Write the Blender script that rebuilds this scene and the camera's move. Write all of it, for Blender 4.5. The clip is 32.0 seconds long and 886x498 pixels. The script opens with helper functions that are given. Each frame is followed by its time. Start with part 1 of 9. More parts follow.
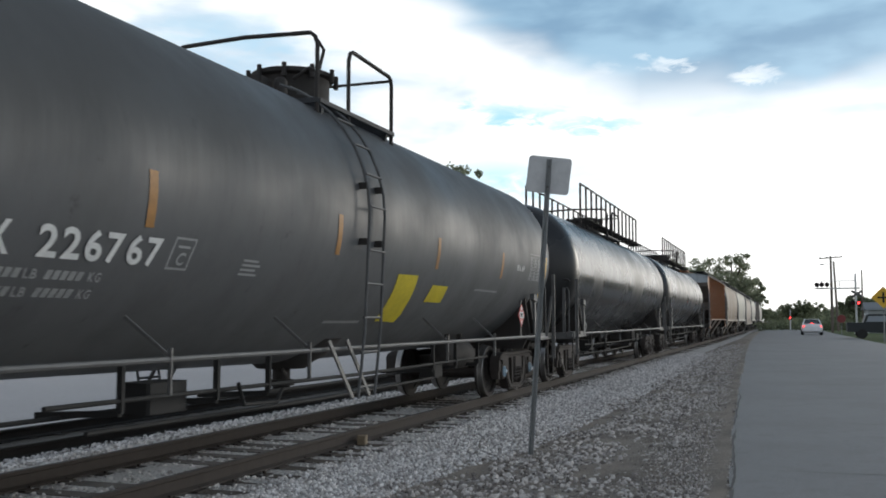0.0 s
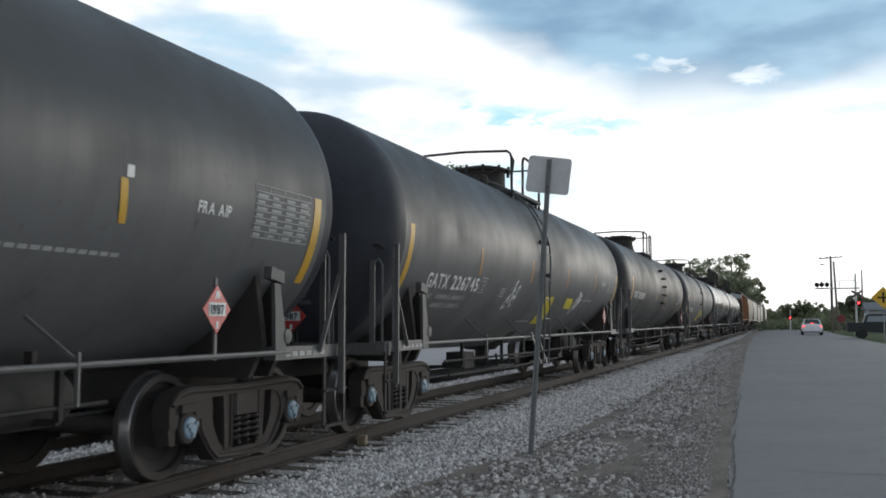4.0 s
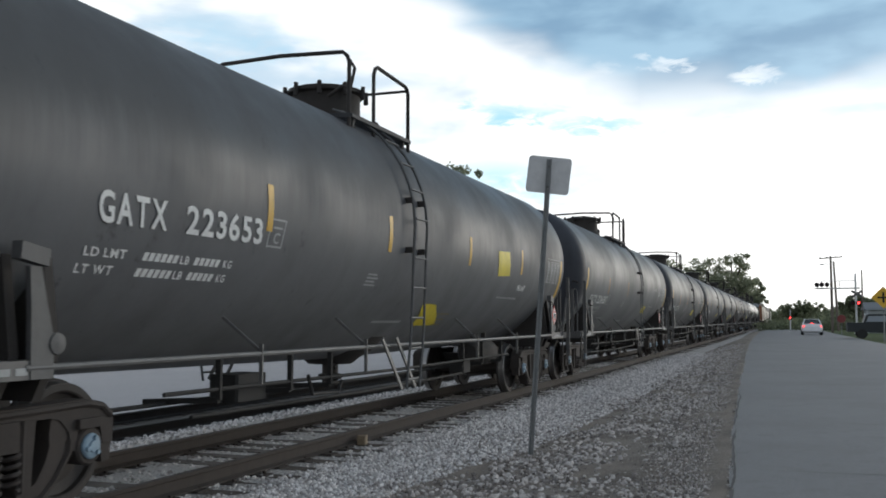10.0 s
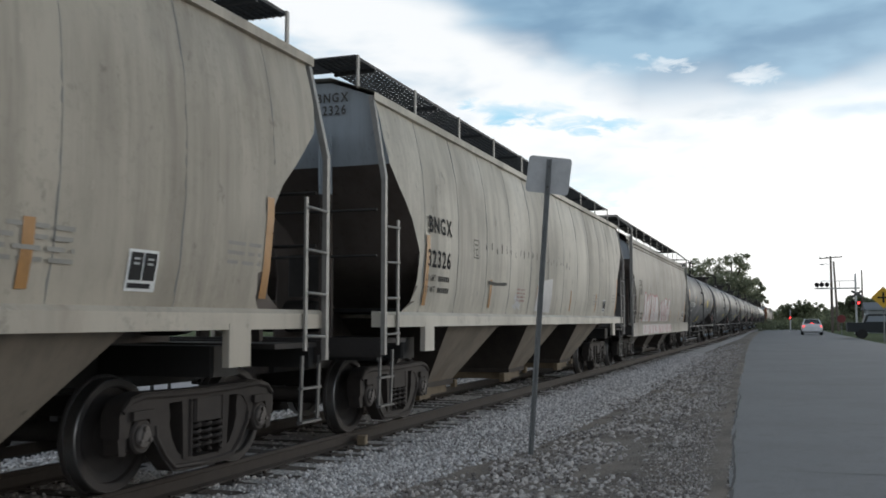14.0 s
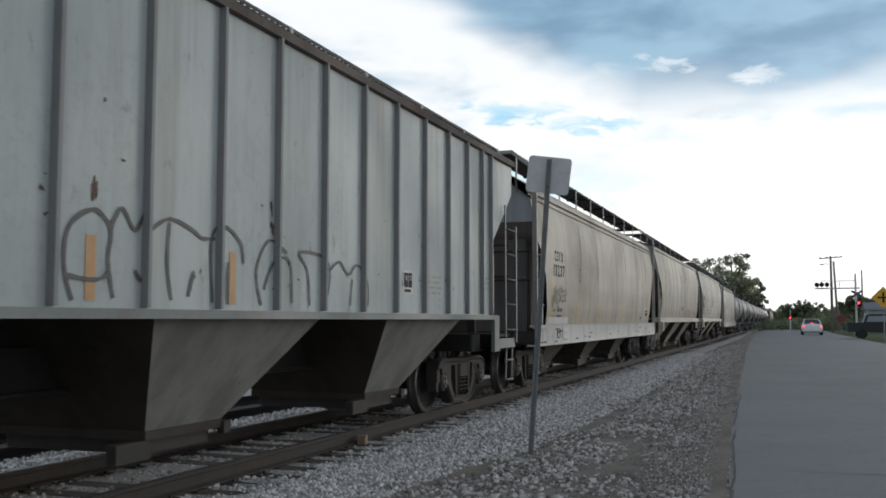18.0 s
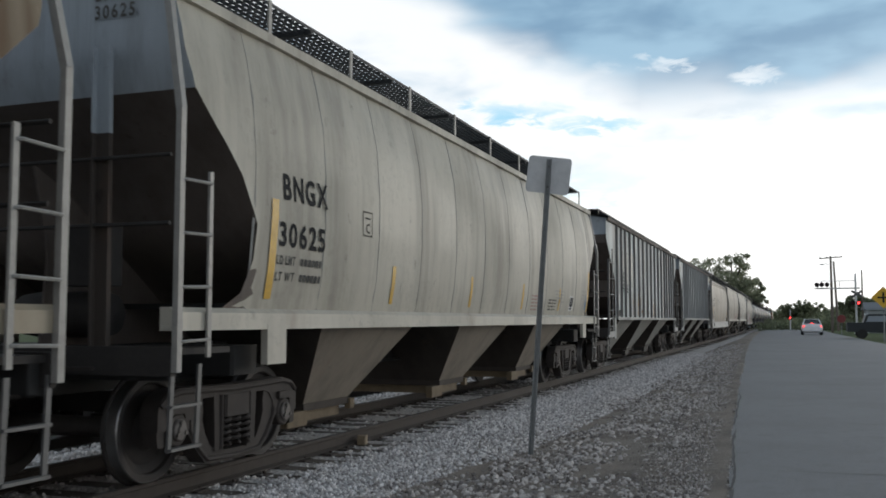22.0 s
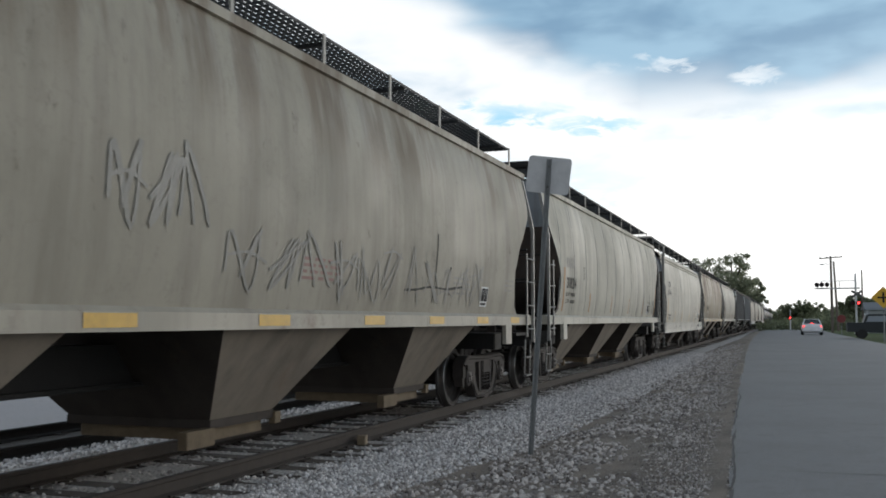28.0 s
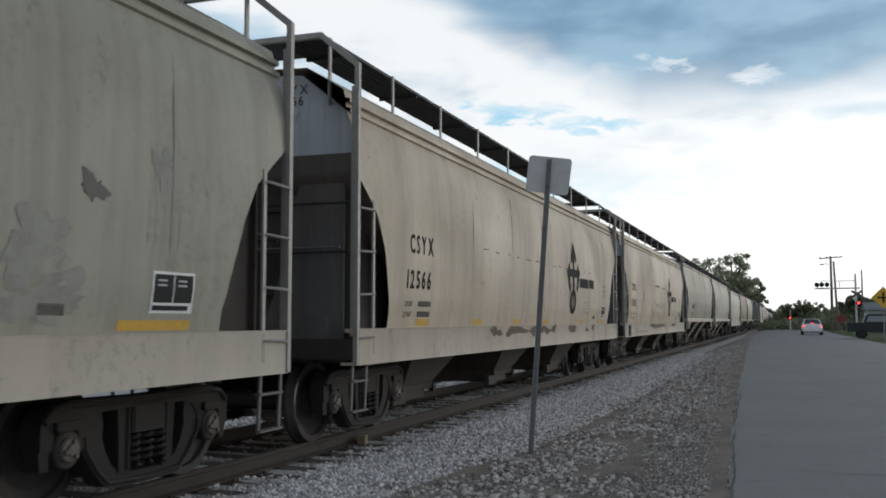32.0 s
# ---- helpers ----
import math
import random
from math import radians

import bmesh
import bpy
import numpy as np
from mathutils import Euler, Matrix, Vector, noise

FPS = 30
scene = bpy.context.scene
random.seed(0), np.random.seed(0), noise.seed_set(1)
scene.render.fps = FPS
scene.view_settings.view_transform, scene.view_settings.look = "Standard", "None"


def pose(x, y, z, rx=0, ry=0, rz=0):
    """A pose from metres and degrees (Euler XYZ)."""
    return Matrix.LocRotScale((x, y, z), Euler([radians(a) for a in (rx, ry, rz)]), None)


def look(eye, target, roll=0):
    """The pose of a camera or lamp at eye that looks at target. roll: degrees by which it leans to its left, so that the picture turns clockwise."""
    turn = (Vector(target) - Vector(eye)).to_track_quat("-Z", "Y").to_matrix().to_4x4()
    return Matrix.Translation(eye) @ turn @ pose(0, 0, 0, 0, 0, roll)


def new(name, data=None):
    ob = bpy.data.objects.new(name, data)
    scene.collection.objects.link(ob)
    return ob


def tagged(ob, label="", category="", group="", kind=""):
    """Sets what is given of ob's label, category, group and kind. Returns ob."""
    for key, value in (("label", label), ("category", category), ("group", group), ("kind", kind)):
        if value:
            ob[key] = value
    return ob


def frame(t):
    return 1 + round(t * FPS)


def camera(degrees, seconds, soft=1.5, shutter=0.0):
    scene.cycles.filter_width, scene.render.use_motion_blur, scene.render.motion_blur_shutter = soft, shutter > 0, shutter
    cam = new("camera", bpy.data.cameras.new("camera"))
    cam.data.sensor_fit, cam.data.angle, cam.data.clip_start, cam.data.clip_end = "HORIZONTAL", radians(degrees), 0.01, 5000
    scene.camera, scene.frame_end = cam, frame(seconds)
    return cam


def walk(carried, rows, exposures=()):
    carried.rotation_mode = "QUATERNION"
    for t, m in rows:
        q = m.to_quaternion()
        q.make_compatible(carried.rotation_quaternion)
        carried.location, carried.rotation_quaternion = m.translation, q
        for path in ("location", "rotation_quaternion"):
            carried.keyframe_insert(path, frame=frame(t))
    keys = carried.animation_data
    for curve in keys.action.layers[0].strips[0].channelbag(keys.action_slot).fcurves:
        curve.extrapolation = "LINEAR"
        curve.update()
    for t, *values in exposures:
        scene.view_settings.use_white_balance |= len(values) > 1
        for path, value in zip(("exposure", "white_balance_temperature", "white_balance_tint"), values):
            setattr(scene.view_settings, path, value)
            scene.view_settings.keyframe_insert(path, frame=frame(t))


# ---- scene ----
cam = camera(50.02, 32.0, soft=1.75, shutter=0.06)
# The camera stands still beside the road, a little above the near rail.
CAM_POSE = pose(0.0, 0.0, 1.37) @ pose(0, 0, 0, 0, 0, 19.874) @ pose(0, 0, 0, 94.289, 0, 0)
walk(cam, [(0.0, CAM_POSE), (32.0, CAM_POSE)], exposures=[(0.0, 0.20, 6500, 10), (9.0, 0.19, 6500, 10), (10.5, 0.18, 6500, 10), (11.5, 0.12, 6500, 10), (12.0, 0.05, 6500, 10), (13.0, 0.07, 6500, 10), (14.0, 0.00, 6500, 10), (16.0, -0.06, 6500, 10), (17.0, -0.08, 6500, 10), (18.0, 0.02, 6500, 10), (19.0, 0.06, 6500, 10), (20.0, 0.10, 6500, 10), (21.0, 0.16, 6500, 10), (22.0, 0.05, 6500, 10), (23.0, 0.08, 6500, 10), (24.0, 0.09, 6500, 10), (25.0, -0.10, 6500, 10), (28.0, 0.07, 6500, 10), (29.0, 0.05, 6500, 10), (30.0, -0.02, 6500, 10), (31.0, -0.03, 6500, 10), (32.0, -0.08, 6500, 10)])

# ---- world and sun ----
TRACK_X = -5.9      # centre of the main track; the rail heads lie at z = 0


def build_world():
    w = bpy.data.worlds.new("sky")
    scene.world = w
    w.use_nodes = True
    nt = w.node_tree
    nt.nodes.clear()

    def node(kind, **kw):
        n = nt.nodes.new(kind)
        for k, v in kw.items():
            if k == "op":
                n.operation = v
            elif k == "vals":
                for i, q in v.items():
                    n.inputs[i].default_value = q
        return n

    def link(a, b):
        nt.links.new(a, b)

    def math_(op, a, b=None, c=None, clamp=False):
        n = nt.nodes.new("ShaderNodeMath")
        n.operation, n.use_clamp = op, clamp
        for i, q in enumerate((a, b, c)):
            if q is None:
                continue
            if isinstance(q, (int, float)):
                n.inputs[i].default_value = q
            else:
                link(q, n.inputs[i])
        return n.outputs[0]

    def smooth(x, lo, hi):
        n = nt.nodes.new("ShaderNodeMapRange")
        n.interpolation_type = "SMOOTHSTEP"
        link(x, n.inputs[0])
        n.inputs[1].default_value, n.inputs[2].default_value = lo, hi
        return n.outputs[0]

    def mix(fac, a, b):
        n = nt.nodes.new("ShaderNodeMix")
        n.data_type = "RGBA"
        if isinstance(fac, (int, float)):
            n.inputs[0].default_value = fac
        else:
            link(fac, n.inputs[0])
        for q, s in ((a, n.inputs[6]), (b, n.inputs[7])):
            if isinstance(q, tuple):
                s.default_value = (*q, 1)
            else:
                link(q, s)
        return n.outputs[2]

    tc = nt.nodes.new("ShaderNodeTexCoord")
    sep = nt.nodes.new("ShaderNodeSeparateXYZ")
    link(tc.outputs["Generated"], sep.inputs[0])
    X, Y, Z = sep.outputs
    az = math_("MULTIPLY", math_("ARCTAN2", X, Y), 57.2958)     # degrees right of the track's direction
    el = math_("MULTIPLY", math_("ARCSINE", Z), 57.2958)
    comb = nt.nodes.new("ShaderNodeCombineXYZ")
    link(math_("MULTIPLY", az, 0.05), comb.inputs[0])
    link(math_("MULTIPLY", el, 0.14), comb.inputs[1])

    def noise_(scale, detail, rough, off, dist=0.0):
        m = nt.nodes.new("ShaderNodeMapping")
        m.inputs["Location"].default_value = off
        link(comb.outputs[0], m.inputs[0])
        n = nt.nodes.new("ShaderNodeTexNoise")
        n.inputs["Scale"].default_value, n.inputs["Detail"].default_value = scale, detail
        n.inputs["Roughness"].default_value, n.inputs["Distortion"].default_value = rough, dist
        link(m.outputs[0], n.inputs["Vector"])
        return n.outputs["Fac"]

    big = noise_(1.5, 3, 0.5, (3.1, 0.4, 0), 0.3)
    fine = noise_(3.6, 4, 0.5, (1.7, 5.2, 0), 0.2)
    frill = noise_(9.0, 5, 0.6, (4.4, 8.1, 0), 0.6)
    wisp = noise_(2.2, 3, 0.5, (7.3, 2.2, 0), 0.2)

    def spot(a0, e0, wa, we, amp=0.9, soft=1.7):
        """A soft uneven patch of the cloud pattern about a direction."""
        n = math_("MULTIPLY", math_("SUBTRACT", frill, 0.5), amp * 3.0)
        u = math_("DIVIDE", math_("SUBTRACT", math_("ADD", az, math_("MULTIPLY", math_("SUBTRACT", fine, 0.5), 9.0)), a0), wa)
        v = math_("DIVIDE", math_("SUBTRACT", math_("ADD", el, math_("MULTIPLY", math_("SUBTRACT", frill, 0.5), 2.4)), e0), we)
        q = math_("ADD", math_("MULTIPLY", u, u), math_("MULTIPLY", v, v))
        return smooth(math_("ADD", math_("SUBTRACT", 1.0, q), n), 0.0, soft)

    def most(*q):
        r = q[0]
        for x in q[1:]:
            r = math_("MAXIMUM", r, x)
        return r

    sky = nt.nodes.new("ShaderNodeTexSky")
    sky.sky_type, sky.sun_disc = "NISHITA", False
    sky.sun_elevation, sky.sun_rotation = radians(10), radians(32)
    sky.air_density, sky.dust_density, sky.ozone_density = 1.0, 1.5, 1.5
    skyc = nt.nodes.new("ShaderNodeVectorMath")
    skyc.operation = "SCALE"
    link(sky.outputs[0], skyc.inputs[0])
    skyc.inputs[3].default_value = 0.10
    blue = mix(0.9, skyc.outputs[0], (0.33, 0.71, 0.95))

    n2 = math_("ADD", math_("MULTIPLY", big, 0.65), math_("MULTIPLY", fine, 0.35))
    # pale cloud cover, white where it is thick
    white = mix(smooth(math_("ADD", n2, math_("MULTIPLY", smooth(az, -36.0, -26.0), 0.10)), 0.42, 0.60), (0.54, 0.68, 0.80), (0.95, 0.98, 1.0))
    # long level gaps of blue
    gap = most(spot(-15.0, 12.4, 3.6, 0.75, 0.6, 1.4), spot(-10.6, 11.6, 3.0, 0.50, 0.5, 1.4), spot(-18.5, 12.9, 1.6, 0.4, 0.5), math_("MULTIPLY", spot(-11.0, 7.6, 9.0, 1.3), 0.55), math_("MULTIPLY", spot(-33.0, 16.5, 6.0, 2.0), 0.35), math_("MULTIPLY", spot(60.0, 25.0, 30.0, 8.0), 0.6), math_("MULTIPLY", spot(-90.0, 30.0, 40.0, 10.0), 0.6))
    base = mix(math_("MULTIPLY", gap, 0.95), white, blue)
    # the bright west, where the low sun stands behind thin cloud
    low = math_("MULTIPLY", math_("SUBTRACT", 1.0, smooth(el, 7.5, 11.5)), smooth(az, -22.0, -7.0))
    base = mix(math_("MULTIPLY", low, 0.75), base, (1.0, 1.0, 0.985))
    veil = most(math_("MULTIPLY", spot(-11.5, 8.0, 7.5, 1.9, 0.7, 2.2), 0.5), math_("MULTIPLY", spot(-16.5, 8.6, 5.0, 1.5, 0.6, 1.6), 0.85))
    base = mix(veil, base, (0.36, 0.72, 0.90))
    shade = math_("MULTIPLY", most(spot(-6.5, 10.6, 4.2, 0.6, 0.7, 2.0), spot(-3.0, 12.0, 5.0, 0.5, 0.7, 2.0)), 0.55)
    base = mix(shade, base, (0.66, 0.75, 0.80))
    # slate-blue cloud deck overhead, with a broken lower edge and a few bright holes
    rise = math_("MULTIPLY", math_("MAXIMUM", math_("SUBTRACT", -8.0, az), 0.0), 0.55)
    edge = math_("SUBTRACT", math_("SUBTRACT", el, rise), 12.4)
    edge = math_("ADD", edge, math_("MULTIPLY", math_("SUBTRACT", n2, 0.5), 9.0))
    deck = smooth(edge, -1.4, 2.6)
    holes = most(spot(-6.2, 15.1, 1.0, 0.42, 0.5, 1.7), spot(-1.3, 13.9, 2.1, 0.60, 0.35, 1.6), math_("MULTIPLY", spot(-9.3, 15.0, 1.6, 0.30, 0.5, 2.4), 0.45))
    deck = math_("MULTIPLY", deck, math_("SUBTRACT", 1.0, math_("MULTIPLY", holes, 0.95)))
    deckc = mix(smooth(math_("ADD", math_("MULTIPLY", wisp, 0.6), math_("MULTIPLY", fine, 0.4)), 0.40, 0.60), (0.165, 0.32, 0.485), (0.30, 0.50, 0.67))
    high = mix(smooth(el, 22.0, 45.0), deckc, (0.24, 0.30, 0.37))
    base = mix(math_("MULTIPLY", deck, 0.94), base, high)
    dx, dy = math_("SUBTRACT", az, 44.0), math_("SUBTRACT", el, 6.0)
    d2 = math_("ADD", math_("MULTIPLY", math_("MULTIPLY", dx, dx), 0.22), math_("MULTIPLY", math_("MULTIPLY", dy, dy), 5.0))
    glow = math_("POWER", 2.718, math_("MULTIPLY", d2, -0.0033))
    hot = nt.nodes.new("ShaderNodeVectorMath")
    hot.operation = "MULTIPLY_ADD"
    gl = nt.nodes.new("ShaderNodeCombineXYZ")
    for i in range(3):
        link(glow, gl.inputs[i])
    link(gl.outputs[0], hot.inputs[0])
    hot.inputs[1].default_value = (0.95, 0.91, 0.82)
    link(base, hot.inputs[2])
    # behind the camera the evening sky is duller and bluer
    back = smooth(math_("ABSOLUTE", az), 55.0, 125.0)
    dull = mix(smooth(el, 8.0, 40.0), (0.66, 0.69, 0.73), (0.21, 0.26, 0.33))
    col = mix(math_("MULTIPLY", back, 0.85), hot.outputs[0], dull)
    bg = nt.nodes.new("ShaderNodeBackground")
    link(col, bg.inputs[0])
    bg.inputs[1].default_value = 1.0
    out = nt.nodes.new("ShaderNodeOutputWorld")
    link(bg.outputs[0], out.inputs[0])


build_world()
sun_data = bpy.data.lights.new("sun", "SUN")
sun_data.energy, sun_data.angle, sun_data.color = 0.60, radians(20), (1.0, 0.93, 0.82)
sun = new("sun", sun_data)
sun.matrix_basis = look((75, 120, 26), (0, 0, 0))


# ---- materials ----
def nodes_of(name):
    m = bpy.data.materials.new(name)
    m.use_nodes = True
    nt = m.node_tree
    return m, nt, nt.nodes["Principled BSDF"]


def tex(nt, kind, vec, scale, detail=4.0, rough=0.55, mapping=None, loc=(0, 0, 0)):
    if mapping or loc != (0, 0, 0):
        mp = nt.nodes.new("ShaderNodeMapping")
        mp.inputs["Scale"].default_value = mapping or (1, 1, 1)
        mp.inputs["Location"].default_value = loc
        nt.links.new(vec, mp.inputs[0])
        vec = mp.outputs[0]
    n = nt.nodes.new(kind)
    nt.links.new(vec, n.inputs["Vector"])
    n.inputs["Scale"].default_value = scale
    if kind == "ShaderNodeTexNoise":
        n.inputs["Detail"].default_value, n.inputs["Roughness"].default_value = detail, rough
        return n.outputs["Fac"]
    return n.outputs["Distance"]


def ramp(nt, fac, lo, hi, a=0.0, b=1.0):
    n = nt.nodes.new("ShaderNodeMapRange")
    n.interpolation_type = "SMOOTHSTEP"
    nt.links.new(fac, n.inputs[0])
    for i, q in ((1, lo), (2, hi), (3, a), (4, b)):
        n.inputs[i].default_value = q
    return n.outputs[0]


def blend(nt, fac, a, b, how="MIX"):
    n = nt.nodes.new("ShaderNodeMix")
    n.data_type, n.blend_type = "RGBA", how
    if isinstance(fac, (int, float)):
        n.inputs[0].default_value = fac
    else:
        nt.links.new(fac, n.inputs[0])
    for q, s in ((a, n.inputs[6]), (b, n.inputs[7])):
        if isinstance(q, tuple):
            s.default_value = (*q, 1)
        else:
            nt.links.new(q, s)
    return n.outputs[2]


def times(nt, a, b):
    n = nt.nodes.new("ShaderNodeMath")
    n.operation = "MULTIPLY"
    for q, s in ((a, n.inputs[0]), (b, n.inputs[1])):
        if isinstance(q, (int, float)):
            s.default_value = q
        else:
            nt.links.new(q, s)
    return n.outputs[0]


def bump(nt, bsdf, height, strength=0.3, dist=0.01):
    n = nt.nodes.new("ShaderNodeBump")
    n.inputs["Strength"].default_value, n.inputs["Distance"].default_value = strength, dist
    nt.links.new(height, n.inputs["Height"])
    nt.links.new(n.outputs[0], bsdf.inputs["Normal"])


def coords(nt):
    return nt.nodes.new("ShaderNodeTexCoord").outputs["Object"]


def paint(name, col, dirt=(0.12, 0.10, 0.085), streak=0.35, rust=0.0, rough=0.5, grime=0.0, seed=0.0, blotch=0.3, rustcol=(0.16, 0.085, 0.05), metal=0.0, spec=0.3, mottle=0.0, top=0.0):
    """Weathered vehicle paint: run-down streaks, blotches, rust and road dust."""
    m, nt, b = nodes_of(name)
    v = coords(nt)
    st = tex(nt, "ShaderNodeTexNoise", v, 1.0, 5, 0.6, (2.2, 2.2, 0.16), (seed, seed * 2.3, 0))
    bl = tex(nt, "ShaderNodeTexNoise", v, 0.55, 5, 0.62, None, (seed * 1.7 + 3, 0, seed))
    gr = tex(nt, "ShaderNodeTexNoise", v, 26.0, 4, 0.6)
    run_ = tex(nt, "ShaderNodeTexNoise", v, 1.0, 5, 0.7, (9.0, 9.0, 0.35), (seed * 0.7, seed, 2))
    spot = tex(nt, "ShaderNodeTexNoise", v, 4.2, 6, 0.72, (1, 1, 0.7), (seed, 1, seed * 1.9))
    c = blend(nt, times(nt, ramp(nt, st, 0.42, 0.72), streak), col, dirt)
    c = blend(nt, times(nt, ramp(nt, bl, 0.45, 0.75), blotch), c, tuple(q * 0.64 for q in col))
    c = blend(nt, times(nt, ramp(nt, gr, 0.45, 0.8), 0.25), c, tuple(q * 0.85 for q in col))
    c = blend(nt, times(nt, ramp(nt, run_, 0.52, 0.74), streak * 0.8), c, tuple(0.55 * a + 0.3 * d for a, d in zip(col, dirt)))
    c = blend(nt, times(nt, ramp(nt, spot, 0.60, 0.72), min(1.0, 0.25 + blotch * 0.8)), c, tuple(0.5 * d + 0.15 * a for a, d in zip(col, dirt)))
    scuff = tex(nt, "ShaderNodeTexNoise", v, 1.0, 6, 0.75, (5.0, 5.0, 1.6), (seed * 1.3, 6, seed))
    c = blend(nt, times(nt, ramp(nt, scuff, 0.50, 0.70), streak * 0.7), c, tuple(0.62 * a + 0.2 * d for a, d in zip(col, dirt)))
    c = blend(nt, times(nt, ramp(nt, spot, 0.36, 0.28), 0.35), c, tuple(min(1.0, q * 1.25) for q in col))
    if grime:
        # dark spills on the top, ragged with drips, widened to hold painted shade
        sp = nt.nodes.new("ShaderNodeSeparateXYZ")
        nt.links.new(v, sp.inputs[0])
        drip = tex(nt, "ShaderNodeTexNoise", v, 1.0, 5, 0.7, (5.0, 5.0, 0.12), (seed, 3, seed * 0.4))
        slow = tex(nt, "ShaderNodeTexNoise", v, 0.5, 3, 0.5, (1.0, 1.0, 0.3), (seed * 2, 1, 4))
        add = nt.nodes.new("ShaderNodeMath")
        add.operation = "MULTIPLY_ADD"
        nt.links.new(drip, add.inputs[0])
        add.inputs[1].default_value = 0.9
        nt.links.new(sp.outputs[2], add.inputs[2])
        add2 = nt.nodes.new("ShaderNodeMath")
        add2.operation = "MULTIPLY_ADD"
        nt.links.new(slow, add2.inputs[0])
        add2.inputs[1].default_value = 0.8
        nt.links.new(add.outputs[0], add2.inputs[2])
        c = blend(nt, times(nt, ramp(nt, add2.outputs[0], grime + 0.55, grime + 1.25), 0.74), c, tuple(q * 0.42 for q in col))
    if mottle:
        # flaked and stained patches, thickest low on the sheet
        mt = tex(nt, "ShaderNodeTexNoise", v, 11.0, 6, 0.75, None, (seed, seed, 3))
        area = tex(nt, "ShaderNodeTexNoise", v, 0.9, 3, 0.5, None, (seed * 2, 7, 1))
        c = blend(nt, times(nt, times(nt, ramp(nt, mt, 0.50, 0.62), ramp(nt, area, 0.42, 0.60)), mottle), c, tuple(0.6 * d + 0.18 * a for a, d in zip(col, dirt)))
    if rust:
        rs = tex(nt, "ShaderNodeTexNoise", v, 1.0, 6, 0.65, (1.1, 1.1, 0.35), (seed * 3 + 1, 4, seed))
        amount = times(nt, ramp(nt, rs, 0.60 - 0.25 * rust, 0.78 - 0.1 * rust), 0.3 + 0.6 * rust)
        if top:
            # rust that runs down from the roof seam
            sp = nt.nodes.new("ShaderNodeSeparateXYZ")
            nt.links.new(v, sp.inputs[0])
            rr = tex(nt, "ShaderNodeTexNoise", v, 1.0, 4, 0.6, (0.85, 0.85, 0.10) if rust > 0.6 else (1.6, 1.6, 0.12), (seed, 2, 5))
            amount = times(nt, ramp(nt, rr, 0.40 if rust > 0.6 else 0.46, 0.52 if rust > 0.6 else 0.62), times(nt, ramp(nt, sp.outputs[2], top, top + 0.9), 0.45 + 0.5 * rust))
        c = blend(nt, amount, c, rustcol)
    nt.links.new(c, b.inputs["Base Color"])
    b.inputs["Metallic"].default_value = metal
    nt.links.new(ramp(nt, bl, 0.3, 0.75, rough - 0.08, min(1.0, rough + 0.2)), b.inputs["Roughness"])
    b.inputs["Specular IOR Level"].default_value = spec
    bump(nt, b, tex(nt, "ShaderNodeTexNoise", v, 1.6, 3, 0.5), 0.05, 0.03)
    return m


def plain(name, col, rough=0.6, metal=0.0, var=0.25, scale=9.0, bumpy=0.25, dist=0.004, emit=0.0, spec=None):
    m, nt, b = nodes_of(name)
    v = coords(nt)
    n1 = tex(nt, "ShaderNodeTexNoise", v, scale, 5, 0.6)
    n2 = tex(nt, "ShaderNodeTexNoise", v, scale * 6, 3, 0.6)
    c = blend(nt, times(nt, ramp(nt, n1, 0.35, 0.7), var), col, tuple(q * 0.55 for q in col))
    c = blend(nt, times(nt, ramp(nt, n2, 0.4, 0.75), var * 0.6), c, tuple(min(1, q * 1.3) for q in col))
    nt.links.new(c, b.inputs["Base Color"])
    b.inputs["Roughness"].default_value, b.inputs["Metallic"].default_value = rough, metal
    if spec is not None:
        b.inputs["Specular IOR Level"].default_value = spec
    if emit:
        b.inputs["Emission Color"].default_value, b.inputs["Emission Strength"].default_value = (*col, 1), emit
    if bumpy:
        bump(nt, b, n2, bumpy, dist)
    return m


M = {}
M["cast"] = plain("cast steel, brown with road dust", (0.038, 0.030, 0.026), 0.8, 0.0, 0.6, 6.0)
M["cast_dark"] = plain("cast steel, black with old grease", (0.022, 0.018, 0.016), 0.85, 0.0, 0.6, 6.0)
M["wheel"] = plain("wheel plate rust", (0.030, 0.024, 0.021), 0.7, 0.0, 0.5, 8.0)
M["tread"] = plain("worn wheel tread", (0.32, 0.31, 0.30), 0.32, 0.9, 0.25, 12.0)
M["cap_blue"] = plain("blue-grey bearing cap", (0.22, 0.32, 0.40), 0.5, 0.0, 0.5, 14.0)
M["cap_dark"] = plain("dusty bearing cap", (0.10, 0.086, 0.078), 0.6, 0.0, 0.4, 14.0)
M["black"] = plain("black underframe", (0.02, 0.019, 0.018), 0.8, 0.0, 0.4, 5.0)
M["gate_dull"] = plain("grimy ochre casting", (0.15, 0.11, 0.065), 0.8, 0.0, 0.6, 6.0)
M["under"] = plain("dusty dark steel", (0.036, 0.031, 0.028), 0.8, 0.0, 0.5, 4.0)
M["rod"] = plain("dull grey steel rod", (0.13, 0.128, 0.125), 0.55, 0.2, 0.35, 10.0)
M["white_rod"] = plain("worn white rod", (0.31, 0.295, 0.27), 0.5, 0.0, 0.35, 12.0)
M["grate"] = plain("dark galvanised grating", (0.05, 0.052, 0.056), 0.7, 0.2, 0.3, 20.0)
M["yellow"] = plain("yellow reflective strip", (0.62, 0.36, 0.03), 0.45, 0.0, 0.4, 5.0)
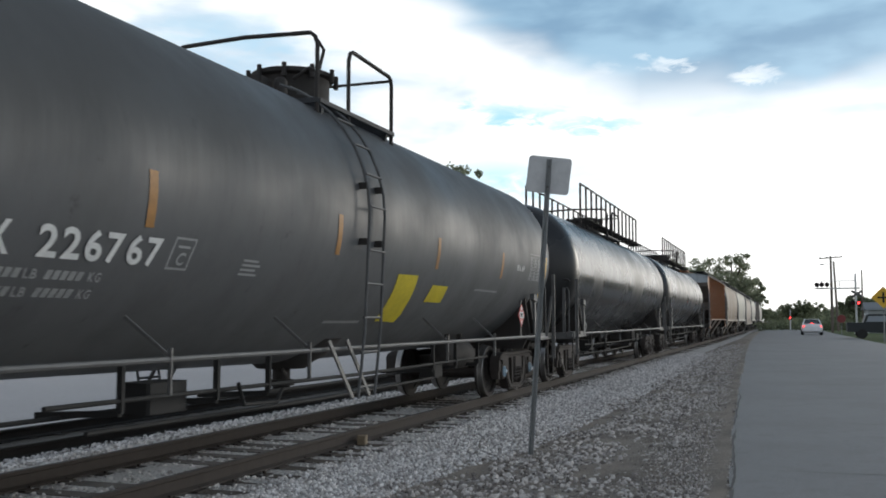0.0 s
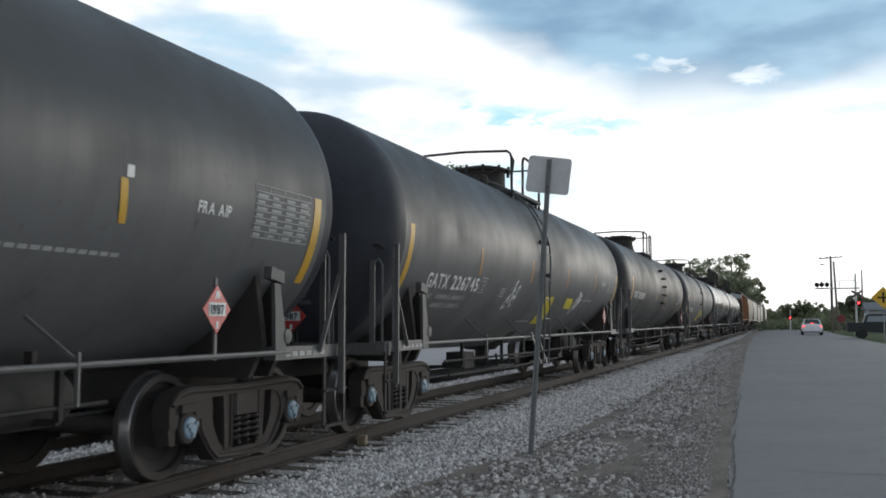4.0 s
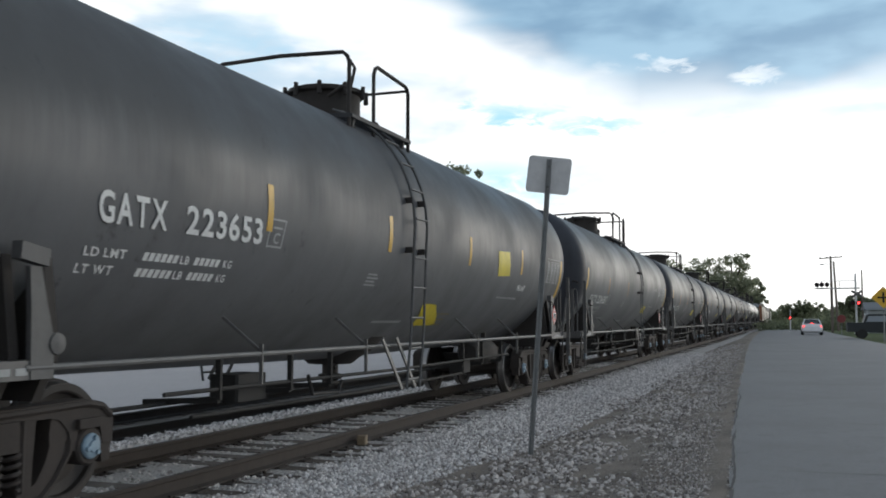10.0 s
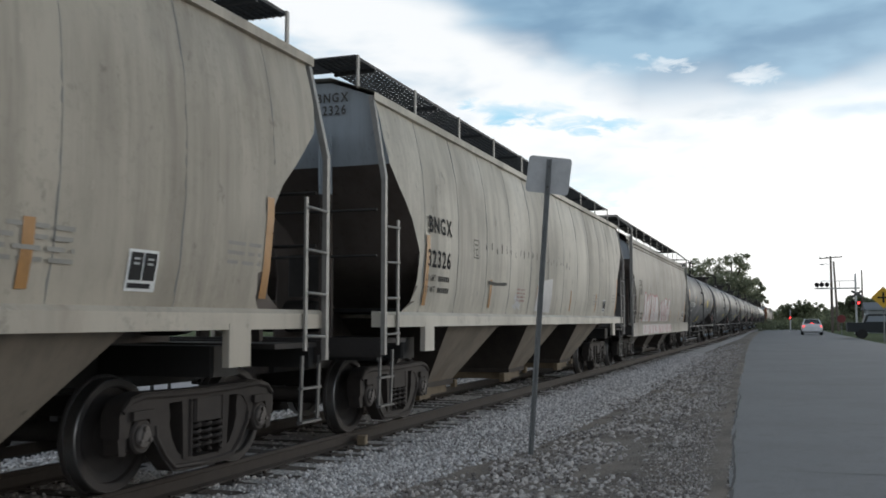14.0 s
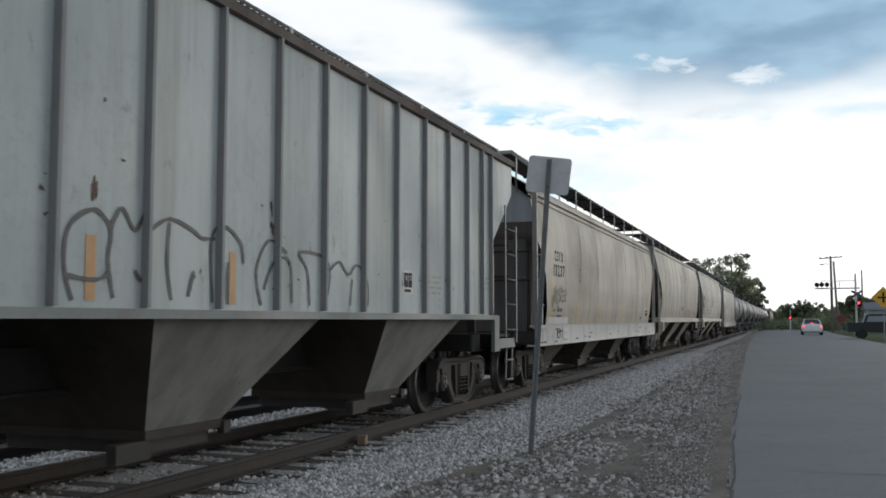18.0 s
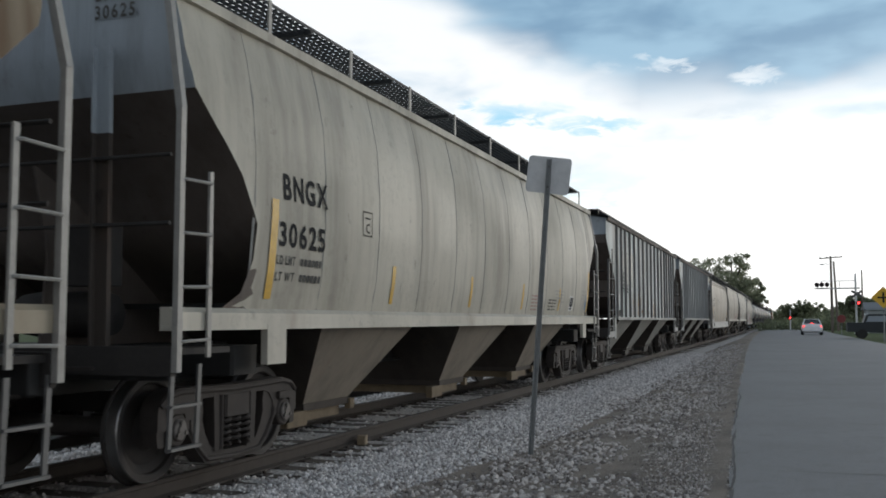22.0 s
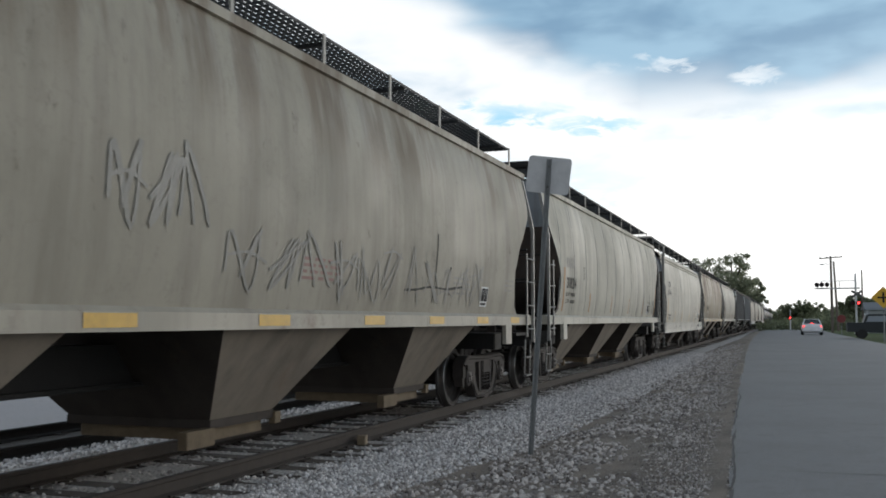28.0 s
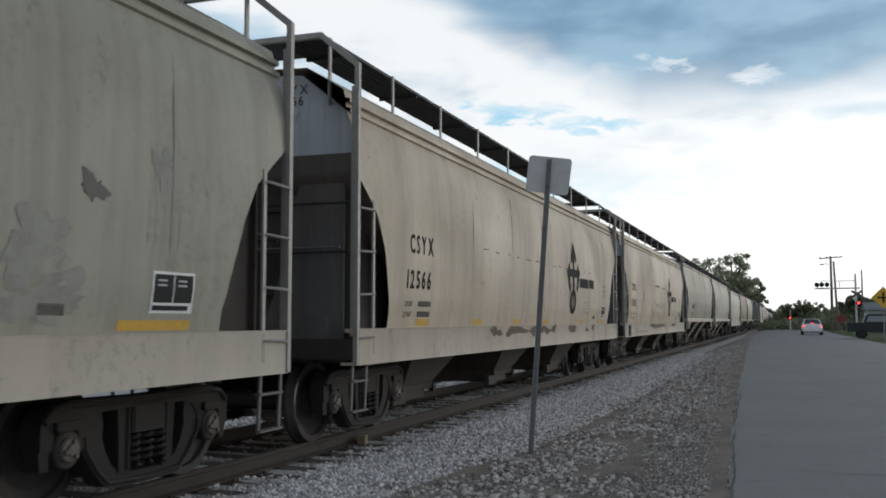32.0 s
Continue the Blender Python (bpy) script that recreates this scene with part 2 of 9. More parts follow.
M["orange"] = plain("faded orange strip", (0.42, 0.20, 0.05), 0.5, 0.0, 0.5, 5.0)
M["table"] = plain("printed white table", (0.42, 0.43, 0.43), 0.6, 0.0, 0.4, 9.0)
M["strip_dim"] = plain("dim stencil grey", (0.13, 0.13, 0.135), 0.6)
M["graf_rose"] = plain("rose-red spray paint", (0.42, 0.10, 0.11), 0.6, 0.0, 0.4, 5.0)
M["ladder"] = plain("dark grey ladder steel", (0.10, 0.10, 0.10), 0.6, 0.1, 0.35, 10.0)
M["print"] = plain("dark print", (0.20, 0.16, 0.03), 0.6)
M["sticker"] = plain("yellow stencil panel", (0.68, 0.55, 0.03), 0.5, 0.0, 0.35, 4.0)
M["white"] = plain("white lettering", (0.78, 0.79, 0.78), 0.55, 0.0, 0.3, 10.0)
M["white_worn"] = plain("worn white lettering", (0.36, 0.37, 0.37), 0.6, 0.0, 0.45, 7.0)
M["ink"] = plain("black lettering", (0.03, 0.03, 0.032), 0.8, 0.0, 0.3, 10.0, 0.0, spec=0.1)
M["ink_worn"] = plain("worn dark lettering", (0.12, 0.115, 0.105), 0.8, 0.0, 0.5, 7.0, 0.0, spec=0.1)
M["panel_black"] = plain("black stencil panel", (0.02, 0.02, 0.022), 0.7, 0.0, 0.2, 10.0, 0.0, spec=0.2)
M["red"] = plain("red placard", (0.50, 0.045, 0.045), 0.4, 0.0, 0.25, 10.0)
M["graf_red"] = plain("red spray paint", (0.38, 0.02, 0.045), 0.5, 0.0, 0.25, 6.0)
M["graf_white"] = plain("white spray paint", (0.54, 0.53, 0.525), 0.5, 0.0, 0.3, 3.0)
M["graf_dark"] = plain("dark spray paint", (0.07, 0.068, 0.065), 0.6, 0.0, 0.4, 4.0)
M["graf_pink"] = plain("faded red spray paint", (0.34, 0.20, 0.18), 0.6, 0.0, 0.5, 5.0)
M["galv"] = plain("galvanised sheet", (0.58, 0.585, 0.585), 0.5, 0.1, 0.25, 8.0)
M["post"] = plain("dull green-grey steel post", (0.27, 0.28, 0.28), 0.55, 0.2, 0.4, 14.0)
M["wood"] = plain("weathered pole wood", (0.17, 0.14, 0.115), 0.85, 0.0, 0.5, 4.0)
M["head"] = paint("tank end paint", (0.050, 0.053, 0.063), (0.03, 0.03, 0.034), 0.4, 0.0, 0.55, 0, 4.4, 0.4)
M["tank_patch"] = paint("darker tank paint", (0.045, 0.045, 0.047), (0.035, 0.033, 0.03), 0.4, 0.0, 0.45, 0, 9.4, 0.4, spec=0.4)
# bay slopes facing along the track: their shade is put into this colour
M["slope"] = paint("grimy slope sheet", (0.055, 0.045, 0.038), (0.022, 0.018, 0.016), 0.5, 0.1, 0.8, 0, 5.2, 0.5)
# down-facing end sheets: the shade on them is part of this tone
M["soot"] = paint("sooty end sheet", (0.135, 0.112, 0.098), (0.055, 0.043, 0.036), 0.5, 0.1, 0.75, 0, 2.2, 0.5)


def ground_material(name, a, b, c, scale, pebble=60.0, strength=0.6, dist=0.02, patch=0.5):
    """Loose or bound ground: large patches, pebbles and fine grit."""
    m, nt, s = nodes_of(name)
    v = coords(nt)
    big = tex(nt, "ShaderNodeTexNoise", v, scale, 6, 0.6)
    peb = tex(nt, "ShaderNodeTexVoronoi", v, pebble)
    grit = tex(nt, "ShaderNodeTexNoise", v, pebble * 2.5, 3, 0.6)
    k = blend(nt, ramp(nt, big, 0.35, 0.65, 0.0, patch), a, b)
    k = blend(nt, times(nt, ramp(nt, peb, 0.15, 0.6), 0.55), k, c)
    k = blend(nt, times(nt, ramp(nt, grit, 0.4, 0.7), 0.4), k, tuple(q * 0.5 for q in a))
    nt.links.new(k, s.inputs["Base Color"])
    s.inputs["Roughness"].default_value = 0.9
    s.inputs["Specular IOR Level"].default_value = 0.25
    bump(nt, s, peb, strength, dist)
    return m


def pebble_material(name, a, b, light, dark):
    """Packed earth with pebbles of many tones pressed into it, at two sizes."""
    m, nt, s = nodes_of(name)
    v = coords(nt)
    big = tex(nt, "ShaderNodeTexNoise", v, 1.1, 6, 0.65)
    lane = tex(nt, "ShaderNodeTexNoise", v, 1.0, 5, 0.6, (1.6, 0.35, 1.0), (4.0, 2.0, 0.0))
    k = blend(nt, ramp(nt, big, 0.36, 0.64), a, b)
    k = blend(nt, times(nt, ramp(nt, lane, 0.48, 0.66), 0.55), k, tuple(q * 1.25 for q in a))
    height = None
    for scale, share in ((34.0, 0.55), (85.0, 0.65)):
        n = nt.nodes.new("ShaderNodeTexVoronoi")
        nt.links.new(v, n.inputs["Vector"])
        n.inputs["Scale"].default_value = scale
        sp = nt.nodes.new("ShaderNodeSeparateColor")
        nt.links.new(n.outputs["Color"], sp.inputs[0])
        stone = times(nt, ramp(nt, n.outputs["Distance"], 0.55, 0.35), share)
        tone = blend(nt, ramp(nt, sp.outputs[0], 0.15, 0.95), dark, light)
        few = times(nt, stone, ramp(nt, sp.outputs[1], 0.30, 0.55))
        k = blend(nt, times(nt, few, ramp(nt, lane, 0.68, 0.42)), k, tone)
        height = n.outputs["Distance"]
    grit = tex(nt, "ShaderNodeTexNoise", v, 190.0, 3, 0.65)
    k = blend(nt, times(nt, ramp(nt, grit, 0.45, 0.72), 0.35), k, tuple(q * 0.5 for q in a))
    nt.links.new(k, s.inputs["Base Color"])
    s.inputs["Roughness"].default_value = 0.92
    s.inputs["Specular IOR Level"].default_value = 0.2
    bump(nt, s, height, 0.7, 0.012)
    return m


def asphalt_material():
    m, nt, s = nodes_of("worn grey asphalt")
    v = coords(nt)
    big = tex(nt, "ShaderNodeTexNoise", v, 0.35, 6, 0.6)
    band = tex(nt, "ShaderNodeTexNoise", v, 1.0, 4, 0.6, (0.9, 0.06, 1.0))
    grit = tex(nt, "ShaderNodeTexNoise", v, 140.0, 3, 0.7)
    crack = tex(nt, "ShaderNodeTexVoronoi", v, 0.7, mapping=(1.0, 0.35, 1.0))
    k = blend(nt, ramp(nt, big, 0.35, 0.68), (0.275, 0.264, 0.258), (0.238, 0.228, 0.222))
    k = blend(nt, times(nt, ramp(nt, band, 0.5, 0.75), 0.5), k, (0.235, 0.224, 0.212))
    k = blend(nt, times(nt, ramp(nt, grit, 0.4, 0.75), 0.5), k, (0.31, 0.30, 0.292))
    k = blend(nt, times(nt, ramp(nt, grit, 0.6, 0.3), 0.4), k, (0.06, 0.06, 0.065))
    speck = tex(nt, "ShaderNodeTexNoise", v, 38.0, 4, 0.75)
    stain = tex(nt, "ShaderNodeTexNoise", v, 2.6, 5, 0.65)
    k = blend(nt, times(nt, ramp(nt, speck, 0.52, 0.72), 0.55), k, (0.38, 0.362, 0.355))
    k = blend(nt, times(nt, ramp(nt, speck, 0.46, 0.30), 0.50), k, (0.155, 0.145, 0.142))
    k = blend(nt, times(nt, ramp(nt, stain, 0.50, 0.70), 0.30), k, (0.17, 0.158, 0.15))
    nt.links.new(k, s.inputs["Base Color"])
    s.inputs["Roughness"].default_value = 0.88
    s.inputs["Specular IOR Level"].default_value = 0.25
    bump(nt, s, grit, 0.22, 0.004)
    return m


def stone_material(name, a, b, spread):
    m, nt, s = nodes_of(name)
    geo = nt.nodes.new("ShaderNodeNewGeometry")
    v = coords(nt)
    r = geo.outputs["Random Per Island"]
    k = blend(nt, ramp(nt, r, 0.0, 1.0), a, b)
    g = tex(nt, "ShaderNodeTexNoise", v, 90.0, 3, 0.6)
    k = blend(nt, times(nt, ramp(nt, g, 0.4, 0.7), spread), k, tuple(q * 0.5 for q in a))
    nt.links.new(k, s.inputs["Base Color"])
    s.inputs["Roughness"].default_value = 0.85
    return m


def foliage_material(name, a, b):
    m, nt, s = nodes_of(name)
    geo = nt.nodes.new("ShaderNodeNewGeometry")
    k = blend(nt, geo.outputs["Random Per Island"], a, b)
    nt.links.new(k, s.inputs["Base Color"])
    s.inputs["Roughness"].default_value = 0.6
    tr = nt.nodes.new("ShaderNodeBsdfTranslucent")
    nt.links.new(k, tr.inputs[0])
    mx = nt.nodes.new("ShaderNodeMixShader")
    mx.inputs[0].default_value = 0.6
    nt.links.new(s.outputs[0], mx.inputs[1])
    nt.links.new(tr.outputs[0], mx.inputs[2])
    nt.links.new(mx.outputs[0], nt.nodes["Material Output"].inputs[0])
    return m


M["dirt"] = ground_material("packed dirt and gravel", (0.27, 0.228, 0.19), (0.17, 0.145, 0.12), (0.34, 0.30, 0.26), 0.9, 90.0)
M["bed"] = ground_material("grey ballast bed", (0.52, 0.49, 0.465), (0.37, 0.345, 0.325), (0.66, 0.63, 0.605), 0.6, 24.0, 1.0, 0.04)
M["lot"] = ground_material("pale crushed stone", (0.44, 0.40, 0.385), (0.35, 0.315, 0.305), (0.56, 0.52, 0.505), 0.2, 20.0, 0.4, 0.02)
M["grass"] = ground_material("mown grass", (0.085, 0.115, 0.035), (0.15, 0.14, 0.06), (0.05, 0.075, 0.025), 0.3, 14.0, 1.0, 0.05)
M["asphalt"] = asphalt_material()
M["stone"] = stone_material("limestone ballast", (0.95, 0.905, 0.875), (0.34, 0.312, 0.297), 0.30)
M["stone_mid"] = stone_material("dusty ballast", (0.90, 0.845, 0.80), (0.28, 0.255, 0.238), 0.32)
M["stone_dirty"] = stone_material("dirty gravel", (0.74, 0.68, 0.635), (0.12, 0.10, 0.09), 0.45)
M["soil"] = pebble_material("brown soil set with grit", (0.27, 0.228, 0.19), (0.175, 0.145, 0.12), (0.46, 0.415, 0.375), (0.085, 0.07, 0.06))
M["tie"] = plain("creosoted sleeper wood", (0.105, 0.085, 0.070), 0.9, 0.0, 0.6, 7.0, 0.6, 0.01)
M["rail"] = plain("rusty rail", (0.044, 0.034, 0.028), 0.85, 0.0, 0.45, 9.0)
# side track rails: near-black, with the unlit side's shade in the colour
M["rail_dark"] = plain("old dark rail", (0.022, 0.018, 0.016), 0.85, 0.0, 0.4, 9.0)
M["bed_dark"] = ground_material("dark cinder bed", (0.085, 0.074, 0.064), (0.05, 0.043, 0.037), (0.12, 0.105, 0.092), 0.6, 24.0, 0.8, 0.02)
M["railhead"] = plain("worn rail head", (0.20, 0.18, 0.17), 0.45, 0.6, 0.4, 5.0)
M["leaf"] = foliage_material("tree leaves", (0.18, 0.205, 0.135), (0.36, 0.375, 0.25))
M["leaf_far"] = foliage_material("distant leaves", (0.13, 0.15, 0.09), (0.24, 0.26, 0.155))
M["bark"] = plain("bark", (0.09, 0.075, 0.06), 0.9, 0.0, 0.5, 3.0)


# ---- mesh building ----
class Geo:
    """Collects verts and faces; several material slots."""

    def __init__(self):
        self.v, self.f, self.m, self.slot = [], [], [], 0

    def add(self, verts, faces):
        o = len(self.v)
        self.v += [tuple(q) for q in verts]
        self.f += [tuple(i + o for i in q) for q in faces]
        self.m += [self.slot] * len(faces)
        return self

    def box(self, c, s, rot=None):
        x, y, z = (q / 2 for q in s)
        b = min(x, y, z) * 0.18
        vs = []
        for sz in (-1, 1):
            for a, bb in ((-x + b, -y), (x - b, -y), (x, -y + b), (x, y - b), (x - b, y), (-x + b, y), (-x, y - b), (-x, -y + b)):
                vs.append(Vector((a, bb, sz * z)))
        if rot is not None:
            vs = [rot @ q for q in vs]
        vs = [q + Vector(c) for q in vs]
        fs = [tuple(range(7, -1, -1)), tuple(range(8, 16))] + [(i, (i + 1) % 8, 8 + (i + 1) % 8, 8 + i) for i in range(8)]
        return self.add(vs, fs)

    def beam(self, p, q, w, h, up=(0, 0, 1)):
        p, q, up = Vector(p), Vector(q), Vector(up)
        d = (q - p).normalized()
        s = d.cross(up)
        if s.length < 1e-4:
            s = d.cross(Vector((1, 0, 0)))
        s.normalize()
        u = s.cross(d)
        vs = [e + s * a * w / 2 + u * b * h / 2 for e in (p, q) for a, b in ((-1, -1), (1, -1), (1, 1), (-1, 1))]
        return self.add(vs, [(0, 1, 2, 3), (7, 6, 5, 4), (0, 4, 5, 1), (1, 5, 6, 2), (2, 6, 7, 3), (3, 7, 4, 0)])

    def tube(self, pts, r, n=8, close=False):
        pts = [Vector(p) for p in pts]
        vs, fs, k = [], [], len(pts)
        u = None
        for i, p in enumerate(pts):
            a = pts[i - 1] if i or close else p
            b = pts[(i + 1) % k] if i < k - 1 or close else p
            d = (b - a).normalized()
            if u is None:
                u = d.orthogonal().normalized()
            u = (u - d * u.dot(d)).normalized()
            w = d.cross(u)
            vs += [p + (u * math.cos(2 * math.pi * j / n) + w * math.sin(2 * math.pi * j / n)) * r for j in range(n)]
        for i in range(k if close else k - 1):
            for j in range(n):
                a, b = i * n, ((i + 1) % k) * n
                fs.append((a + j, a + (j + 1) % n, b + (j + 1) % n, b + j))
        if not close:
            fs += [tuple(range(n - 1, -1, -1)), tuple(range((k - 1) * n, k * n))]
        return self.add(vs, fs)

    def lathe(self, prof, n=32, axis="x", origin=(0, 0, 0), closed=False, caps=True):
        """prof: (radius, place along the axis)."""
        o, vs, fs, k = Vector(origin), [], [], len(prof)
        for r, a in prof:
            for j in range(n):
                c, s = math.cos(2 * math.pi * j / n) * r, math.sin(2 * math.pi * j / n) * r
                vs.append(o + Vector({"x": (a, c, s), "y": (s, a, c), "z": (c, s, a)}[axis]))
        for i in range(k if closed else k - 1):
            for j in range(n):
                a, b = i * n, ((i + 1) % k) * n
                fs.append((a + j, b + j, b + (j + 1) % n, a + (j + 1) % n))
        if caps and not closed:
            if prof[0][0] > 1e-4:
                fs.append(tuple(range(n)))
            if prof[-1][0] > 1e-4:
                fs.append(tuple(range((k - 1) * n + n - 1, (k - 1) * n - 1, -1)))
        return self.add(vs, fs)

    def prism(self, poly, axis, a, b):
        """poly in the two other axes, in order (y,z), (x,z) or (x,y)."""
        def at(p, t):
            return {"x": (t, p[0], p[1]), "y": (p[0], t, p[1]), "z": (p[0], p[1], t)}[axis]
        k = len(poly)
        vs = [at(p, a) for p in poly] + [at(p, b) for p in poly]
        return self.add(vs, [tuple(range(k - 1, -1, -1)), tuple(range(k, 2 * k))] + [(i, (i + 1) % k, k + (i + 1) % k, k + i) for i in range(k)])

    def sheet(self, rows):
        """Rows of points of equal count, joined into a surface."""
        n = len(rows[0])
        vs = [p for r in rows for p in r]
        return self.add(vs, [(i * n + j, i * n + j + 1, (i + 1) * n + j + 1, (i + 1) * n + j) for i in range(len(rows) - 1) for j in range(n - 1)])

    def helix(self, c, r, z0, z1, turns, wire, n=14):
        pts = [(c[0] + r * math.cos(2 * math.pi * i / n), c[1] + r * math.sin(2 * math.pi * i / n), z0 + (z1 - z0) * i / (n * turns)) for i in range(int(n * turns) + 1)]
        return self.tube(pts, wire, 5)

    def mesh(self, name, mats, angle=38):
        me = bpy.data.meshes.new(name)
        me.from_pydata(self.v, [], self.f)
        for q in mats if isinstance(mats, (list, tuple)) else [mats]:
            me.materials.append(q)
        me.polygons.foreach_set("material_index", self.m)
        me.polygons.foreach_set("use_smooth", [True] * len(self.f))
        me.set_sharp_from_angle(angle=radians(angle))
        me.update()
        return me


CACHE = {}


def shared(key, make, mats, angle=38):
    """A mesh made once and shared by all that look alike."""
    if key not in CACHE:
        g = Geo()
        make(g)
        CACHE[key] = g.mesh(str(key[0]) if isinstance(key, tuple) else key, mats, angle)
    return CACHE[key]


def part(name, me, parent, label="", at=None, kind=""):
    ob = new(name, me)
    if kind:
        ob["kind"] = kind
    ob.parent = parent
    if at is not None:
        ob.matrix_basis = at
    if label:
        ob["label"] = label
    return ob


def thing(name, label, category, group="", kind="", at=(0, 0, 0), rz=0.0):
    ob = new(name)
    ob.empty_display_size = 0.3
    ob.matrix_basis = pose(*at, 0, 0, rz)
    return tagged(ob, label, category, group, kind)


def mesh_thing(name, g, mat, label, category, kind="", angle=38):
    return tagged(new(name, g.mesh(name, mat, angle)), label, category, "", kind)


# ---- ground, road, tracks ----
def road_edge(y):
    return float(np.interp(y, (-30.0, 0.0, 7.75, 10.5, 14.1, 19.8, 26.2, 38.0, 64.0, 110.0), (1.2, -0.10, -0.48, -0.61, -0.76, -0.96, -1.16, -1.55, -2.3, -3.0)))


ROWS_Y = [-60, -20, -8, 0, 4, 8, 12, 16, 20, 26, 34, 44, 60, 80, 110, 160, 260, 500, 1200, 3000]


def build_ground():
    g = Geo()
    rows = []
    for y in [-1500, -300] + ROWS_Y:
        e = road_edge(y)
        xs = [(-3000, -0.32), (-300, -0.32), (-60, -0.32), (-11.3, -0.34), (-11.15, -0.47), (-9.2, -0.47), (-8.0, -0.36), (-3.9, -0.21), (-3.0, -0.17), (e - 1.0, -0.10), (e - 0.25, -0.035), (e + 0.4, -0.03), (e + 7.7, -0.06), (e + 14, -0.06), (60, -0.06), (3000, -0.06)]
        rows.append([(x, y, z) for x, z in xs])
    g.sheet(rows)
    mesh_thing("ground", g, M["dirt"], "flat packed dirt and gravel beside the railway", "ground", "structure")
    r = Geo()
    rows = []
    ys = np.concatenate([np.arange(-30, 60, 0.35), np.arange(60, 330, 6)])
    for y in ys:
        e = road_edge(y)
        wob = 0.06 * noise.noise(Vector((y * 0.45, 3.3, 0))) + 0.012 * noise.noise(Vector((y * 2.1, 1.3, 0)))
        rows.append([(e + wob, y, -0.05), (e + wob + 0.015, y, -0.005), (e + 0.3, y, 0.0), (e + 2.5, y, 0.02), (e + 4.3, y, 0.03), (e + 7.5, y, 0.0), (e + 7.6, y, -0.05)])
    r.sheet(rows)
    mesh_thing("road", r, M["asphalt"], "worn grey asphalt road with a ragged gravel edge", "road", "structure")
    # worn seam along the edge and shrinkage cracks across the lane
    tar = plain("dark crack in the asphalt", (0.105, 0.098, 0.092), 0.95, 0.0, 0.5, 9.0)
    road = bpy.data.objects["road"]

    def height(y, d):
        return float(np.interp(d, (0.0, 0.3, 2.5, 4.3, 7.5), (-0.004, 0.0, 0.02, 0.03, 0.0))) + 0.0035

    def crack(ends, width, seed):
        g = Geo()
        (ya, da), (yb, db) = ends
        n = max(8, int(math.hypot(yb - ya, db - da) / 0.12))
        across = abs(db - da) > abs(yb - ya)
        rows = []
        for i in range(n + 1):
            k = i / n
            y, d = ya + (yb - ya) * k, da + (db - da) * k
            wob = (0.10 if across else 0.03) * noise.noise(Vector((seed, (d if across else y) * 0.9, 0.5))) + (0.035 if across else 0.012) * noise.noise(Vector((seed, (d if across else y) * 3.7, 4.5)))
            w = width * (0.55 + 0.9 * abs(noise.noise(Vector((seed + 5, k * n * 0.21, 1.5))))) * min(1.0, 6 * k + 0.15, 6 * (1 - k) + 0.15)
            if across:
                row = [(road_edge(y) + d, y + wob - w, height(y, d)), (road_edge(y) + d, y + wob + w, height(y, d))]
            else:
                row = [(road_edge(y) + d + wob - w, y, height(y, d + wob)), (road_edge(y) + d + wob + w, y, height(y, d + wob))]
            rows.append(row)
        g.sheet(rows if not across else [[r[1], r[0]] for r in rows])
        part("crack", g.mesh("crack", tar), road, "thin dark crack")

    crack(((7.2, 0.045), (12.7, 0.05)), 0.016, 1.7)
    crack(((12.9, 0.05), (19.0, 0.06)), 0.016, 2.9)
    crack(((9.35, 0.25), (9.2, 3.6)), 0.010, 4.1)
    crack(((13.6, 1.2), (13.9, 4.2)), 0.009, 6.3)
    crack(((21.5, 0.5), (22.4, 4.8)), 0.013, 8.8)
    crack(((31.0, 0.8), (32.5, 5.5)), 0.016, 9.4)
    v = Geo()
    v.sheet([[(road_edge(y) + 7.62, y, -0.05), (road_edge(y) + 9.5, y, 0.02), (60, y, 0.05), (400, y, 0.05)] for y in ROWS_Y[:-2]])
    mesh_thing("grass_verge", v, M["grass"], "strip of mown grass beside the road", "grass", "structure")
    l = Geo()
    l.sheet([[(-45, y, -0.29), (-30, y, -0.285), (-11.15, y, -0.28), (-11.14, y, -0.45)] for y in ROWS_Y[:-3]])
    mesh_thing("gravel_lot", l, M["lot"], "pale crushed stone yard behind the tracks", "yard", "structure")
    l = Geo()
    l.sheet([[(-700, y, -0.2), (-80, y, -0.25), (-45.2, y, -0.27)] for y in ROWS_Y[:-2]])
    mesh_thing("grass_field", l, M["grass"], "grass behind the stone yard", "grass", "structure")


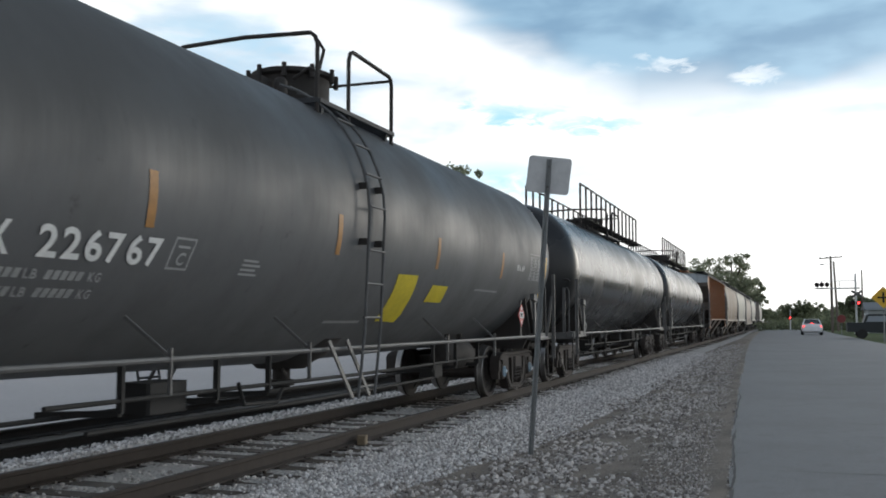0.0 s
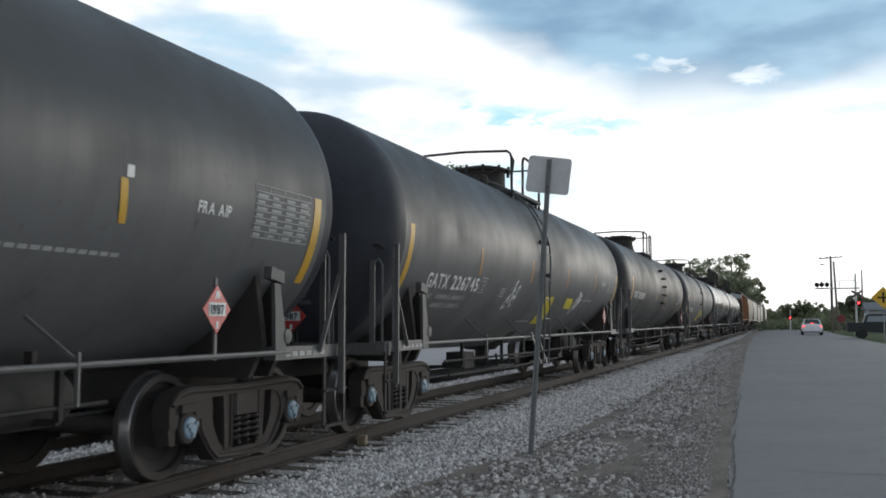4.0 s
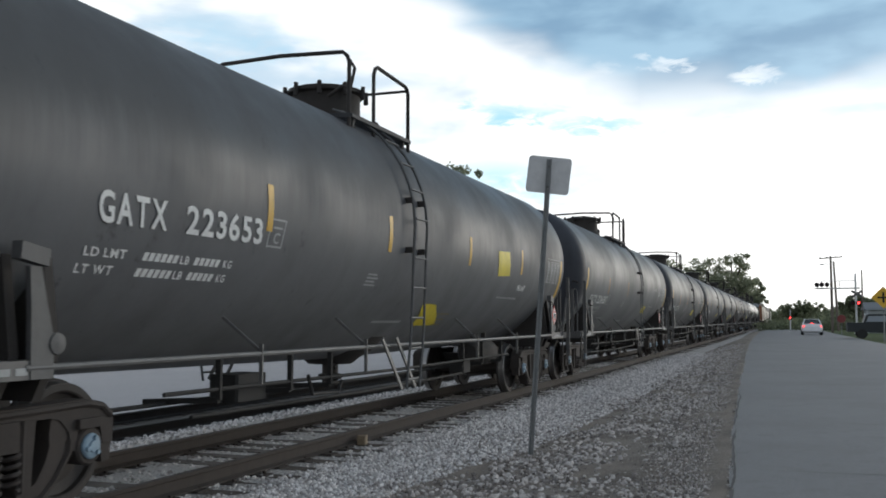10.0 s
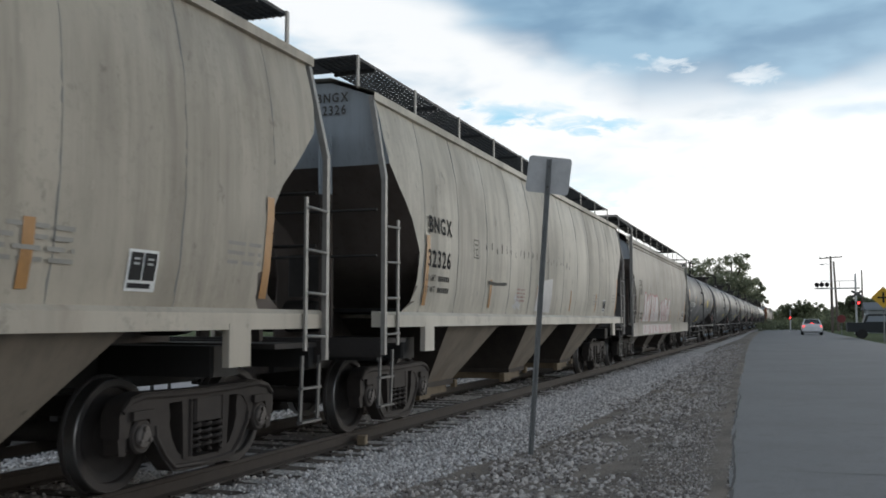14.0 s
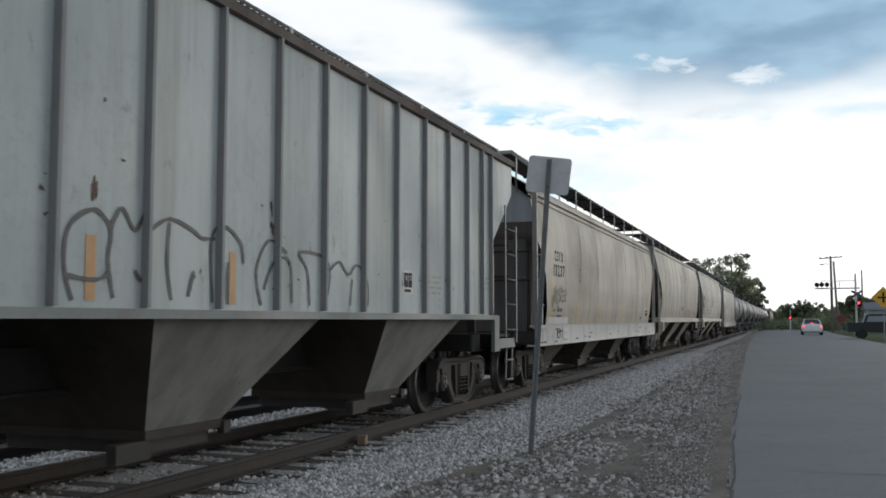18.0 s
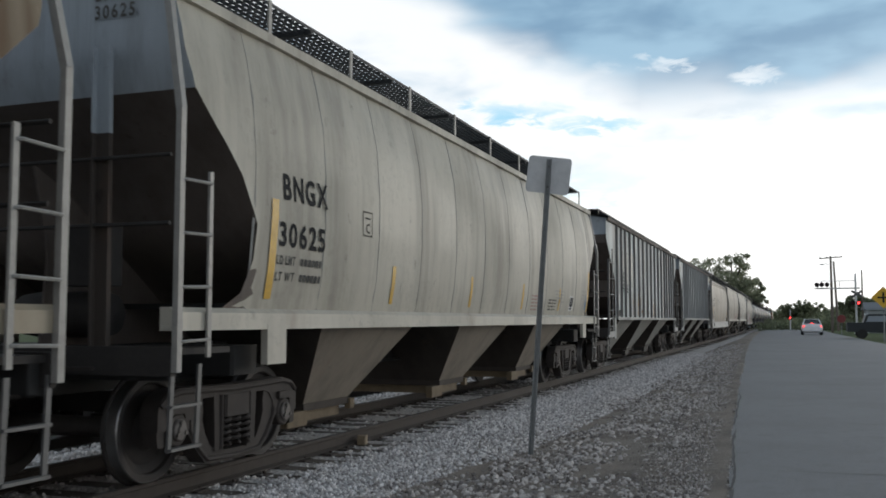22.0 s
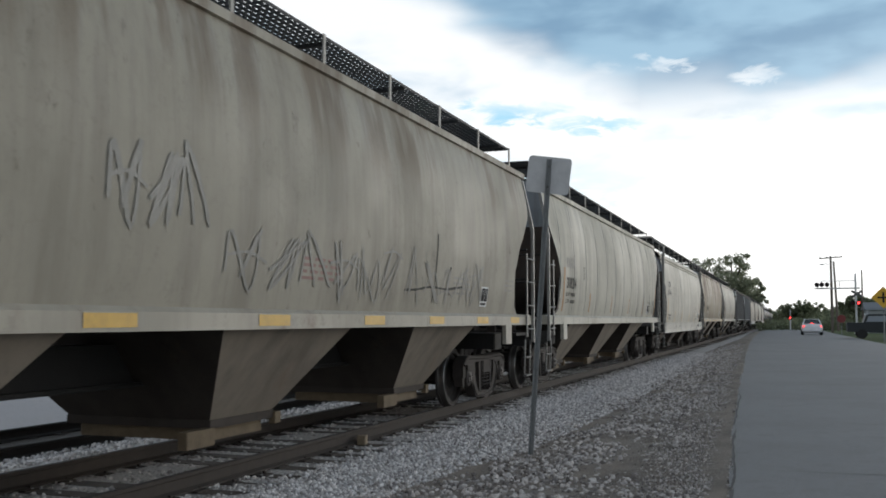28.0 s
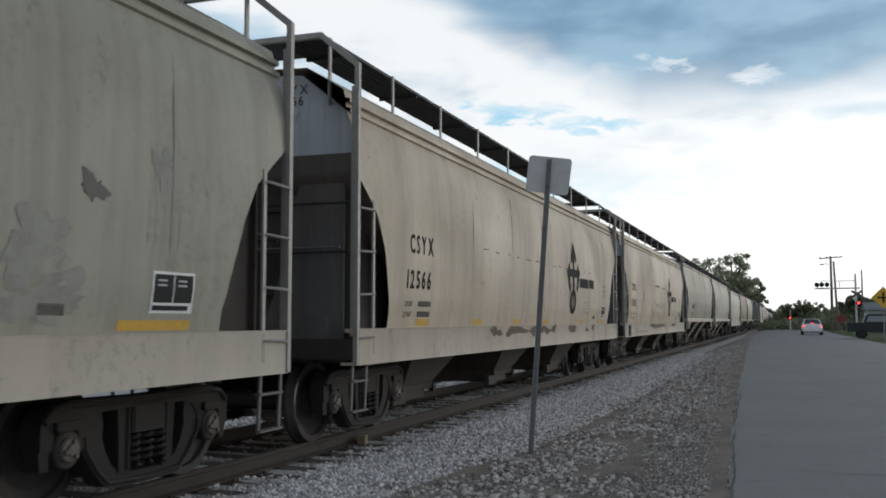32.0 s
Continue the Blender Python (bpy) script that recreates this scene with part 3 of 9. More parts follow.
def build_track(name, cx, z0, y0, y1, label, spacing=0.5, worn=True):
    t = thing(name, label, "railway track", "", "structure")
    bed = Geo()
    prof = [(-3.0, -0.40), (-1.95, -0.205), (-1.4, -0.185), (1.4, -0.185), (1.95, -0.195), (3.0, -0.30)] if worn else [(-0.9, -0.19), (-0.5, -0.175), (0.5, -0.175), (0.9, -0.175), (1.05, -0.20)]
    bed.sheet([[(cx + x, y, z0 + z + (0.012 * noise.noise(Vector((x * 2, y * 1.5, 0))))) for x, z in prof] for y in np.concatenate([np.arange(y0, 60, 0.7), np.arange(60, y1 + 1, 15.0)])])
    part("ballast_bed", bed.mesh("ballast_bed", M["bed" if worn else "bed_dark"]), t, "grey crushed stone bed" if worn else "dark cinder bed")
    for s in (-1, 1):
        r = Geo()
        x = cx + s * 0.753
        prof = [(-0.07, -0.17), (0.07, -0.17), (0.07, -0.155), (0.012, -0.135), (0.010, -0.045), (0.036, -0.034), (0.036, -0.006), (0.028, 0.0), (-0.028, 0.0), (-0.036, -0.006), (-0.036, -0.034), (-0.010, -0.045), (-0.012, -0.135), (-0.07, -0.155)]
        r.prism([(x + a, z0 + b) for a, b in prof], "y", y0, y1)
        me = r.mesh("rail", [M["rail"], M["railhead"]] if worn else [M["rail_dark"], M["rail_dark"]], 30)
        for p in me.polygons:
            if p.normal.z > 0.9 and p.center.z > z0 - 0.01:
                p.material_index = 1
        part("rail", me, t, "rusty steel rail with a worn head")
    rng = random.Random(5)
    kinds = []
    for k in range(5):
        g = Geo()
        w = 0.215 + 0.02 * rng.random()
        g.box((0, 0, 0), (2.6 + 0.08 * rng.random(), w, 0.17))
        g.slot = 1
        for s in (-1, 1):
            g.box((s * 0.753, 0, 0.089), (0.33, 0.19, 0.018))
            for sy in (-1, 1):
                g.box((s * 0.753 + sy * 0.09, sy * 0.05, 0.105), (0.03, 0.03, 0.03))
        kinds.append(g.mesh("tie", [M["tie"], M["rail"]]))
    n = int((min(y1, 130) - max(y0, -12)) / spacing)
    for i in range(n):
        y = max(y0, -12) + i * spacing + rng.uniform(-0.03, 0.03)
        part("tie", rng.choice(kinds), t, "", pose(cx + rng.uniform(-0.05, 0.06), y, z0 - 0.262 + rng.uniform(-0.012, 0.006), 0, 0, rng.uniform(-1.2, 1.2)))
    return t


def scatter(name, mat, spots, label, rmin, rmax, seed):
    """Loose stones as one mesh: each a small uneven rock."""
    rng = np.random.default_rng(seed)
    phi = (1 + 5 ** 0.5) / 2
    base = np.array([(-1, phi, 0), (1, phi, 0), (-1, -phi, 0), (1, -phi, 0), (0, -1, phi), (0, 1, phi), (0, -1, -phi), (0, 1, -phi), (phi, 0, -1), (phi, 0, 1), (-phi, 0, -1), (-phi, 0, 1)]) / 1.9
    tri = np.array([(0, 11, 5), (0, 5, 1), (0, 1, 7), (0, 7, 10), (0, 10, 11), (1, 5, 9), (5, 11, 4), (11, 10, 2), (10, 7, 6), (7, 1, 8), (3, 9, 4), (3, 4, 2), (3, 2, 6), (3, 6, 8), (3, 8, 9), (4, 9, 5), (2, 4, 11), (6, 2, 10), (8, 6, 7), (9, 8, 1)])
    k = len(spots)
    size = rng.uniform(rmin, rmax, (k, 1, 1)) * rng.uniform(0.6, 1.25, (k, 1, 3))
    p = base[None] * rng.uniform(0.72, 1.2, (k, 12, 1)) * size
    a = rng.uniform(0, 2 * np.pi, k)
    c, s = np.cos(a)[:, None], np.sin(a)[:, None]
    q = np.stack([p[..., 0] * c - p[..., 1] * s, p[..., 0] * s + p[..., 1] * c, p[..., 2]], -1)
    b = rng.uniform(-0.7, 0.7, k)
    c, s = np.cos(b)[:, None], np.sin(b)[:, None]
    q = np.stack([q[..., 0], q[..., 1] * c - q[..., 2] * s, q[..., 1] * s + q[..., 2] * c], -1) + np.asarray(spots)[:, None, :]
    me = bpy.data.meshes.new(name)
    me.vertices.add(k * 12)
    me.vertices.foreach_set("co", q.astype(np.float32).ravel())
    f = (tri[None] + (np.arange(k) * 12)[:, None, None]).reshape(-1)
    me.loops.add(len(f))
    me.loops.foreach_set("vertex_index", f.astype(np.int32))
    me.polygons.add(len(f) // 3)
    me.polygons.foreach_set("loop_start", np.arange(0, len(f), 3, dtype=np.int32))
    me.materials.append(mat)
    me.update(calc_edges=True)
    me.validate()
    me.shade_flat()
    return tagged(new(name, me), label, "gravel", "", "stuff")


def build_stones():
    rng = np.random.default_rng(11)

    def field(n, y0, y1, lo, hi, z, power=1.7):
        y = y0 + (y1 - y0) * rng.random(n) ** power
        x = np.array([lo(q) for q in y]) + rng.random(n) * np.array([hi(q) - lo(q) for q in y])
        return np.stack([x, y, np.array([z(a, b) for a, b in zip(x, y)]) + rng.uniform(-0.012, 0.016, n)], -1)

    def ground_z(x, y):
        e = road_edge(y)
        xs = [-9.0, -7.85, -7.3, -4.5, -3.95, -3.0, e - 1.0, e - 0.25, e + 0.4]
        return float(np.interp(x, xs, [-0.3, -0.205, -0.185, -0.185, -0.195, -0.168, -0.10, -0.035, -0.03]))

    toe = lambda y: float(np.interp(y, (-9.0, 5.0, 8.0, 9.5, 11.0, 14.0, 21.0, 32.0, 60.0), (-3.3, -3.45, -3.45, -3.3, -2.98, -2.90, -2.90, -3.05, -3.7)))
    light = field(42000, 5.0, 46.0, lambda y: -4.75, lambda y: toe(y) + 0.12, ground_z)
    def off_ties(p):
        d = np.abs(((p[:, 1] + 12.0) / 0.5 + 0.5) % 1.0 - 0.5)
        return p[(d > 0.24) | (rng.random(len(p)) < 0.10) | (p[:, 0] > -4.55)]

    light = np.concatenate([off_ties(light), field(5000, -9.0, 5.0, lambda y: -4.7, lambda y: toe(y) + 0.2, ground_z, 1.0)])
    scatter("track_ballast", M["stone"], light, "loose pale grey crushed stone beside the track", 0.011, 0.025, 1)
    inner = field(20000, 4.0, 42.0, lambda y: -7.9, lambda y: -4.6, lambda x, y: -0.195)
    inner = off_ties(inner)
    scatter("track_ballast", M["stone_mid"], inner, "pale grey crushed stone between the sleepers", 0.015, 0.032, 2)
    g = Geo()
    rows = []
    for y in np.concatenate([np.arange(-14.0, 4.0, 0.3), np.arange(4.0, 30.0, 0.11), np.arange(30.0, 75.0, 0.5)]):
        a, b = toe(y) - 0.15, road_edge(y) + 0.34
        row = []
        for i in range(27):
            x = a + (b - a) * i / 26
            rough = min(1.0, i / 4, (26 - i) / 5)
            bump_ = 0.026 * noise.noise(Vector((x * 2.1, y * 1.6, 0.4))) + 0.014 * noise.noise(Vector((x * 6.3, y * 6.0, 3.4)))
            over = x - road_edge(y)
            z = ground_z(x, y) + (0.012 if 0 < i < 26 else -0.03) + rough * (bump_ - 0.008)
            if over > -0.25:
                # thin dirt drifted on to the asphalt
                k = min(1.0, (over + 0.25) / 0.25)
                lap = -0.004 + 0.012 * noise.noise(Vector((x * 2.0, y * 0.5, 7.0))) + 0.003 * noise.noise(Vector((x * 5.0, y * 1.3, 2.0))) - 0.15 * max(0.0, over)
                z = z * (1 - k) + lap * k
            row.append((x, float(y), z if i < 26 else -0.06))
        rows.append(row)
    g.sheet(rows)
    mesh_thing("verge", g, M["soil"], "uneven dark soil strip between ballast and road", "soil", "structure", 80)
    dirty = field(42000, 5.0, 60.0, lambda y: toe(y) - 0.2, lambda y: road_edge(y) - 0.12, ground_z, 2.0)
    dirty = np.concatenate([dirty, field(9000, -9.0, 5.0, lambda y: toe(y) - 0.2, lambda y: road_edge(y) - 0.3, ground_z, 1.0)])
    hump = np.array([0.026 * noise.noise(Vector((p[0] * 2.1, p[1] * 1.6, 0.4))) for p in dirty])
    dirty[:, 2] += hump
    u = np.array([(p[0] - toe(p[1]) + 0.2) / (road_edge(p[1]) - 0.12 - toe(p[1]) + 0.2) for p in dirty])
    clump = np.array([noise.noise(Vector((p[0] * 1.6, p[1] * 0.8, 2.0))) for p in dirty])
    dirty = dirty[rng.random(len(dirty)) < np.clip(np.minimum(0.10 + 4.0 * np.abs(u - 0.13), 1.55 - 1.85 * u + 0.6 * np.clip((9.0 - dirty[:, 1]) / 3.0, 0.0, 1.0)) + 1.3 * clump, 0.03, 1.0)]
    # fine grit along the ragged edge of the asphalt
    n = 20000
    y = 5.0 + 40.0 * rng.random(n) ** 2.2
    edge = np.array([road_edge(q) for q in y])
    wave = np.array([0.16 * noise.noise(Vector((3.0, q * 0.8, 1.0))) for q in y])
    off = rng.normal(-0.38, 0.26, n) + wave
    grit = np.stack([edge + off, y, np.array([max(ground_z(a, b) + 0.012, 0.002 if a > road_edge(b) else -1.0) for a, b in zip(edge + off, y)])], -1)
    scatter("fine_grit", M["stone_dirty"], grit[off < 0.02 + 0.5 * wave], "fine brown grit along the road edge", 0.004, 0.012, 8)
    scatter("loose_gravel", M["stone_dirty"], dirty, "dirty mixed gravel on packed dirt by the road", 0.008, 0.036, 3)
    far = field(9000, 6.0, 50.0, lambda y: -9.38, lambda y: -7.7, lambda x, y: float(np.interp(x, (-9.4, -8.9, -7.85), (-0.42, -0.39, -0.205))))
    scatter("loose_gravel", M["stone"], far, "grey gravel between the two tracks", 0.018, 0.038, 4)


build_ground()
build_track("railway_track", TRACK_X, 0.0, -40, 420, "main railway track with wooden sleepers in grey ballast")
build_track("side_track", -10.2, -0.25, -40, 300, "rusty side track with dark rails behind the main one", 0.55, False)
build_stones()


# ---- lettering ----
GLYPHS = {}


def load_glyphs():
    """Outlines of the built-in font, one flat mesh for each sign, 1 unit high."""
    obs = []
    for ch in "ABCDEFGHIJKLMNOPRSTUVWXY0123456789":
        cu = bpy.data.curves.new("glyph", "FONT")
        cu.body, cu.size, cu.resolution_u, cu.offset = ch, 1.36, 3, 0.034
        obs.append((ch, new("glyph", cu)))
    dg = bpy.context.evaluated_depsgraph_get()
    for ch, ob in obs:
        me = bpy.data.meshes.new_from_object(ob.evaluated_get(dg))
        vs = [tuple(v.co[:2]) for v in me.vertices]
        fs = [tuple(p.vertices) for p in me.polygons]
        x0, x1 = min(q[0] for q in vs), max(q[0] for q in vs)
        GLYPHS[ch] = ([(q[0] - x0, q[1]) for q in vs], fs, x1 - x0)
        cu = ob.data
        bpy.data.objects.remove(ob)
        bpy.data.curves.remove(cu)
        bpy.data.meshes.remove(me)


load_glyphs()


def lettering(parent, text, y, z, h, length, skin, mat, label, lean=0.0, gap=0.16, name="lettering"):
    """Letters h high on the skin x(z), from y to y + length along the car."""
    g = Geo()
    adv = [0.45 if c == " " else GLYPHS[c][2] + gap for c in text]
    k = length / sum(adv)
    u = 0.0
    for c, a in zip(text, adv):
        if c != " ":
            vs, fs, _ = GLYPHS[c]
            g = Geo()
            g.add([(skin(z + q * h) + (0.009 if skin is tank_skin else 0.005), y + (u + p) * k + lean * q * h, z + q * h) for p, q in vs], fs)
            part("letter", g.mesh("letter", mat), parent, label)
        u += a


def bars(parent, rows, skin, mat, label="", name="stencil", off=0.0045):
    """Writing too small to read, as plain bars: rows of (y, z, length, height)."""
    g = Geo()
    for y, z, l, h in rows:
        g.add([(skin(b) + off, a, b) for a, b in ((y, z), (y + l, z), (y + l, z + h), (y, z + h))], [(0, 1, 2, 3)])
    return part(name, g.mesh(name, mat), parent, label, None, "stuff" if len(rows) > 1 else "")


def decal(parent, name, quad, skin, mat, label="", off=0.005, cuts=6):
    """A flat marking bounded by four corners (y, z) that follows the skin."""
    g = Geo()
    (ay, az_), (by, bz), (cy, cz), (dy, dz) = quad
    rows = []
    for i in range(cuts + 1):
        t = i / cuts
        l, r = (ay + (dy - ay) * t, az_ + (dz - az_) * t), (by + (cy - by) * t, bz + (cz - bz) * t)
        rows.append([(skin(l[1]) + off, *l), (skin(r[1]) + off, *r)])
    g.sheet(rows)
    return part(name, g.mesh(name, mat), parent, label)


def blob(parent, name, y, z, w, h, skin, mat, label, seed, off=0.0045):
    """A flake, stain or chip with a ragged outline."""
    rng = random.Random(seed)
    n = 34
    ph = [rng.uniform(0, 6.28) for _ in range(5)]
    ring = []
    for i in range(n):
        a = 2 * math.pi * i / n
        r = 1 + 0.28 * math.sin(2 * a + ph[0]) + 0.22 * math.sin(3 * a + ph[1]) + 0.16 * math.sin(5 * a + ph[2]) + 0.13 * math.sin(8 * a + ph[3]) + 0.12 * math.sin(13 * a + ph[4])
        ring.append((y + 0.5 * w * r * math.cos(a), z + 0.5 * h * r * math.sin(a)))
    g = Geo()
    g.add([(skin(b) + off, a, b) for a, b in [(y, z)] + ring], [(0, 1 + i, 1 + (i + 1) % n) for i in range(n)])
    return part(name, g.mesh(name, mat), parent, label)


def strip(parent, y, z0, z1, skin, mat, w=0.1, label="", lean=0.0):
    return decal(parent, "reflective_strip", [(y, z0), (y + w, z0), (y + w + lean, z1), (y + lean, z1)], skin, mat, label)


def small_words(rng, y, z, w, lines, h=0.055, step=0.10):
    rows = []
    for i in range(lines):
        u = 0.0
        while u < w:
            l = rng.uniform(0.08, 0.28)
            rows.append((y + u, z - i * step, min(l, w - u + 0.02), h))
            u += l + 0.06
    return rows


def ribbon(parent, name, pts, width, skin, mat, label, rng, off=0.010):
    """A sprayed line along points (y, z) on the skin."""
    rows = []
    n = len(pts)
    for i, (yy, zz) in enumerate(pts):
        (ay, az_), (by, bz) = pts[max(i - 1, 0)], pts[min(i + 1, n - 1)]
        d = Vector((by - ay, bz - az_))
        d = d.normalized() if d.length > 1e-6 else Vector((1, 0))
        r = width * 0.5 * (rng.uniform(0.7, 1.2) if width < 0.1 else 1.0)
        rows.append([(skin(zz + d.x * r) + off, yy - d.y * r, zz + d.x * r), (skin(zz - d.x * r) + off, yy + d.y * r, zz - d.x * r)])
    g = Geo()
    g.sheet(rows)
    part(name, g.mesh(name, mat), parent, label)


def curve_through(pts, n=7):
    """A smooth line through a few points."""
    q = [pts[0]] + list(pts) + [pts[-1]]
    out = []
    for i in range(1, len(q) - 2):
        for k in range(n):
            t = k / n
            out.append(tuple(0.5 * (2 * q[i][c] + (q[i + 1][c] - q[i - 1][c]) * t + (2 * q[i - 1][c] - 5 * q[i][c] + 4 * q[i + 1][c] - q[i + 2][c]) * t * t + (3 * q[i][c] - q[i - 1][c] - 3 * q[i + 1][c] + q[i + 2][c]) * t ** 3) for c in (0, 1)))
    out.append(tuple(pts[-1]))
    return out


def scribble(parent, mat, y0, y1, z0, z1, skin, seed, width=0.05, loops=6, label="", name="graffiti", round_=False):
    """Unreadable spray-can letters: fat scalloped outlines, or a jagged quick tag."""
    rng = random.Random(seed)
    step = (y1 - y0) / loops
    h = z1 - z0
    for k in range(loops):
        c = y0 + step * (k + 0.5)
        w = step * rng.uniform(0.46, 0.60)
        t, b = z1 - rng.uniform(0, 0.22) * h, z0 + rng.uniform(0, 0.10) * h
        if round_:
            m = rng.uniform(0.35, 0.6)
            ring = [(c - w * 0.75, b), (c - w, b + 0.45 * (t - b)), (c - w * 0.8, b + 0.85 * (t - b)), (c - w * 0.3, t), (c + w * rng.uniform(-0.1, 0.15), t - 0.14 * h), (c + w * 0.5, t - 0.02 * h), (c + w * 0.95, b + 0.75 * (t - b)), (c + w * 0.8, b + 0.35 * (t - b)), (c + w * 0.65, b)]
            ribbon(parent, name, curve_through(ring), width, skin, mat, label, rng)
            if rng.random() < 0.8:
                inner = [(c - w * 0.25, b), (c - w * 0.2, b + m * (t - b)), (c + w * 0.05, b + (m + 0.12) * (t - b)), (c + w * 0.3, b + m * (t - b)), (c + w * 0.25, b + 0.1 * h)]
                ribbon(parent, name, curve_through(inner[:rng.choice((4, 5))]), width * 0.8, skin, mat, label, rng)
        else:
            pts = [(c + w * rng.uniform(-1.0, -0.6), rng.uniform(b, b + 0.3 * h))]
            for i in range(rng.randrange(4, 7)):
                pts.append((c + w * rng.uniform(-0.9, 1.0), (t if i % 2 == 0 else b) + rng.uniform(-0.25, 0.25) * h * (1 if i % 2 else -1) * 0.6))
            ribbon(parent, name, curve_through(pts, 5), width * rng.uniform(0.7, 1.1), skin, mat, label, rng)
            if rng.random() < 0.5:
                zz = rng.uniform(b, t)
                ribbon(parent, name, curve_through([(c - w, zz), (c, zz + 0.08 * h), (c + w * 0.9, zz - 0.05 * h)], 4), width * 0.8, skin, mat, label, rng)


# two words of fat letters as outlines (y, z) on the side sheet
FAT_LETTERS = (
    ((-6.05, 1.33), (-5.75, 1.48), (-5.63, 1.87), (-5.56, 2.17), (-5.37, 2.27), (-5.20, 2.15), (-5.14, 1.7), (-5.10, 1.33)),
    ((-5.10, 1.33), (-5.12, 2.06), (-4.95, 2.02), (-4.71, 2.18), (-4.52, 2.05), (-4.45, 1.6), (-4.42, 1.33)),
    ((-4.42, 1.33), (-4.48, 2.1), (-4.33, 2.24), (-4.16, 2.13), (-4.14, 1.8), (-4.19, 1.5), (-4.05, 1.33)),
    ((-4.05, 1.33), (-3.92, 1.9), (-3.83, 2.15), (-3.69, 2.25), (-3.50, 2.1), (-3.42, 1.33)),
    ((-3.42, 1.33), (-3.48, 2.05), (-3.25, 2.20), (-3.05, 2.1), (-3.00, 1.33)),
    ((-3.00, 1.33), (-2.98, 2.05), (-2.80, 2.22), (-2.51, 2.21), (-2.25, 2.0), (-2.08, 1.6), (-2.00, 1.33)),
    ((-1.57, 1.33), (-1.66, 1.8), (-1.60, 1.91), (-1.43, 2.0), (-1.32, 1.9), (-1.27, 1.66), (-1.05, 1.55), (-0.95, 1.33)),
    ((-1.24, 1.60), (-1.28, 1.92), (-1.15, 2.06), (-1.05, 1.98), (-1.02, 1.56)),
    ((-0.87, 1.33), (-1.00, 1.85), (-0.89, 2.02), (-0.66, 2.08), (-0.58, 1.8), (-0.60, 1.33)),
    ((-0.60, 1.33), (-0.54, 1.98), (-0.31, 2.0), (-0.45, 1.65), (-0.22, 1.33)),
    ((-0.12, 1.33), (-0.29, 2.09), (0.33, 2.13), (0.10, 1.73), (0.28, 1.69), (0.36, 1.5), (0.22, 1.33)),
    ((0.44, 1.33), (0.21, 1.8), (0.47, 1.99), (0.62, 1.86), (0.75, 1.33)),
    ((0.77, 1.33), (0.65, 1.75), (0.79, 1.87), (0.95, 1.8), (1.00, 2.1), (1.41, 2.13), (1.06, 1.44), (1.02, 1.33)),
)


def fat_letters(parent, skin, sill, low, fill, line):
    """White letters with red outlines that run down over the side sill."""
    rng = random.Random(4)
    for k, pts in enumerate(FAT_LETTERS):
        edge = curve_through(pts, 6)
        zs = [q[1] for q in edge]
        rows = []
        lo, hi = min(zs), max(zs) - 0.004
        ring = edge + [edge[0]]
        for i in range(17):
            z = lo + 0.002 + (hi - lo - 0.002) * i / 16
            ys = [a[0] + (b[0] - a[0]) * (z - a[1]) / (b[1] - a[1]) for a, b in zip(ring, ring[1:]) if (a[1] - z) * (b[1] - z) < 0]
            if len(ys) > 1:
                off = 0.005 + 0.0004 * (k % 3)
                rows.append([(skin(z) + off, min(ys), z), (skin(z) + off, max(ys), z)])
        g = Geo()
        g.sheet(rows)
        part("graffiti_letter", g.mesh("graffiti_letter", fill), parent, "white graffiti letter")
        big = k < 6
        ribbon(parent, "graffiti_outline", edge, 0.045 if big else 0.035, skin, line, "red sprayed outline", random.Random(k), 0.010)
        a, b = pts[0][0], pts[-1][0]
        mid = 0.5 * (a + b)
        inner = [(mid - 0.06, 1.34), (mid - 0.03, 1.62), (mid + 0.04, 1.86), (mid + 0.08, 1.60), (mid + 0.05, 1.36)] if k % 3 else [(mid + 0.05, 1.36), (mid + 0.02, 1.72), (mid + 0.10, 1.95)]
        ribbon(parent, "graffiti_outline", curve_through(inner, 6), 0.024, skin, line, "thin red stroke", random.Random(k + 9), 0.010)
    # the feet of the letters on the sill
    zl, zh = sill[0] + 0.04, sill[1] - 0.05
    for a, b, n in ((-6.20, -2.05, 11), (-1.95, 1.55, 11)):
        decal(parent, "graffiti_letter", [(a, zl), (b, zl), (b, zh), (a, zh)], low, fill, "white feet of the graffiti letters", 0.006)
        for k in range(n):
            y = a + (b - a) * (k + rng.uniform(0.2, 0.8)) / n
            w = rng.uniform(0.10, 0.2)
            form = rng.choice(([(y, zh), (y + 0.03, 0.5 * (zl + zh)), (y - 0.02, zl)], [(y, zh), (y + 0.2 * w, zl + 0.05), (y + 0.6 * w, zl + 0.01), (y + w, zl + 0.06), (y + w, zh)], [(y, zl), (y + 0.5 * w, zh - 0.02), (y + w, zl)], [(y, zh - 0.02), (y + w, zl + 0.03)]))
            ribbon(parent, "graffiti_outline", curve_through(form, 6), rng.choice((0.03, 0.04, 0.07)), low, line, "red sprayed stroke", random.Random(k + 20), 0.012)


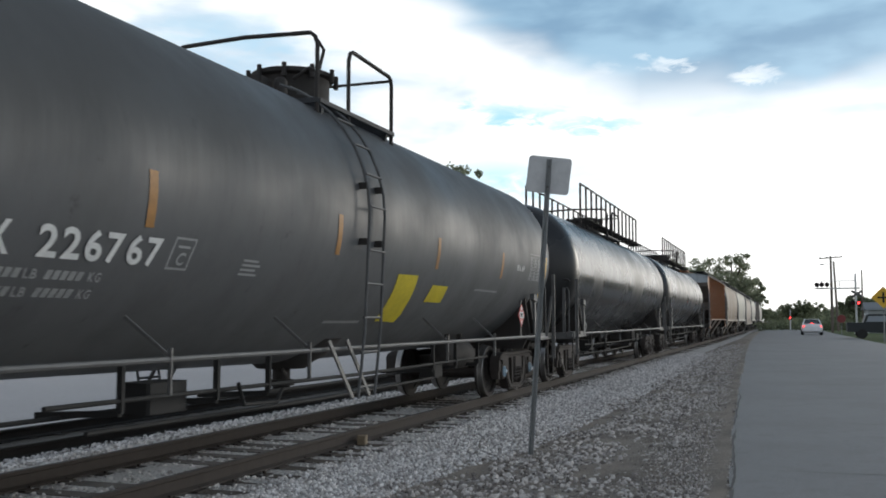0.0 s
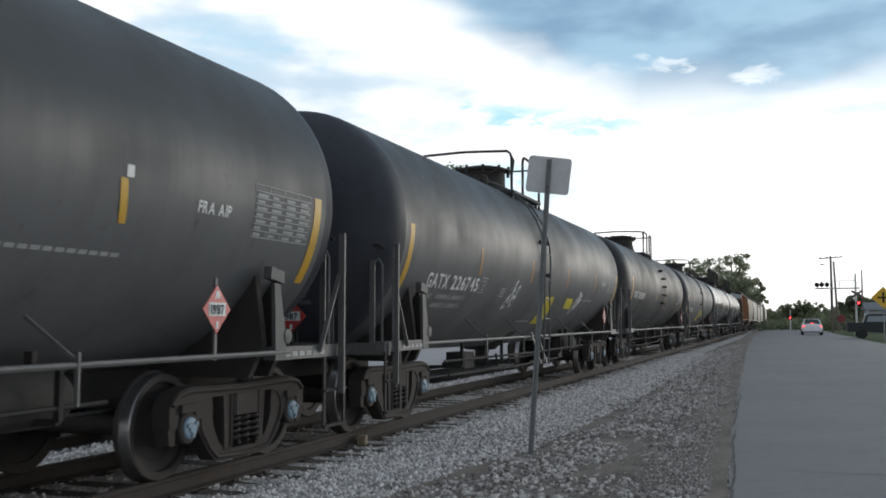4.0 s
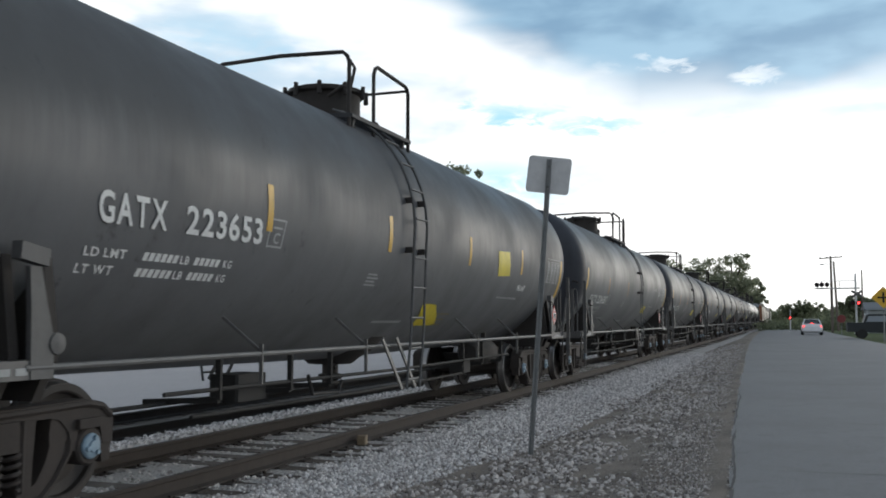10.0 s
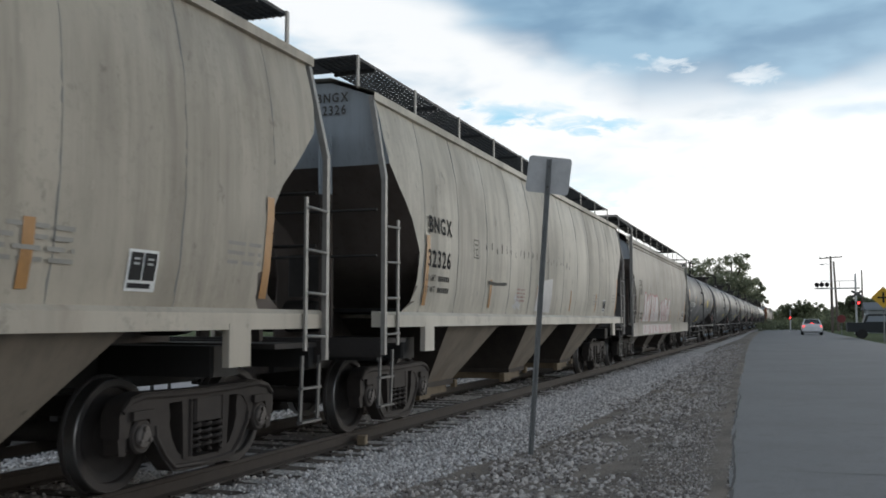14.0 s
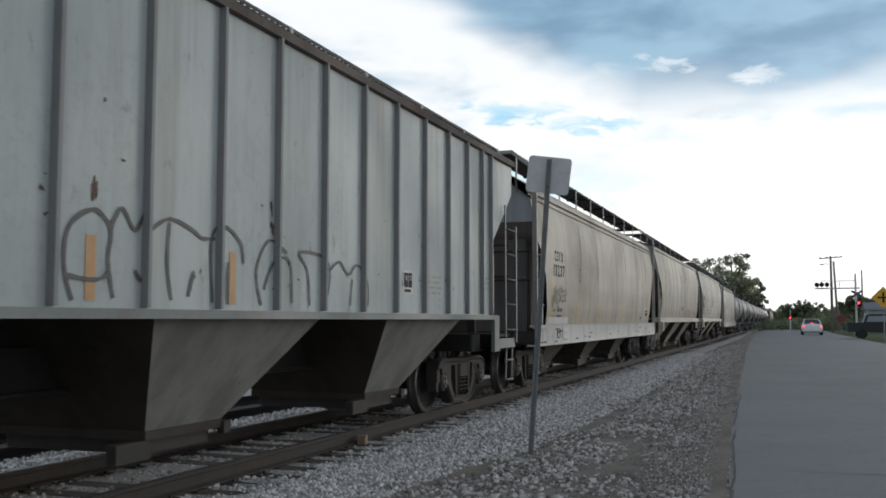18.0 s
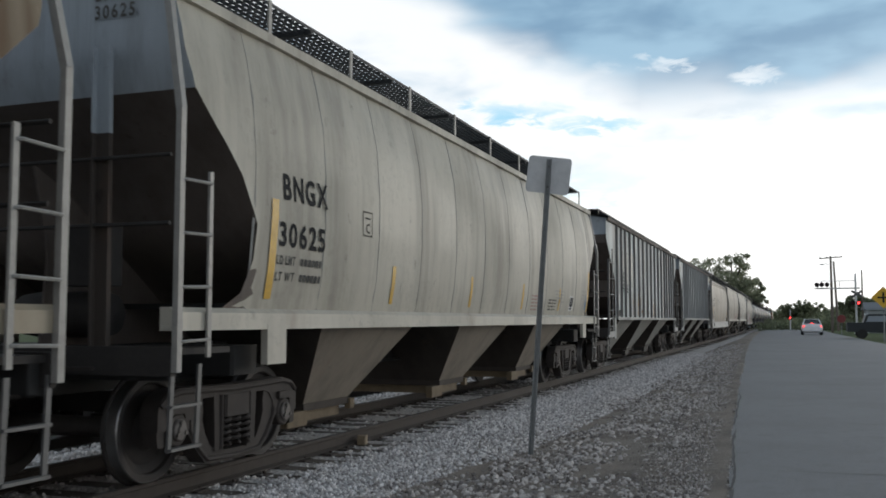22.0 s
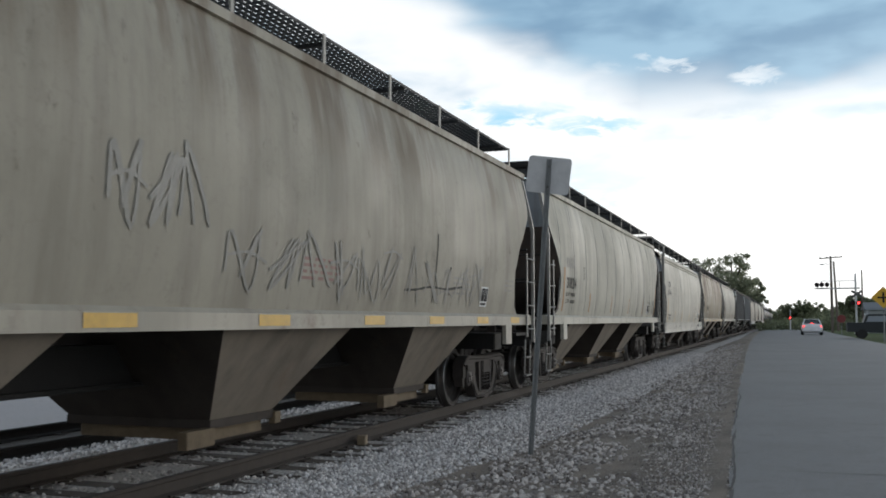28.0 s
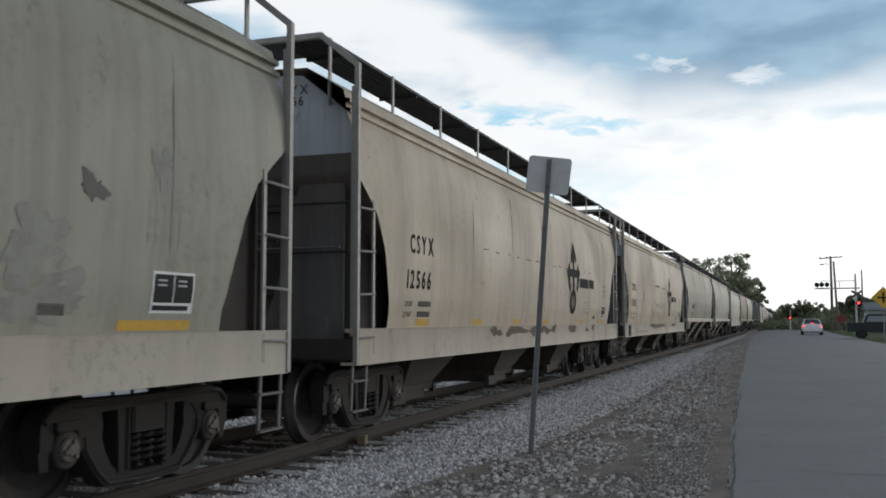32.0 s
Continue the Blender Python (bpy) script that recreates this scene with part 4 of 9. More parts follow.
# quick dark lines (y, z) sprayed on two of the cars
LOOPS = {
    "spiky": (((-6.90, 1.80), (-6.86, 1.62), (-6.80, 1.70), (-6.86, 1.88)), ((-6.78, 2.0), (-6.74, 1.70), (-6.66, 2.04)), ((-6.66, 2.04), (-6.62, 1.72), (-6.54, 2.0)), ((-6.50, 1.98), (-6.50, 1.74), (-6.42, 1.72), (-6.38, 1.98)), ((-6.22, 2.04), (-6.34, 1.92), (-6.22, 1.84), (-6.34, 1.72)), ((-6.14, 2.08), (-6.20, 1.72)), ((-6.02, 2.02), (-6.18, 1.88), (-6.00, 1.72)), ((-5.86, 1.96), (-6.0, 1.94), (-5.98, 1.76), (-5.82, 1.78)), ((-5.84, 1.88), (-5.96, 1.86)), ((-5.78, 1.74), (-5.74, 2.0), (-5.66, 1.92), (-5.78, 1.86), (-5.64, 1.74)), ((-6.40, 1.64), (-6.26, 1.56)), ((-6.38, 1.55), (-6.28, 1.66)), ((-6.34, 1.68), (-6.32, 1.54))),
    "round": (((-1.98, 1.52), (-2.1, 1.72), (-2.23, 1.74), (-2.34, 1.65), (-2.30, 1.5), (-2.2, 1.48), (-2.18, 1.57), (-2.0, 1.61)), ((-1.88, 1.32), (-1.79, 1.6), (-1.65, 1.66), (-1.47, 1.56), (-1.36, 1.32)), ((-1.60, 1.64), (-1.73, 1.82), (-1.63, 1.97), (-1.46, 2.02), (-1.23, 1.98), (-1.10, 1.85), (-1.08, 1.7)), ((-1.72, 1.5), (-1.80, 1.7), (-1.74, 1.78), (-1.66, 1.66)), ((-1.22, 1.67), (-1.25, 1.86), (-0.92, 1.92), (-0.63, 1.86), (-0.54, 1.71), (-0.48, 1.32)), ((-1.24, 1.52), (-1.12, 1.62), (-0.98, 1.6), (-0.92, 1.33)), ((-0.65, 1.53), (-0.62, 1.77), (-0.41, 1.91), (-0.13, 1.91), (0.1, 1.72), (0.21, 1.32)), ((-0.40, 1.36), (-0.36, 1.62)), ((-0.28, 1.38), (-0.24, 1.62)), ((0.05, 1.78), (0.34, 1.89), (0.67, 1.91), (0.83, 1.79), (0.76, 1.59)), ((0.05, 1.55), (0.3, 1.36), (0.55, 1.42), (0.7, 1.6)), ((0.57, 1.61), (0.72, 1.87), (1.11, 1.98), (1.40, 1.83), (1.38, 1.61), (1.1, 1.49), (0.8, 1.5)), ((1.0, 1.78), (1.15, 1.88), (1.25, 1.72), (1.12, 1.58), (1.02, 1.7), (1.12, 1.8)), ((1.42, 1.33), (1.52, 1.56), (1.68, 1.5), (1.62, 1.34))),
    "tall": (((-2.32, 1.50), (-2.40, 1.73), (-2.36, 1.98), (-2.13, 2.11), (-1.96, 1.99), (-1.98, 1.78), (-1.92, 1.52)), ((-2.38, 1.66), (-2.1, 1.64), (-1.95, 1.7)), ((-1.96, 1.99), (-1.85, 2.15), (-1.70, 2.01), (-1.59, 2.14), (-1.52, 1.91), (-1.60, 1.66), (-1.70, 1.72)), ((-1.52, 2.03), (-1.30, 2.13), (-1.03, 2.08), (-0.88, 2.02), (-0.70, 2.03)), ((-1.30, 2.1), (-1.32, 1.8), (-1.26, 1.52)), ((-1.05, 1.55), (-0.98, 1.75)), ((-0.72, 1.51), (-0.74, 2.03), (-0.55, 2.14), (-0.31, 2.02), (-0.26, 1.85)), ((-0.5, 1.5), (-0.5, 1.85)), ((0.04, 1.5), (-0.05, 1.8), (0.16, 2.08), (0.49, 1.99)), ((0.08, 1.64), (0.26, 1.9), (0.54, 1.91), (0.59, 1.53)), ((0.94, 1.51), (0.89, 1.84), (0.73, 2.01), (1.15, 2.01), (1.37, 1.88), (1.3, 1.55)), ((1.37, 1.88), (1.59, 1.97), (1.8, 1.85), (2.02, 1.96), (2.28, 1.8), (2.3, 1.52)), ((1.85, 1.52), (1.9, 1.8)), ((-3.68, 2.0), (-3.66, 1.8), (-3.61, 1.72)), ((-3.62, 2.04), (-3.56, 1.9), (-3.56, 1.72)), ((-3.45, 2.05), (-3.42, 1.75), (-3.36, 1.68), (-3.24, 1.74), (-3.28, 2.0)), ((-3.29, 1.92), (-3.1, 1.88), (-3.02, 1.74)), ((-3.2, 1.55), (-3.1, 1.72), (-3.05, 1.56))),
}


# ---- running gear ----
WHEEL_R = 0.457
AXLE = 0.889


def wheel_geo(g):
    g.lathe([(0.09, 0.70), (0.13, 0.695), (0.145, 0.72), (0.19, 0.745), (0.30, 0.735), (0.375, 0.72), (0.385, 0.70), (0.44, 0.695), (0.478, 0.692), (0.485, 0.705), (0.478, 0.722), (0.462, 0.732)], 40, caps=False)
    g.slot = 1
    g.lathe([(0.462, 0.732), (0.457, 0.75), (0.453, 0.822), (0.446, 0.832)], 40, caps=False)
    g.slot = 0
    g.lathe([(0.446, 0.832), (0.395, 0.834), (0.38, 0.825), (0.37, 0.79), (0.30, 0.765), (0.19, 0.785), (0.15, 0.83), (0.13, 0.845), (0.09, 0.845)], 40, caps=False)


def bearing_geo(g):
    g.lathe([(0.0, 1.10), (0.125, 1.10), (0.14, 1.085), (0.14, 0.93), (0.09, 0.90)], 24)


def cap_geo(g):
    g.lathe([(0.0, 1.142), (0.040, 1.140), (0.045, 1.128), (0.082, 1.124), (0.094, 1.112), (0.094, 1.095)], 24)
    for i in range(3):
        a = 2 * math.pi * i / 3
        g.lathe([(0.0, 1.146), (0.02, 1.145), (0.02, 1.12)], 6, "x", (0, 0.062 * math.cos(a), 0.062 * math.sin(a)))


def side_frame_geo(g):
    """Cast frame: arched top member, dropped spring seat, two columns and a pedestal at either end."""
    for s in (-1, 1):
        # top chord with the pedestal jaws, wide lower strut, column
        g.prism([(s * 1.15, 0.46), (s * 1.15, 0.64), (s * 1.11, 0.71), (s * 1.03, 0.765), (s * 0.86, 0.80), (s * 0.5, 0.79), (0, 0.78), (0, 0.69), (s * 0.50, 0.69), (s * 0.60, 0.665), (s * 0.68, 0.58), (s * 0.71, 0.44), (s * 0.75, 0.44), (s * 0.78, 0.58), (s * 0.89, 0.64), (s * 1.01, 0.59), (s * 1.04, 0.46)][::s], "x", 0.91, 1.085)
        g.prism([(s * 0.52, 0.695), (s * 0.69, 0.65), (s * 0.745, 0.56), (s * 0.73, 0.42), (s * 0.60, 0.25), (s * 0.46, 0.125), (s * 0.36, 0.105), (0, 0.10), (0, 0.20), (s * 0.27, 0.20), (s * 0.39, 0.27), (s * 0.47, 0.39), (s * 0.51, 0.50), (s * 0.50, 0.58)][::s], "x", 0.92, 1.075)
        g.prism([(s * 0.20, 0.19), (s * 0.33, 0.21), (s * 0.34, 0.45), (s * 0.36, 0.70), (s * 0.22, 0.70)][::s], "x", 0.93, 1.09)
        g.prism([(s * 1.15, 0.47), (s * 1.13, 0.33), (s * 1.05, 0.32), (s * 1.04, 0.47)][::s], "x", 0.93, 1.07)
        # raised rims of the casting
        g.tube([(1.085, s * 1.12, 0.66), (1.085, s * 1.03, 0.735), (1.085, s * 0.86, 0.765), (1.085, s * 0.5, 0.755), (1.085, 0, 0.745)], 0.026, 6)
        g.tube([(1.075, s * 0.70, 0.52), (1.075, s * 0.69, 0.43), (1.075, s * 0.56, 0.26), (1.075, s * 0.43, 0.155), (1.075, 0, 0.135)], 0.024, 6)
        g.tube([(1.09, s * 0.235, 0.22), (1.09, s * 0.24, 0.70)], 0.02, 6)
        g.box((1.02, s * AXLE, 0.625), (0.20, 0.27, 0.07))


def spring_geo(g):
    for x, y in ((1.06, -0.16), (1.06, 0.0), (1.06, 0.16), (0.96, -0.08), (0.96, 0.08)):
        g.helix((x, y), 0.062, 0.25, 0.50, 4.5, 0.017)


def bolster_geo(g):
    g.box((0, 0, 0.60), (2.24, 0.40, 0.20))
    g.box((1.06, 0, 0.585), (0.10, 0.42, 0.17))
    g.box((-1.07, 0, 0.56), (0.10, 0.42, 0.13))
    g.lathe([(0.0, 0.70), (0.22, 0.70), (0.22, 0.76), (0.0, 0.76)], 20, "z")
    for s in (-1, 1):
        g.box((0, s * 0.40, 0.36), (1.7, 0.09, 0.12))
        for x in (-0.74, 0.74):
            g.box((x, s * 0.43, 0.42), (0.10, 0.07, 0.34))


SPIN = []      # every wheelset with its car and place along it


def bogie(car, y, caps, cast="cast"):
    t = part("bogie", shared(("bolster", cast), bolster_geo, M[cast]), car, "dusty cast steel bogie", pose(0, y, 0))
    for s in (0, 180):
        turn = pose(0, 0, 0, 0, 0, s)
        part("side_frame", shared(("side_frame", cast), side_frame_geo, M[cast], 30), t, "", turn)
        part("spring", shared(("spring", cast), spring_geo, M[cast]), t, "coil springs", turn)
    for dy in (-AXLE, AXLE):
        def axle_geo(g):
            g.lathe([(0.0, -0.92), (0.08, -0.92), (0.09, -0.6), (0.085, 0.6), (0.08, 0.92), (0.0, 0.92)], 16)
        w = part("wheelset", shared("axle", axle_geo, M["cast"]), car, "steel wheels on their axle", pose(0, y + dy, WHEEL_R))
        for s in (0, 180):
            turn = pose(0, 0, 0, 0, 0, s)
            part("wheel", shared("wheel", wheel_geo, [M["wheel"], M["tread"]], 30), w, "", turn)
            part("bearing", shared("bearing", bearing_geo, M["cast"]), w, "", turn)
            part("bearing_cap", shared(("bearing_cap", caps), cap_geo, M[caps]), w, "", turn)
        SPIN.append((car, w, y + dy))


def coupler_geo(g):
    g.box((0, -0.35, 0.84), (0.16, 0.75, 0.20))
    g.box((0.03, 0.10, 0.84), (0.26, 0.24, 0.30))
    g.prism([(0.02, 0.18), (0.17, 0.16), (0.17, 0.34), (0.06, 0.36)], "z", 0.70, 0.98)
    g.prism([(-0.13, 0.15), (-0.05, 0.15), (-0.09, 0.33)], "z", 0.72, 0.96)
    g.tube([(0.2, -0.3, 0.75), (0.26, -0.05, 0.5), (0.24, 0.2, 0.42), (0.15, 0.38, 0.5)], 0.03, 7)
    g.beam((-0.9, -0.15, 1.0), (0.12, -0.1, 0.98), 0.03, 0.03)


def draft_gear(car, y):
    """Coupler and hose at the end that lies at y."""
    part("coupler", shared("coupler", coupler_geo, M["cast"]), car, "rusty knuckle coupler with air hose", pose(0, abs(y), 0) if y > 0 else pose(0, y, 0, 0, 0, 180))


def ladder(car, name, x, y, z0, z1, w, rungs, mat, r=0.016, flat=0.05, label=""):
    """Two flat stiles and round rungs, parallel to the car's side."""
    key = ("ladder", round(z0, 2), round(z1, 2), w, rungs, mat.name)

    def make(g):
        for s in (0, w):
            g.beam((0, s, z0), (0, s, z1), 0.02, flat, (0, 1, 0))
        for i in range(rungs):
            z = z0 + 0.12 + (z1 - z0 - 0.3) * i / max(rungs - 1, 1)
            g.tube([(0.015, 0, z), (0.03, 0.03, z), (0.03, w - 0.03, z), (0.015, w, z)], r, 6)
    return part(name, shared(key, make, mat), car, label, pose(x, y, 0))


# ---- tank cars ----
TANK_R, TANK_Z, SHELL = 1.515, 2.545, 7.75
HEAD_X = 0.05
HEAD_N = 2.5       # roundness of the domed ends


def tank_skin(z):
    return math.sqrt(max(TANK_R ** 2 - (z - TANK_Z) ** 2, 0.01)) + (0.02 if z < 1.45 else 0.0)


def belly(g, half):
    """The jacket hangs lower than a true circle, and slopes down to the outlet."""
    out = []
    for x, y, z in g.v:
        t = max(0.0, ((TANK_Z - z) / TANK_R - 0.72) / 0.28)
        mid = max(0.0, 1 - abs(y) / half) if half else 0.0
        out.append((x, y, z - (0.10 + 0.08 * mid) * t * t))
    g.v = out


def shell_geo(r, half):
    def make(g):
        prof = []
        cuts = [-half + 2 * half * i / 6 for i in range(7)]
        for i, c in enumerate(cuts):
            prof += [(r, c)] if i in (0, 6) else [(r, c - 0.05), (r + 0.001, c - 0.008), (r + 0.001, c + 0.008), (r, c + 0.05)]
        g.lathe(prof, 64, "y", (0, 0, TANK_Z), caps=False)
        belly(g, half)
    return make


def head_geo(r, depth=0.55, power=2.0):
    def make(g):
        prof = [(r * math.cos(a) ** (2 / power), depth * math.sin(a) ** (2 / power)) for a in [i * math.pi / 40 for i in range(20)]] + [(0.0, depth)]
        g.lathe(prof, 64, "y", (0, 0, TANK_Z), caps=False)
        belly(g, 0.0)
    return make


def dome_geo(g):
    top = TANK_Z + TANK_R
    g.lathe([(0.56, top - 0.15), (0.53, top - 0.02), (0.47, top + 0.05), (0.47, top + 0.36), (0.53, top + 0.38), (0.53, top + 0.43), (0.48, top + 0.45), (0.30, top + 0.49), (0.0, top + 0.50)], 32, "z")
    for i in range(10):
        a = 2 * math.pi * i / 10
        g.lathe([(0.0, top + 0.47), (0.03, top + 0.47), (0.035, top + 0.30), (0.0, top + 0.29)], 7, "z", (0.56 * math.cos(a), 0.56 * math.sin(a), 0))
    g.tube([(0.30, -0.52, top + 0.25), (0.52, -0.55, top + 0.36), (0.60, -0.50, top + 0.33)], 0.025, 6)
    g.tube([(0.10, 0.50, top + 0.44), (0.12, 0.66, top + 0.48), (0.20, 0.72, top + 0.46), (0.24, 0.56, top + 0.43)], 0.012, 5)


def valve_geo(g):
    top = TANK_Z + TANK_R
    g.box((0, 0, top + 0.05), (0.34, 0.36, 0.26))
    g.lathe([(0.08, top - 0.05), (0.08, top + 0.16), (0.05, top + 0.2), (0.0, top + 0.21)], 12, "z", (0.28, 0.1, 0))


def platform_geo(y0, y1):
    def make(g):
        z = TANK_Z + TANK_R - 0.20
        for s in (-1, 1):
            for x in (0.55, 0.98):
                g.beam((s * x, y0, z), (s * x, y1, z), 0.03, 0.05)
            n = int((y1 - y0) / 0.09)
            for i in range(n):
                y = y0 + (y1 - y0) * i / (n - 1)
                g.beam((s * 0.55, y, z + 0.01), (s * 0.98, y, z + 0.01), 0.02, 0.035)
            for y in (y0 + 0.15, y1 - 0.15):
                g.beam((s * 0.93, y, z), (s * 0.88, y, z - 0.36), 0.05, 0.05, (0, 1, 0))
        g.beam((-0.98, y0, z), (0.98, y0, z), 0.05, 0.06)
        g.beam((-0.98, y1, z), (0.98, y1, z), 0.05, 0.06)
    return make


def cross_rail_geo(g):
    """Rail across the tank, bent down into a post at either side."""
    z = TANK_Z + TANK_R
    g.tube([(-0.95, 0, z - 0.34), (-0.95, 0, z + 0.46), (-0.92, 0, z + 0.54), (-0.86, 0, z + 0.59), (0.0, 0, z + 0.62), (0.86, 0, z + 0.59), (0.92, 0, z + 0.54), (0.95, 0, z + 0.46), (0.95, 0, z - 0.34)], 0.026, 8)
    g.tube([(0.95, 0.0, z + 0.05), (0.95, 0.16, z + 0.42), (0.93, 0.05, z + 0.5)], 0.02, 7)


def cross_bar_geo(g):
    z = TANK_Z + TANK_R + 0.53
    g.tube([(-0.95, 0, z - 0.87), (-0.95, 0, z)], 0.024, 8)
    g.tube([(-0.95, 0, z), (0.95, 0, z)], 0.020, 7)


def hoop_geo(length):
    def make(g):
        z = TANK_Z + TANK_R
        g.tube([(0.95, 0, z - 0.34), (0.95, 0, z + 0.47), (0.95, 0.05, z + 0.57), (0.95, 0.12, z + 0.60), (0.95, length - 0.10, z + 0.57), (0.95, length - 0.03, z + 0.54), (0.95, length, z + 0.47), (0.95, length, z - 0.36)], 0.026, 8)
    return make


def long_rail_geo(g):
    z = TANK_Z + TANK_R - 0.02
    for s in (-1, 1):
        x = s * 0.75
        n = 14
        g.tube([(x, -3.8, z + 1.0), (x, 6.2, z + 1.0)], 0.025, 8)
        g.tube([(x, -3.8, z + 0.05), (x, 6.2, z + 0.05)], 0.03, 8)
        for i in range(n):
            y = -3.8 + 10.0 * i / (n - 1)
            g.beam((x, y, z - 0.08), (x, y, z + 1.0), 0.05, 0.05)
        for i in range(90):
            y = -3.8 + 10.0 * i / 89
            g.beam((x - 0.2, y, z + 0.04), (x + 0.2, y, z + 0.04), 0.03, 0.03)


def side_rail_geo(g):
    g.tube([(1.46, -7.1, 1.07), (1.46, 7.1, 1.07)], 0.025, 8)
    for y in (-4.25, -2.0, 2.05, 4.3):
        g.beam((1.46, y, 1.07), (1.17, y - 0.22, 1.40), 0.028, 0.016, (0, 1, 0))
        g.beam((1.47, y - 0.05, 1.16), (1.47, y - 0.05, 0.80), 0.035, 0.02, (0, 1, 0))


def brake_rod_geo(g):
    for x, z, a, b in ((1.1, 0.76, -5.2, 5.0), (0.95, 0.52, -4.6, 2.8), (0.55, 0.62, -6.0, 6.0)):
        g.tube([(x, a, z), (x, (a + b) / 2, z - 0.03), (x, b, z)], 0.02, 6)
    for y in (-4.4, -3.1, -2.2, 2.4, 3.4, 4.5):
        g.beam((1.1, y, 1.02), (1.1, y, 0.66), 0.04, 0.05)
        g.beam((1.1, y, 0.66), (0.3, y, 0.62), 0.05, 0.05)
    g.box((0.8, -3.6, 0.72), (0.32, 0.55, 0.26))
    g.box((0.85, 3.0, 0.62), (0.25, 0.35, 0.2))
    g.tube([(1.2, -2.9, 0.8), (1.2, -2.8, 0.6), (1.2, -2.2, 0.58), (1.2, -2.1, 0.7)], 0.02, 6)


def reservoir_geo(g):
    g.lathe([(0.0, -0.62), (0.16, -0.58), (0.22, -0.48), (0.22, 0.48), (0.16, 0.58), (0.0, 0.62)], 20, "y", (0.75, 0, 0.80))
    g.box((0.75, -0.3, 1.02), (0.08, 0.06, 0.25))
    g.box((0.75, 0.3, 1.02), (0.08, 0.06, 0.25))


def sump_geo(g):
    g.lathe([(0.0, 0.76), (0.30, 0.78), (0.38, 0.85), (0.55, 0.95), (0.75, 1.15)], 20, "z")
    g.lathe([(0.11, 0.50), (0.11, 0.56), (0.16, 0.57), (0.16, 0.64), (0.11, 0.65), (0.11, 0.80)], 14, "z", (0.0, 0.0, 0))
    g.tube([(0.12, -0.1, 0.72), (0.3, -0.45, 0.74), (0.36, -0.6, 0.80)], 0.02, 6)


def stub_sill_geo(g):
    g.box((0, 0.35, 0.85), (0.34, 2.9, 0.36))
    g.prism([(-1.25, 0.84), (1.25, 0.84), (1.40, 1.15), (1.30, 1.85), (0.9, 1.40), (0.0, 1.14), (-0.9, 1.40), (-1.30, 1.85), (-1.40, 1.15)], "y", -0.22, -0.14)
    g.prism([(-1.25, 0.84), (1.25, 0.84), (1.40, 1.15), (1.30, 1.85), (0.9, 1.40), (0.0, 1.14), (-0.9, 1.40), (-1.30, 1.85), (-1.40, 1.15)], "y", 0.14, 0.22)


def saddle_geo(g):
    g.prism([(-0.02, 1.0), (0.18, 1.0), (0.165, 1.28), (0.10, 1.50), (0.05, 1.71), (-0.05, 1.71), (-0.03, 1.45)], "x", 1.44, 1.48)
    g.prism([(-0.15, 1.75), (0.09, 1.71), (0.10, 1.82), (-0.14, 1.86)], "x", 1.42, 1.50)
    g.lathe([(0.0, 0.0), (0.07, 0.0), (0.07, 0.05), (0.0, 0.06)], 12, "x", (1.44, 0.20, 1.22))


def bolster_sill_geo(g):
    g.box((1.40, 0.62, 1.06), (0.14, 1.42, 0.12))


def end_platform_geo(g):
    g.box((0, 0.98, 1.06), (2.66, 0.50, 0.05))


def end_beam_geo(g):
    g.beam((-1.50, 1.27, 1.03), (1.50, 1.27, 1.03), 0.05, 0.14)


def upright_geo(g):
    g.beam((1.53, 1.15, 0.62), (1.53, 1.15, 2.28), 0.03, 0.07, (1, 0, 0))
    g.beam((1.505, 1.185, 1.0), (1.505, 1.185, 2.24), 0.05, 0.012, (1, 0, 0))


def grab_geo(g):
    # flat post on the end beam with a hooked pipe beside it
    for x, top in ((0.72, 2.18), (1.26, 2.09)):
        g.beam((x, 1.24, 1.04), (x, 1.24, top), 0.065, 0.02, (0, 1, 0))
        g.tube([(x + 0.02, 1.20, top - 0.02), (x + 0.06, 1.19, top + 0.01), (x + 0.10, 1.18, top - 0.06), (x + 0.10, 1.18, 1.06)], 0.017, 7)


def brace_geo(g):
    g.beam((1.50, 1.15, 1.85), (1.50, 0.72, 1.06), 0.022, 0.045, (1, 0, 0))


def loop_rail_geo(g):
    g.tube([(-1.40, 1.22, 2.22), (-1.34, 1.22, 2.27), (1.34, 1.22, 2.27), (1.40, 1.22, 2.22)], 0.02, 7)
    for x in (-0.25, 0.25):
        g.tube([(x, 1.22, 2.27), (x, 1.22, 1.05)], 0.016, 6)


def sill_step_geo(g):
    for y in (0.88, 1.33):
        g.beam((1.47, y, 1.0), (1.47, y, 0.28), 0.02, 0.05, (0, 1, 0))
    for z in (0.30, 0.66):
        g.beam((1.47, 0.86, z), (1.47, 1.35, z), 0.06, 0.025)


def flipped(make):
    """The same shape mirrored across the car."""
    def f(g):
        make(g)
        g.v = [(-x, y, z) for x, y, z in g.v]
        g.f = [tuple(reversed(q)) for q in g.f]
    return f


def placard_geo(g):
    # a diamond plate, parallel to the car's side
    g.prism([(0, -0.20), (0.20, 0), (0, 0.20), (-0.20, 0)], "x", 0.0, 0.01)
    g.slot = 1
    g.prism([(-0.12, -0.055), (0.12, -0.055), (0.12, 0.055), (-0.12, 0.055)], "x", 0.011, 0.014)
    g.prism([(0, 0.10), (0.035, 0.08), (0.02, 0.15), (-0.02, 0.15), (-0.035, 0.08)], "x", 0.011, 0.014)
    g.box((0.012, 0, -0.13), (0.004, 0.03, 0.06))


